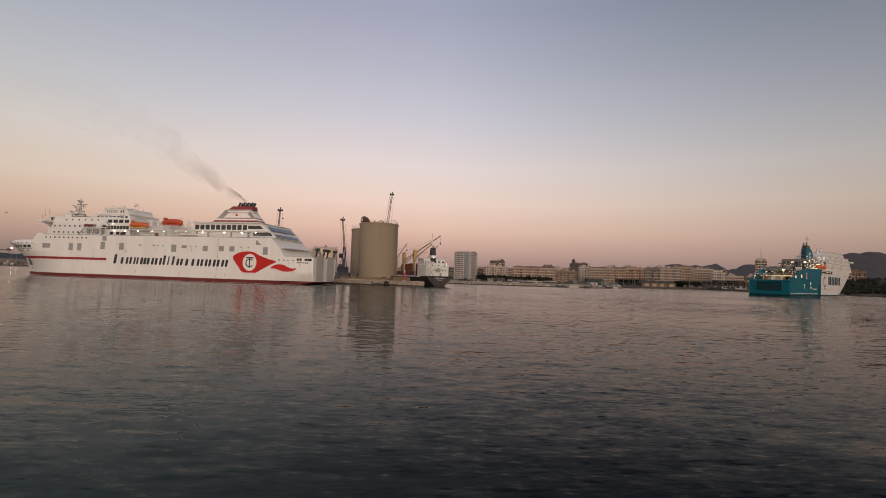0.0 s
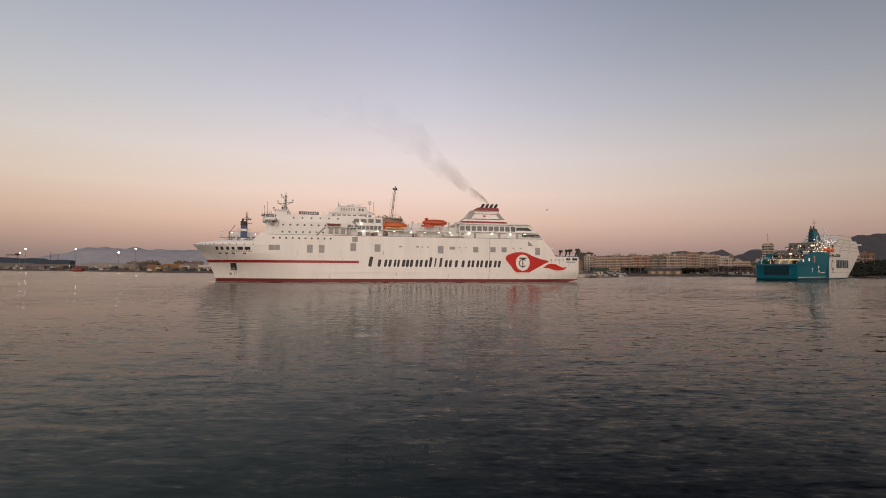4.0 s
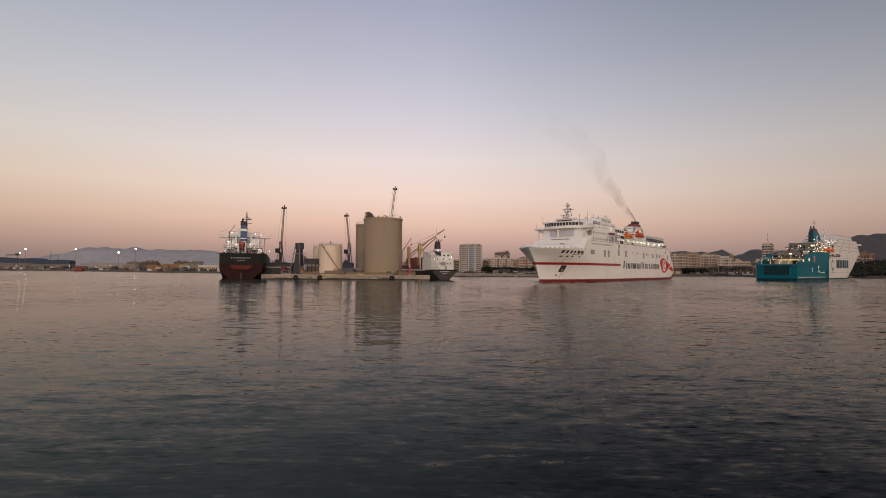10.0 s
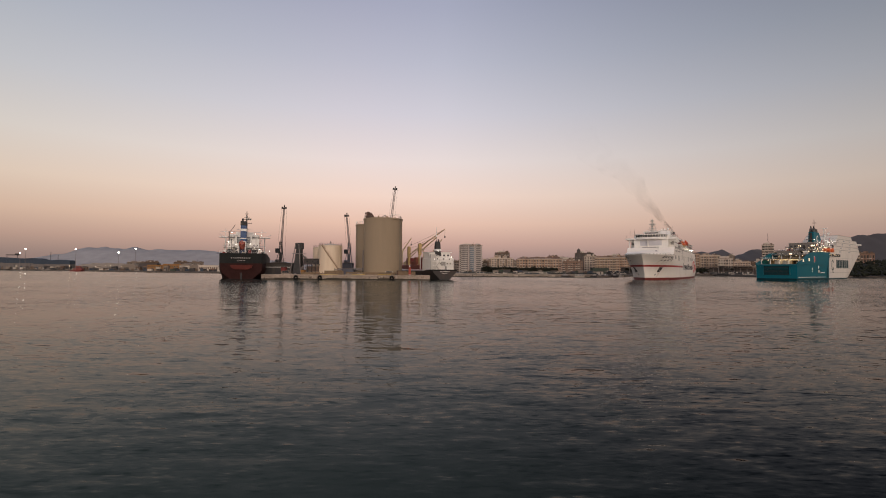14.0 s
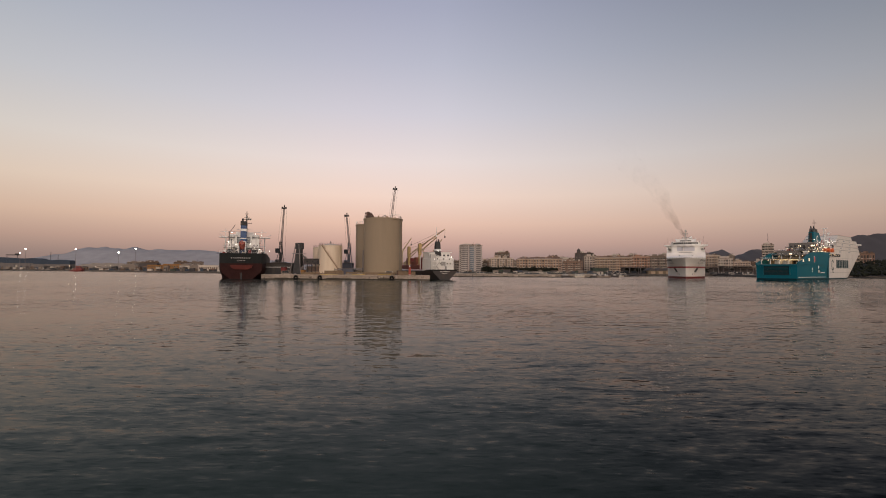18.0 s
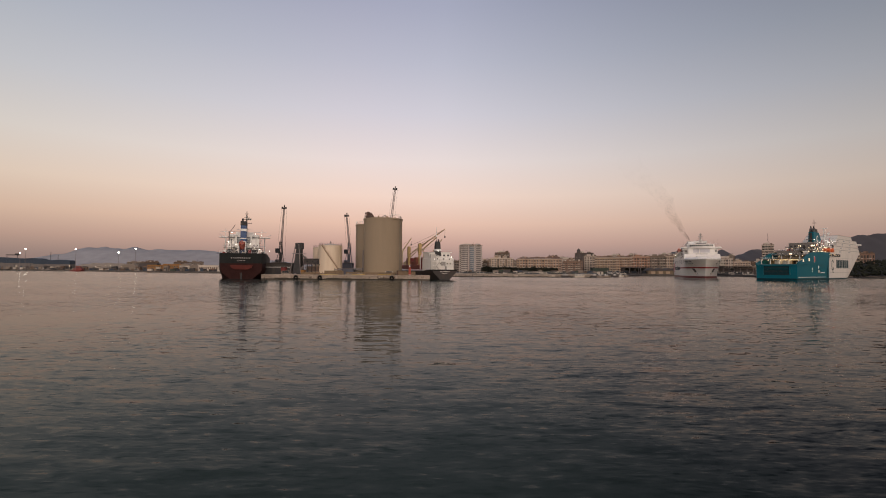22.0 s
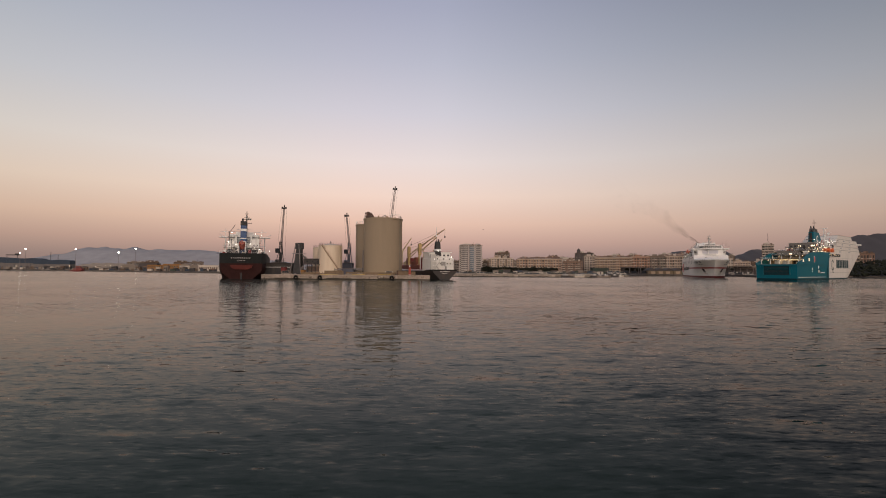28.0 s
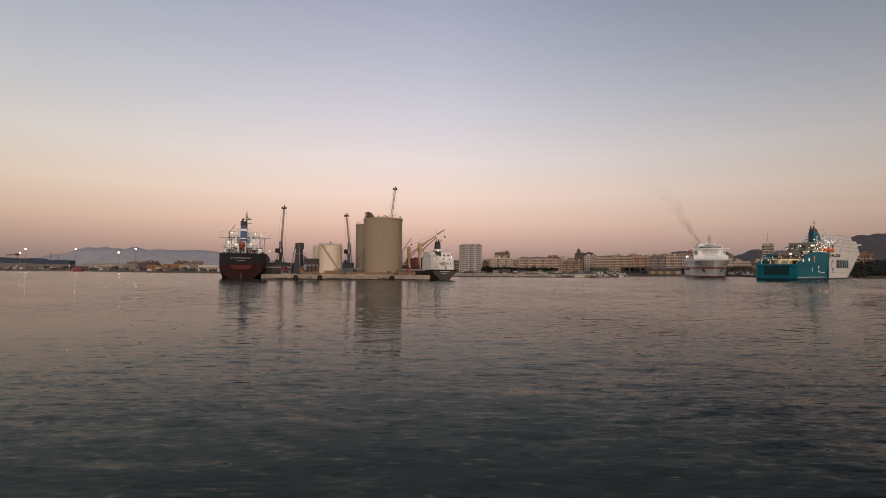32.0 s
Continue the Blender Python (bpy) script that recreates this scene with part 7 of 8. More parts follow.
# port yard: containers, vans, small boats, lamp masts
def container(x, y, z, color, label):
    ob = thing("shipping_container", label, "container", "yard containers", at=pose(x, y, z))
    part("body", box(B(), 0, 0, 0, 6.06, 2.44, 2.55, 0.04), color, ob)
    for k in range(9):
        part("rib", box(B(), -2.7 + k * 0.675, -1.235, 0.15, 0.2, 0.06, 2.25), color, ob)
    for sx in (-3.0, 3.0):
        part("corner_post", box(B(), sx, -1.2, 0, 0.16, 0.16, 2.6), DARK, ob)
    return ob


def van(x, y, color, label, length=4.6, high=1.7):
    ob = thing("parked_van", label, "vehicle", "parked vehicles", at=pose(x, y, 1.6))
    part("body", prism(B(), [(-length / 2, 0.35), (length / 2, 0.35), (length / 2, 0.95), (length * 0.3, 1.05), (length * 0.18, high), (-length * 0.46, high), (-length / 2, 1.0)], -0.9, 0.9), color, ob)
    part("windows", prism(B(), [(length * 0.27, 1.05), (length * 0.16, high - 0.1), (-length * 0.4, high - 0.1), (-length * 0.42, 1.05)], -0.93, 0.93), GLASS, ob)
    for sx in (-0.32, 0.32):
        part("wheel", cyl(B(), (sx * length, -0.95, 0.33), (sx * length, 0.95, 0.33), 0.33, seg=12), DARK, ob)
    return ob


def boat(x, y, length, label, color):
    ob = thing("small_boat", label, "boat", "small boats", at=pose(x, y, 0, 0, 0, 4))
    H = Hull(length, length * 0.3, length * 0.42, length * 0.08, 0, length * 0.15, 1.5)
    part("hull", H.skin(-0.4, 1.3, nz=3, nx=12), color, ob, smooth=True)
    part("cabin", box(B(), -length * 0.05, 0, 1.3, length * 0.35, length * 0.2, 0.9, 0.1), DULL, ob)
    part("cabin_window", box(B(), -length * 0.05, 0, 1.6, length * 0.36, length * 0.205, 0.35), GLASS, ob)
    part("mast", bar(B(), (-length * 0.1, 0, 2.1), (-length * 0.1, 0, 3.4), 0.05), DULL, ob)
    return ob


COLS = [WALL["white"], WALL["brown"], WALL["slate"], DARK, WALL["grey"], WALL["green"], WALL["dark"]]
NAMES = ["white", "brown", "slate blue", "black", "grey", "green", "dark"]
for k in range(16):
    i = rt.randrange(7)
    container(84 + k * 6.4 + rt.random(), 470 + k * 3.5 + rt.random() * 3, 1.6, COLS[i], "%s steel shipping container in the port yard" % NAMES[i])
for k in range(39):
    i = rt.randrange(7)
    van(24 + (k % 13) * 6.8 + rt.random() * 2, 357 + (k // 13) * 20 + rt.random() * 3, COLS[i], "%s car parked along the quay" % NAMES[i])
for k in range(12):
    i = rt.randrange(5)
    van(300 + k * 5.2, 450 + k * 7 + rt.random() * 6, COLS[i], "%s van parked by the port canopy" % NAMES[i], 5.4, 2.3)
for x, y, ln, i in ((99, 347, 8.5, 0), (88, 348.5, 5.0, 4), (131, 366, 6.5, 6), (140, 378, 5.0, 0), (150, 394, 6.0, 4)):
    boat(x, y, ln, "small white motor boat at the quay" if i == 0 else "small grey motor boat at the quay", COLS[i])
for x, y, i in ((190, 545, 0), (200, 548, 0), (167, 540, 4), (212, 556, 6), (222, 557, 3), (233, 556, 6)):
    van(x, y, COLS[i], "%s lorry parked in the port yard" % NAMES[i], 8.0, 3.4)
for k in range(22):
    i = rt.choice((0, 3, 6, 4, 3, 6, 0))
    px = rt.random()
    van(268 + px * 70, 460 + px * 40 + rt.random() * 60, COLS[i], "%s van parked near the ferry berth" % NAMES[i], 4.4 + rt.random() * 3, 1.7 + rt.random() * 1.4)
for k in range(18):
    i = rt.choice((0, 0, 4, 3, 6, 0, 2))
    f = (k + rt.random() * 0.7) / 18
    van(134 + 50 * f, 388 + 88 * f + rt.random() * 9, COLS[i], "%s van parked at the marina edge" % NAMES[i], 3.6 + rt.random() * 2.4, 1.5 + rt.random() * 1.2)
# left port: red tug, vans, containers
tug = boat(-512, 675, 19, "red harbour tug at the left quay", BOOT)
tug["label"] = "small red harbour tug moored along the port quay"
TUGRED = mat("faded_red_tug_paint", (0.20, 0.035, 0.028), 0.55, var=0.2, stain=RUST, stain_amount=0.4)
part("tug_house", box(B(), 0.5, 0, 1.2, 11, 4.6, 3.0, 0.3), TUGRED, tug)
part("wheelhouse", taper(B(), 4.2, 7.2, (-2.6, 4.0, -2.0, 2.0), (-1.8, 3.2, -1.7, 1.7)), TUGRED, tug)
part("wheelhouse_window", box(B(), 0.7, 0, 5.4, 4.6, 3.9, 0.8, 0.05), GLASS, tug)
part("tug_mast", bar(bar(B(), (0, 0, 7.0), (0, 0, 9.6), 0.2), (0, -1, 8.8), (0, 1, 8.8), 0.12), DARK, tug)
part("tug_funnel", cyl(B(), (-4.0, 0, 4.0), (-4.3, 0, 6.8), 0.8, 0.6), DARK, tug)
rl = random.Random(33)
for k in range(44):
    f = rl.random()
    w, h, i = 3 + rl.random() * 7, 1.8 + rl.random() ** 2 * 4.6, rl.choice((0, 1, 3, 4, 4, 6, 6))
    hut = thing("port_hut", "%s hut among the port sheds" % NAMES[i], "hut", "port huts", at=pose(-800 + 560 * f + 10, 893 - 385 * f + 9 + rl.random() * 14, 1.6))
    part("wall", box(B(), 0, 0, 0, w, 3.2, h, 0.05), COLS[i], hut)
    part("roof", prism(B(), [(-w / 2 - 0.3, h), (w / 2 + 0.3, h), (w / 2 + 0.3, h + 0.2), (rl.choice((0, -w / 3, w / 3)), h + 0.5 + rl.random()), (-w / 2 - 0.3, h + 0.2)], -1.9, 1.9), rl.choice((WALL["brown"], WALL["dark"], WALL["hangar"], TILES)), hut)
    part("door", box(B(), w * 0.2, -1.65, 0, min(2.4, w * 0.35), 0.1, h * 0.75), WALL["dark"], hut)
    part("window", box(B(), -w * 0.22, -1.65, h * 0.4, w * 0.25, 0.1, h * 0.3), GLASS, hut)
for k in range(22):
    i = rt.randrange(5)
    f = k / 21
    van(-800 + 560 * f + 9 * rt.random(), 893 - 385 * f + 4, COLS[i], "%s lorry parked on the port quay" % NAMES[i], 3.6 + 4 * rt.random(), 1.5 + 1.6 * rt.random())
for k in range(14):
    i = rt.randrange(7)
    f = 0.25 + k / 20
    container(-800 + 560 * f, 893 - 385 * f + 12, 1.6, COLS[i], "%s steel shipping container on the port quay" % NAMES[i])


def lamp_mast(x, y, h, glow, size=1.0):
    ob = thing("lamp_mast", "tall thin lit floodlight mast in the port", "street lamp", "port lamp masts", at=pose(x, y, 1.6))
    part("pole", cyl(B(), (0, 0, 0), (0, 0, h), 0.28, 0.14, 8), LATTICE, ob)
    bm = B()
    bmesh.ops.create_icosphere(bm, subdivisions=2, radius=size, matrix=Matrix.Translation((0, -0.3, h)))
    part("lamp_head", bm, glow, ob, "lit round lamp head", True)
    part("bracket", box(B(), 0, 0.3, h - 0.6, 0.5, 0.8, 0.3), LATTICE, ob)
    return ob


MAST = mat("mast_lamp_glow", (1.0, 0.92, 0.78), emit=5.0)
for x, y, h in ((-565, 650, 28.6), (-497, 650, 29.0), (-439, 650, 24.2), (-416, 650, 29.6), (-574, 652, 23.2)):
    lamp_mast(x, y, h, MAST, 1.05)
for x, y, h in ((-590, 760, 6.0), (-556, 790, 8.5), (-538, 745, 5.5), (-484, 700, 6.5), (-520, 742, 8.0), (-455, 680, 6), (-380, 640, 6)):
    lamp_mast(x, y, h, LAMP, 0.42)

# quay furniture on the cargo pier
RUBBER = mat("black_tyre_rubber", (0.012, 0.012, 0.012), 0.85, spec=0.15, var=0.3)
for x in (-67.9, -56.8, -23.5):
    ft = thing("tyre_fender", "black rubber tyre fender hanging on the pier face", "fender", "pier fenders", at=pose(x, 222.1, 0.9))
    bm = B()
    for k in range(16):
        a, b2 = k * math.pi / 8, (k + 1) * math.pi / 8
        cyl(bm, (math.cos(a) * 0.75, 0, math.sin(a) * 0.75), (math.cos(b2) * 0.75, 0, math.sin(b2) * 0.75), 0.44, seg=8)
    part("tyre", bm, RUBBER, ft, smooth=True)
    part("chain", bar(B(), (0, 0.2, 0.6), (0, 0.4, 1.2), 0.08), LATTICE, ft)
YEL = mat("yellow_kerb_paint", (0.50, 0.34, 0.06), 0.7, var=0.25, scale=0.6, stain=(0.2, 0.15, 0.08), stain_amount=0.6)
for k, (xa, xb) in enumerate(((-57, -48.8), (-42.2, -36.2), (-30.2, -24.1))):
    tagged(part("yellow_kerb", box(B(), (xa + xb) / 2, 222.9, 2.0, xb - xa, 0.7, 0.55, 0.06), YEL), "worn yellow-painted concrete kerb on the pier edge", "kerb", "pier kerbs")
for x in (-78, -70, -50, -42, -22, -10):
    bl = thing("mooring_bollard", "dark iron mooring bollard on the pier edge", "bollard", "pier bollards", at=pose(x, 223.6, 2.0))
    part("post", cyl(cyl(B(), (0, 0, 0), (0, 0, 0.6), 0.3, 0.25), (0, 0, 0.6), (0, 0, 0.8), 0.45, 0.35), DARK, bl, smooth=True)
buoy = thing("light_beacon", "small red and white pier-head light beacon", "beacon", at=pose(-15.5, 224.5, 2.0))
part("base", cyl(B(), (0, 0, 0), (0, 0, 0.5), 0.8, 0.7), HOUSE, buoy)
part("column", cyl(B(), (0, 0, 0.5), (0, 0, 4.2), 0.6, 0.5), mat("faded_red_beacon_paint", (0.42, 0.075, 0.045), 0.6, var=0.15), buoy)
part("lantern", cyl(B(), (0, 0, 4.2), (0, 0, 4.9), 0.25), HOUSE, buoy)
for x, y, w, h, c, lab in ((-76, 230, 2.2, 3.6, BOOT, "rusty red skip on the pier"), (-66.5, 229, 1.8, 2.4, WALL["amber"], "amber generator on the pier"), (-45.5, 231, 5.5, 3.0, NAVY, "navy loading hopper on the pier"), (-20, 233, 4.5, 2.2, IRON, "rusty brown skip by the silo")):
    sk = tagged(part("cargo_skip", taper(B(), 2.0, 2.0 + h, (x - w / 2 + 0.3, x + w / 2 - 0.3, y - 1, y + 1), (x - w / 2, x + w / 2, y - 1.3, y + 1.3)), c), lab, "skip")
    part("rim", box(B(), x, y, 2.0 + h, w + 0.2, 2.8, 0.2), DARK, sk)
dh = thing("pier_dump_heap", "low heap of ochre sand at the silo foot", "heap", at=pose(-38, 229, 2.0))
bm = B()
for k in range(9):
    bmesh.ops.create_cone(bm, cap_ends=True, segments=14, radius1=2.2 + 0.4 * (k % 3), radius2=0.2, depth=1.0 + 0.2 * (k % 2), matrix=Matrix.Translation((-7 + k * 1.7, (k % 3) - 1, 0.55)))
part("sand", bm, CONCRETE, dh)
LOW = mat("stained_low_wall", (0.20, 0.14, 0.085), 0.9, var=0.3, scale=0.8, stain=(0.08, 0.06, 0.045), stain_amount=0.7)
for xa, xb, y, h in ((-56, -47, 227.5, 2.2), (-46, -39.5, 228.5, 1.6), (-38, -22, 226.6, 1.5), (-21, -13, 227, 2.0), (-67, -60, 228, 1.4)):
    w = tagged(part("low_wall", box(B(), (xa + xb) / 2, y, 2.0, xb - xa, 0.5, h, 0.05), LOW), "low stained ochre wall along the pier", "wall", "pier walls")
    for k in range(int((xb - xa) / 2.2)):
        part("buttress", box(B(), xa + 1 + k * 2.2, y - 0.35, 2.0, 0.35, 0.4, h * 0.9), LOW, w)
pr = thing("pipe_rack", "rusty pipe rack between tank and silos", "pipes", at=pose(-47.5, 233.5, 2.0))
for k in range(4):
    part("pipe", cyl(B(), (-6, k * 0.7, 2.6 + 0.5 * (k % 2)), (9, k * 0.7, 2.6 + 0.5 * (k % 2)), 0.22), LATTICE, pr)
for x in (-5, 0, 5, 8.5):
    part("trestle", bar(bar(B(), (x, -0.3, 0), (x, -0.3, 3.4), 0.2), (x, 2.4, 0), (x, 2.4, 3.4), 0.2), DARK, pr)
part("riser", cyl(cyl(B(), (8.5, 1, 3), (8.5, 1, 12), 0.3), (8.5, 1, 12), (10.5, 2, 13), 0.3), LATTICE, pr)
for x, y, lab in ((-52, 229.5, "white van parked on the cargo pier"), (-74, 228.5, "grey pickup parked on the cargo pier"), (-25, 229, "white van parked by the silo")):
    v = van(x, y, COLS[0] if "white" in lab else COLS[4], lab, 5.0, 2.1)
    v.location.z = 2.0


# stones of the city quay wall, with timber fenders and rings
rq = random.Random(17)
for k in range(40):
    part("face_stone", box(B(), 7.4 + k * 2.72, 351.97, -0.4, 2.66, 0.16, 1.7 + 0.5 * rq.random()), FACE if rq.random() < 0.7 else CAP, ground)
    if rq.random() < 0.75:
        part("timber_fender", box(B(), 6.6 + k * 2.72 + rq.random() * 2, 351.8, -0.5, 0.25 + 0.5 * rq.random() ** 2, 0.3, 1.3 + 0.8 * rq.random()), DARK if rq.random() < 0.7 else TIDE, ground)
    part("tide_band", box(B(), 7.4 + k * 2.72, 351.9, -0.5, 2.7, 0.16, 0.75 + 0.35 * rq.random()), TIDE, ground)
# waterfront edge: pale parapet with its posts, and unlit street lamps behind it
PARA = mat("pale_parapet_concrete", (0.31, 0.265, 0.22), 0.9, var=0.2, scale=0.7, stain=(0.2, 0.16, 0.13), stain_amount=0.5, per_object=0.12)
for k in range(18):
    wl2 = tagged(part("quay_parapet", box(B(), 9.5 + k * 5.9, 352.6, 1.6, 5.7, 0.5, 0.75, 0.04), PARA), "low pale concrete parapet on the city quay", "parapet", "quay parapets")
    part("parapet_post", box(B(), 9.5 + k * 5.9 - 2.7, 352.55, 1.6, 0.4, 0.6, 1.0, 0.03), PARA, wl2)


def street_lamp(x, y, h):
    ob = thing("street_lamp", "tall thin unlit street lamp on the waterfront", "street lamp", "waterfront lamps", at=pose(x, y, 1.6))
    part("pole", cyl(B(), (0, 0, 0), (0, 0, h), 0.22, 0.12, 8), LATTICE, ob)
    part("arm", bar(B(), (0, 0, h), (1.6, 0, h + 0.3), 0.14), LATTICE, ob)
    part("lantern", box(B(), 1.8, 0, h + 0.1, 1.0, 0.5, 0.25, 0.05), DULL, ob)
    return ob


for x in (24, 46, 70, 89, 112, 139, 163):
    street_lamp(x, 566, 13.5)
for x in (196, 226, 258, 292, 318):
    street_lamp(x, 555, 11.5)
for k in range(6):
    boat(88 + k * 6.1 + rt.random() * 4, 346.5 + rt.random() * 3, 5.0 + rt.random() * 2.5, "small %s motor boat moored along the city quay" % ("grey" if k % 3 else "dark"), COLS[4] if k % 3 else COLS[6])
for k in range(30):
    i = rt.choice((0, 3, 6, 4, 0, 2, 1))
    van(16 + k * 3.3 + rt.random(), 355.2 + rt.random() * 1.2, COLS[i], "%s car parked by the quay parapet" % NAMES[i], 3.6 + rt.random(), 1.5 + rt.random() * 0.5)


def hedge(x, y, length, h, seed):
    rh = random.Random(seed)
    ob = thing("hedge", "dark clipped hedge beside the port road", "hedge", "port hedges", at=pose(x, y, 1.6))
    bm = B()
    for k in range(int(length * 7)):
        q = 0.35 + rh.random() * 0.35
        m = Matrix.Translation(((rh.random() - 0.5) * length, (rh.random() - 0.5) * 1.4, rh.random() * (h - 0.3) + 0.15)) @ Euler((rh.random() * 3, rh.random() * 3, 0)).to_matrix().to_4x4() @ Matrix.Diagonal((q, q * 0.8, q * 0.6, 1))
        bmesh.ops.create_icosphere(bm, subdivisions=1, radius=1, matrix=m)
    part("foliage", bm, LEAF, ob)
    return ob


for k, (x, ln, h) in enumerate(((24, 12, 2.2), (46, 9, 1.8), (58, 14, 2.4), (84, 10, 2.0), (100, 11, 2.6))):
    hedge(x, 408 + 4 * k, ln, h, 40 + k)
# banners, kiosks and low huts along the yard
for k in range(22):
    x = 20 + k * 5.4 + rt.random() * 3
    h = 1.6 + rt.random() * 2.2
    hut = thing("yard_hut", "small %s hut in the port yard" % NAMES[k % 7], "hut", "yard huts", at=pose(x, 395 + rt.random() * 60, 1.6))
    part("wall", box(B(), 0, 0, 0, 2.0 + rt.random() * 5, 2.4, h, 0.04), COLS[k % 7], hut)
    part("roof", box(B(), 0, 0, h, 5.4, 2.8, 0.18), WALL["brown"] if k % 2 else WALL["grey"], hut)
    part("door", box(B(), 0.3, -1.22, 0, 0.9, 0.08, min(2.0, h - 0.2)), WALL["dark"], hut)



# ---- smoke and gulls ----
def smoke_material(name, thickness):
    m = bpy.data.materials.new(name)
    m.use_nodes = True
    n, l = m.node_tree.nodes, m.node_tree.links
    b = n["Principled BSDF"]
    b.inputs["Base Color"].default_value, b.inputs["Roughness"].default_value = (0.10, 0.075, 0.065, 1), 1.0
    b.inputs["Specular IOR Level"].default_value = 0.0
    c, t = n.new("ShaderNodeTexCoord"), n.new("ShaderNodeTexNoise")
    l.new(c.outputs["Object"], t.inputs["Vector"])
    t.inputs["Scale"].default_value, t.inputs["Detail"].default_value = 0.14, 2
    r = n.new("ShaderNodeMapRange")
    l.new(t.outputs[0], r.inputs[0])
    r.inputs["From Min"].default_value, r.inputs["From Max"].default_value, r.inputs["To Max"].default_value = 0.30, 0.62, thickness * 9.0
    z = n.new("ShaderNodeSeparateXYZ")
    l.new(c.outputs["Object"], z.inputs[0])
    left = n.new("ShaderNodeMapRange")
    l.new(z.outputs["Z"], left.inputs[0])
    left.inputs["From Min"].default_value, left.inputs["From Max"].default_value = 0.0, 122.0
    left.inputs["To Min"].default_value, left.inputs["To Max"].default_value = 1.0, 0.0
    dense = n.new("ShaderNodeMath")
    dense.operation = "POWER"
    l.new(left.outputs[0], dense.inputs[0])
    dense.inputs[1].default_value = 8.0
    thin = n.new("ShaderNodeMath")
    thin.operation = "MULTIPLY"
    l.new(left.outputs[0], thin.inputs[0])
    thin.inputs[1].default_value = 0.2
    fade = n.new("ShaderNodeMath")
    fade.operation = "ADD"
    l.new(dense.outputs[0], fade.inputs[0])
    l.new(thin.outputs[0], fade.inputs[1])
    mul = n.new("ShaderNodeMath")
    mul.operation = "MULTIPLY"
    l.new(r.outputs[0], mul.inputs[0])
    l.new(fade.outputs[0], mul.inputs[1])
    l.new(mul.outputs[0], b.inputs["Alpha"])
    return m


def smoke_plume():
    """Three tubes of thin smoke, one in another, that widen and thin out with height."""
    ob = thing("smoke_plume", "thin brown exhaust smoke drifting from the ferry funnel", "smoke", kind="stuff")
    for k, (wide, top) in enumerate(((0.45, 40), (0.75, 76), (1.0, 116))):
        bm = B()
        rings = []
        n = 90
        for i in range(n + 1):
            h = top * i / n
            bend = 4.0 * (1 - math.exp(-h / 7.0)) - 2.0 * math.sin(h / 10.0) + 0.7 * math.sin(h / 3.1 + k)
            r = wide * (0.5 + 0.14 * min(h, 40) + 0.08 * max(h - 40, 0)) * (1 if i < n - 6 else (n - i) / 6 + 0.03)
            ring = []
            for a in range(18):
                d = Vector((math.cos(a * math.pi / 9), math.sin(a * math.pi / 9), 0))
                q = 1 + 0.38 * noise.fractal(Vector((d.x * 0.9, d.y * 0.9 + 5 * k, h * 0.16)), 1.0, 2.0, 2)
                ring.append(bm.verts.new(Vector((bend, 0, h)) + d * max(r * q, 0.05)))
            rings.append(ring)
        for p, q in zip(rings, rings[1:]):
            for a in range(18):
                bm.faces.new((p[a], p[(a + 1) % 18], q[(a + 1) % 18], q[a]))
        part("smoke_puff", bm, smoke_material("thin_smoke_%d" % k, (0.017, 0.015, 0.013)[k]), ob, smooth=True)["kind"] = "stuff"
    return ob


SMOKE = smoke_plume()


def gull(label):
    ob = thing("gull", label, "bird", "gulls in flight")
    feather = mat("dark_gull_feathers", (0.10, 0.095, 0.09), 0.8, var=0.2)
    bm = B()
    bmesh.ops.create_uvsphere(bm, u_segments=10, v_segments=6, radius=1, matrix=Matrix.Diagonal((0.36, 0.11, 0.11, 1)))
    part("body", bm, feather, ob, smooth=True)
    part("tail", prism(B(), [(-0.3, -0.05), (-0.55, -0.12), (-0.55, 0.12), (-0.3, 0.05)], -0.01, 0.02, "z"), feather, ob)
    for s in (1, -1):
        bm = B()
        a = [bm.verts.new(p) for p in ((0.14, s * 0.08, 0.05), (0.10, s * 0.42, 0.22), (-0.12, s * 0.85, 0.10), (-0.16, s * 0.42, 0.20), (-0.14, s * 0.08, 0.05))]
        d = [bm.verts.new(v.co + Vector((0, 0, -0.03))) for v in a]
        bm.faces.new(a)
        bm.faces.new(d[::-1])
        for i in range(5):
            bm.faces.new((a[i], a[(i + 1) % 5], d[(i + 1) % 5], d[i]))
        part("wing", bm, feather, ob)
    return ob


GULL_A = gull("dark gull gliding low over the harbour")
GULL_B = gull("dark gull crossing high over the water")
GULL_C = gull("dark gull passing over the far quay")
GULL_D = gull("dark gull flying in from the cargo pier")


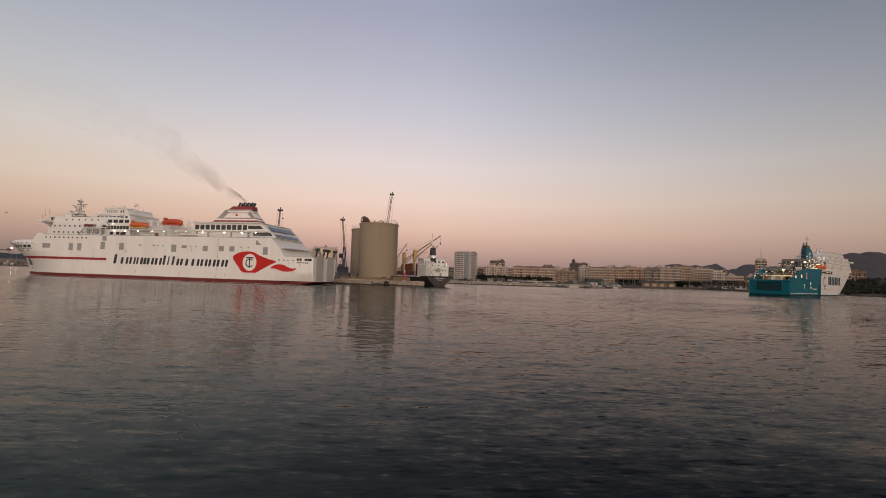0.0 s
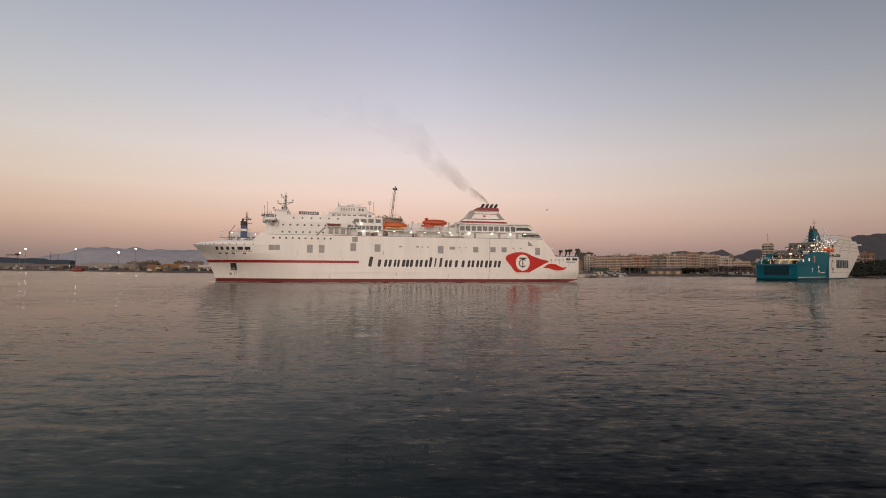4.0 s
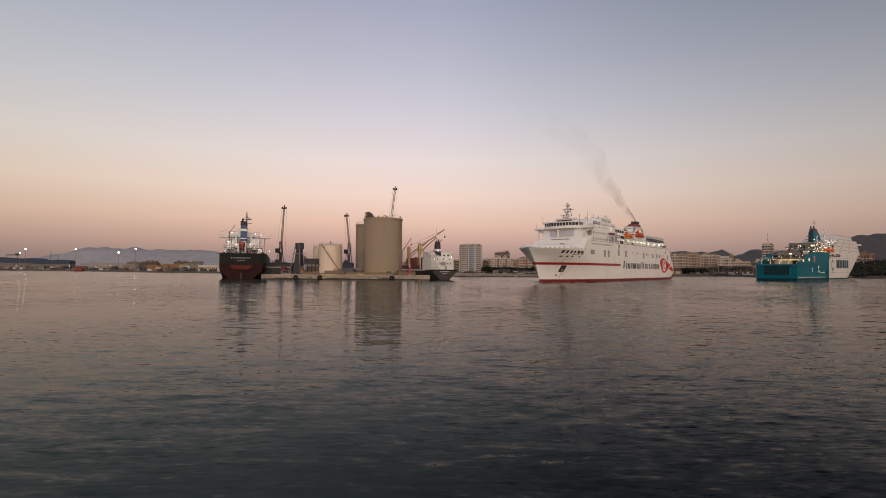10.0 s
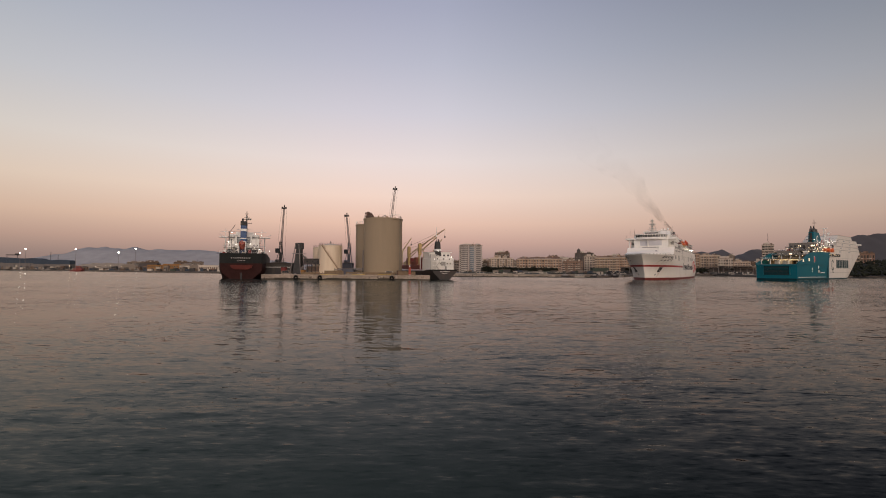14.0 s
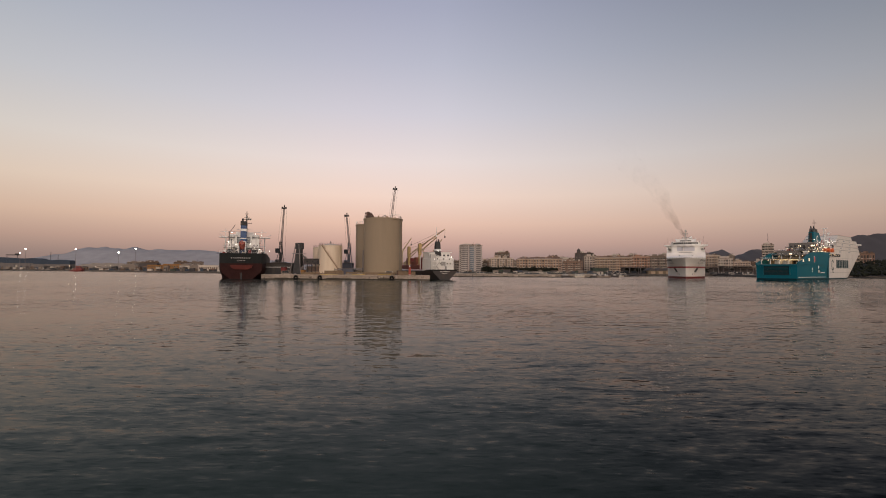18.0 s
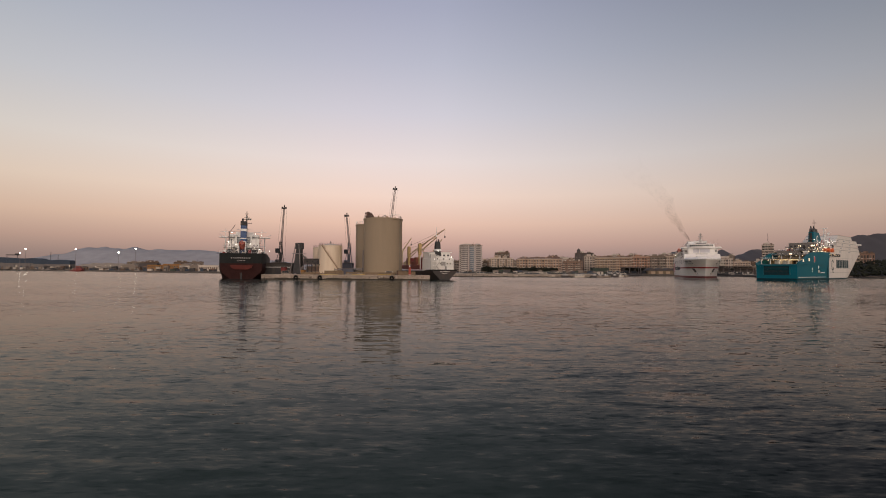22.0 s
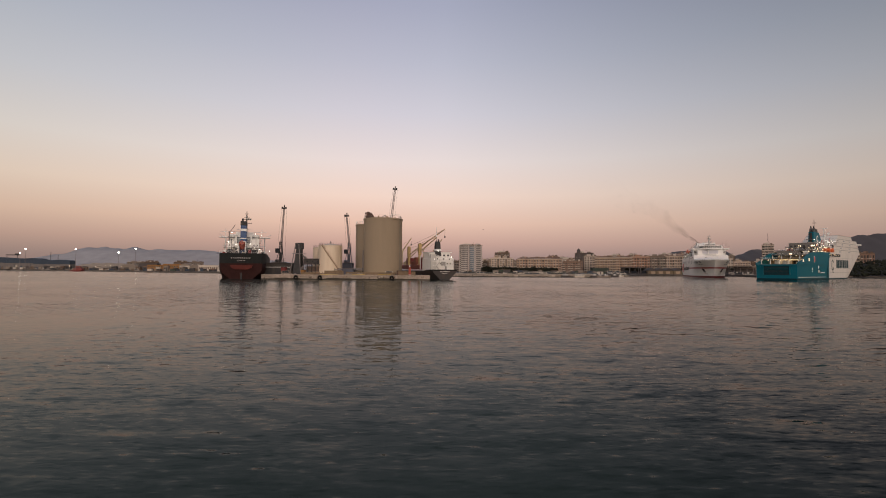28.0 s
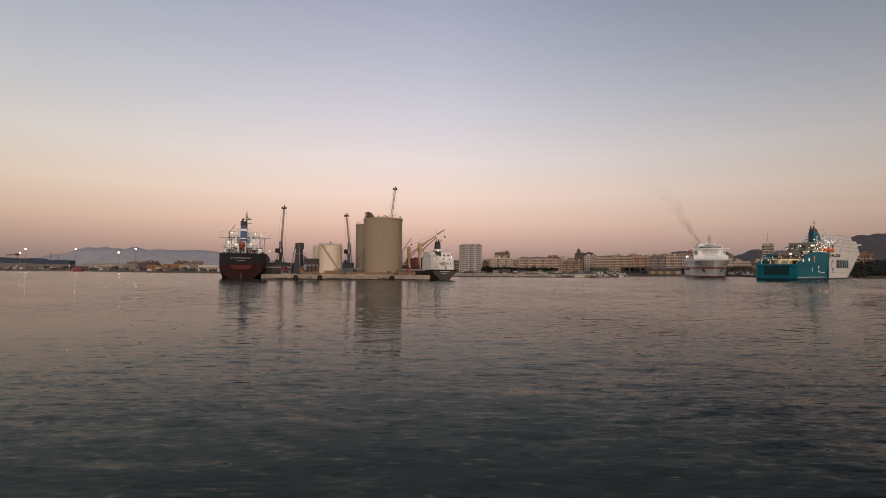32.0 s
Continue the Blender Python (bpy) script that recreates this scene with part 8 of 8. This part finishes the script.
# ---- movement ----
FERRY_ROWS = [(0.0, -118.5, 205.5, 168.3), (0.5, -103.6, 199.4, 169.5), (1.0, -91.2, 197.2, 171.0), (1.5, -78.1, 193.8, 172.6), (2.0, -65.0, 190.8, 173.8), (2.5, -53.2, 190.6, 176.4),
              (3.0, -41.7, 191.6, 179.8), (3.5, -30.6, 192.8, 184.6), (4.5, -9.7, 195.2, 197.4), (5.5, 9.5, 199.4, 204.0), (6.0, 18.5, 200.8, 208.2), (6.5, 26.7, 202.7, 211.9), (7.0, 34.7, 205.7, 215.2),
              (7.5, 42.8, 209.8, 218.3), (8.0, 50.5, 214.9, 221.0), (8.5, 58.5, 220.4, 223.4), (9.0, 66.2, 226.5, 225.5), (9.5, 74.0, 233.0, 227.4), (10.0, 81.8, 239.5, 228.9), (10.5, 90.2, 247.8, 230.5),
              (11.0, 98.2, 256.0, 231.8), (11.5, 105.5, 263.6, 232.9), (12.0, 112.6, 271.1, 233.9), (12.5, 119.7, 279.3, 234.9), (13.0, 126.6, 287.5, 235.8), (14.0, 141.7, 307.5, 237.2), (15.5, 164.0, 341.0, 239.8),
              (17.0, 185.0, 370.5, 242.0), (18.0, 191.5, 378.0, 242.8), (20.0, 201.5, 390.5, 245.8), (22.0, 213.5, 407.5, 248.0), (24.0, 223.2, 420.0, 248.8), (28.0, 232.3, 429.0, 247.8), (32.0, 234.6, 431.5, 246.9)]


PLUME_LEAN = [(0.0, 62), (3.0, 58), (6.0, 52), (9.0, 36), (11.0, 44), (13.0, 50), (15.5, 38), (17.0, 40), (19.0, 34), (22.0, 38), (25.0, 44), (28.0, 60), (32.0, 40)]


def motions():
    walk(FERRY, [(t, pose(x, y, 0, 0, 0, a)) for t, x, y, a in FERRY_ROWS])
    rows = []
    for t, x, y, a in FERRY_ROWS:
        tip = pose(x, y, 0, 0, 0, a) @ Vector((-39.6, 0, 32.0))
        lean = float(np.interp(t, [r[0] for r in PLUME_LEAN], [r[1] for r in PLUME_LEAN]))
        rows.append((t, pose(*tip, 0, -lean, 0)))
    walk(SMOKE, rows)
    # the ripples drift slowly
    walk(water, [(0.0, pose(0, 0, 0)), (16.0, pose(5, -9, 0)), (32.0, pose(10, -18, 0))])
    walk(GULL_A, [(0.0, pose(-49.0, 150, 21.4)), (1.0, pose(-28.5, 150, 21.2)), (2.0, pose(-8.0, 150, 21.2)), (4.0, pose(33.0, 152, 24.0)), (8.0, pose(125.0, 160, 34.0)), (16.0, pose(330.0, 190, 60.0)), (32.0, pose(720.0, 240, 110.0))])
    walk(GULL_B, [(0.0, pose(-175, 195, 25)), (1.2, pose(-25, 75, 25)), (1.4, pose(4, 55, 25)), (1.5, pose(16.6, 44, 25)), (1.8, pose(56, 8, 25)), (4.0, pose(300, -250, 40)), (32.0, pose(600, -700, 60))])
    walk(GULL_C, [(0.0, pose(-210, 730, 25)), (2.8, pose(13.8, 113, 25)), (2.9, pose(22.3, 91, 25)), (3.0, pose(28.3, 70, 25)), (3.1, pose(37, 55, 25)), (3.4, pose(62, 0, 25)), (6.0, pose(250, -350, 40)), (32.0, pose(500, -800, 60))])
    walk(GULL_D, [(0.0, pose(150, 900, 70)), (20.0, pose(60, 500, 40)), (28.5, pose(12, 185, 25)), (28.8, pose(-8, 114, 25)), (28.9, pose(-16.8, 87, 25)), (29.0, pose(-22, 63, 25)), (29.1, pose(-27, 45, 25)), (29.5, pose(-48, -40, 25)), (32.0, pose(-150, -450, 40))])


motions()
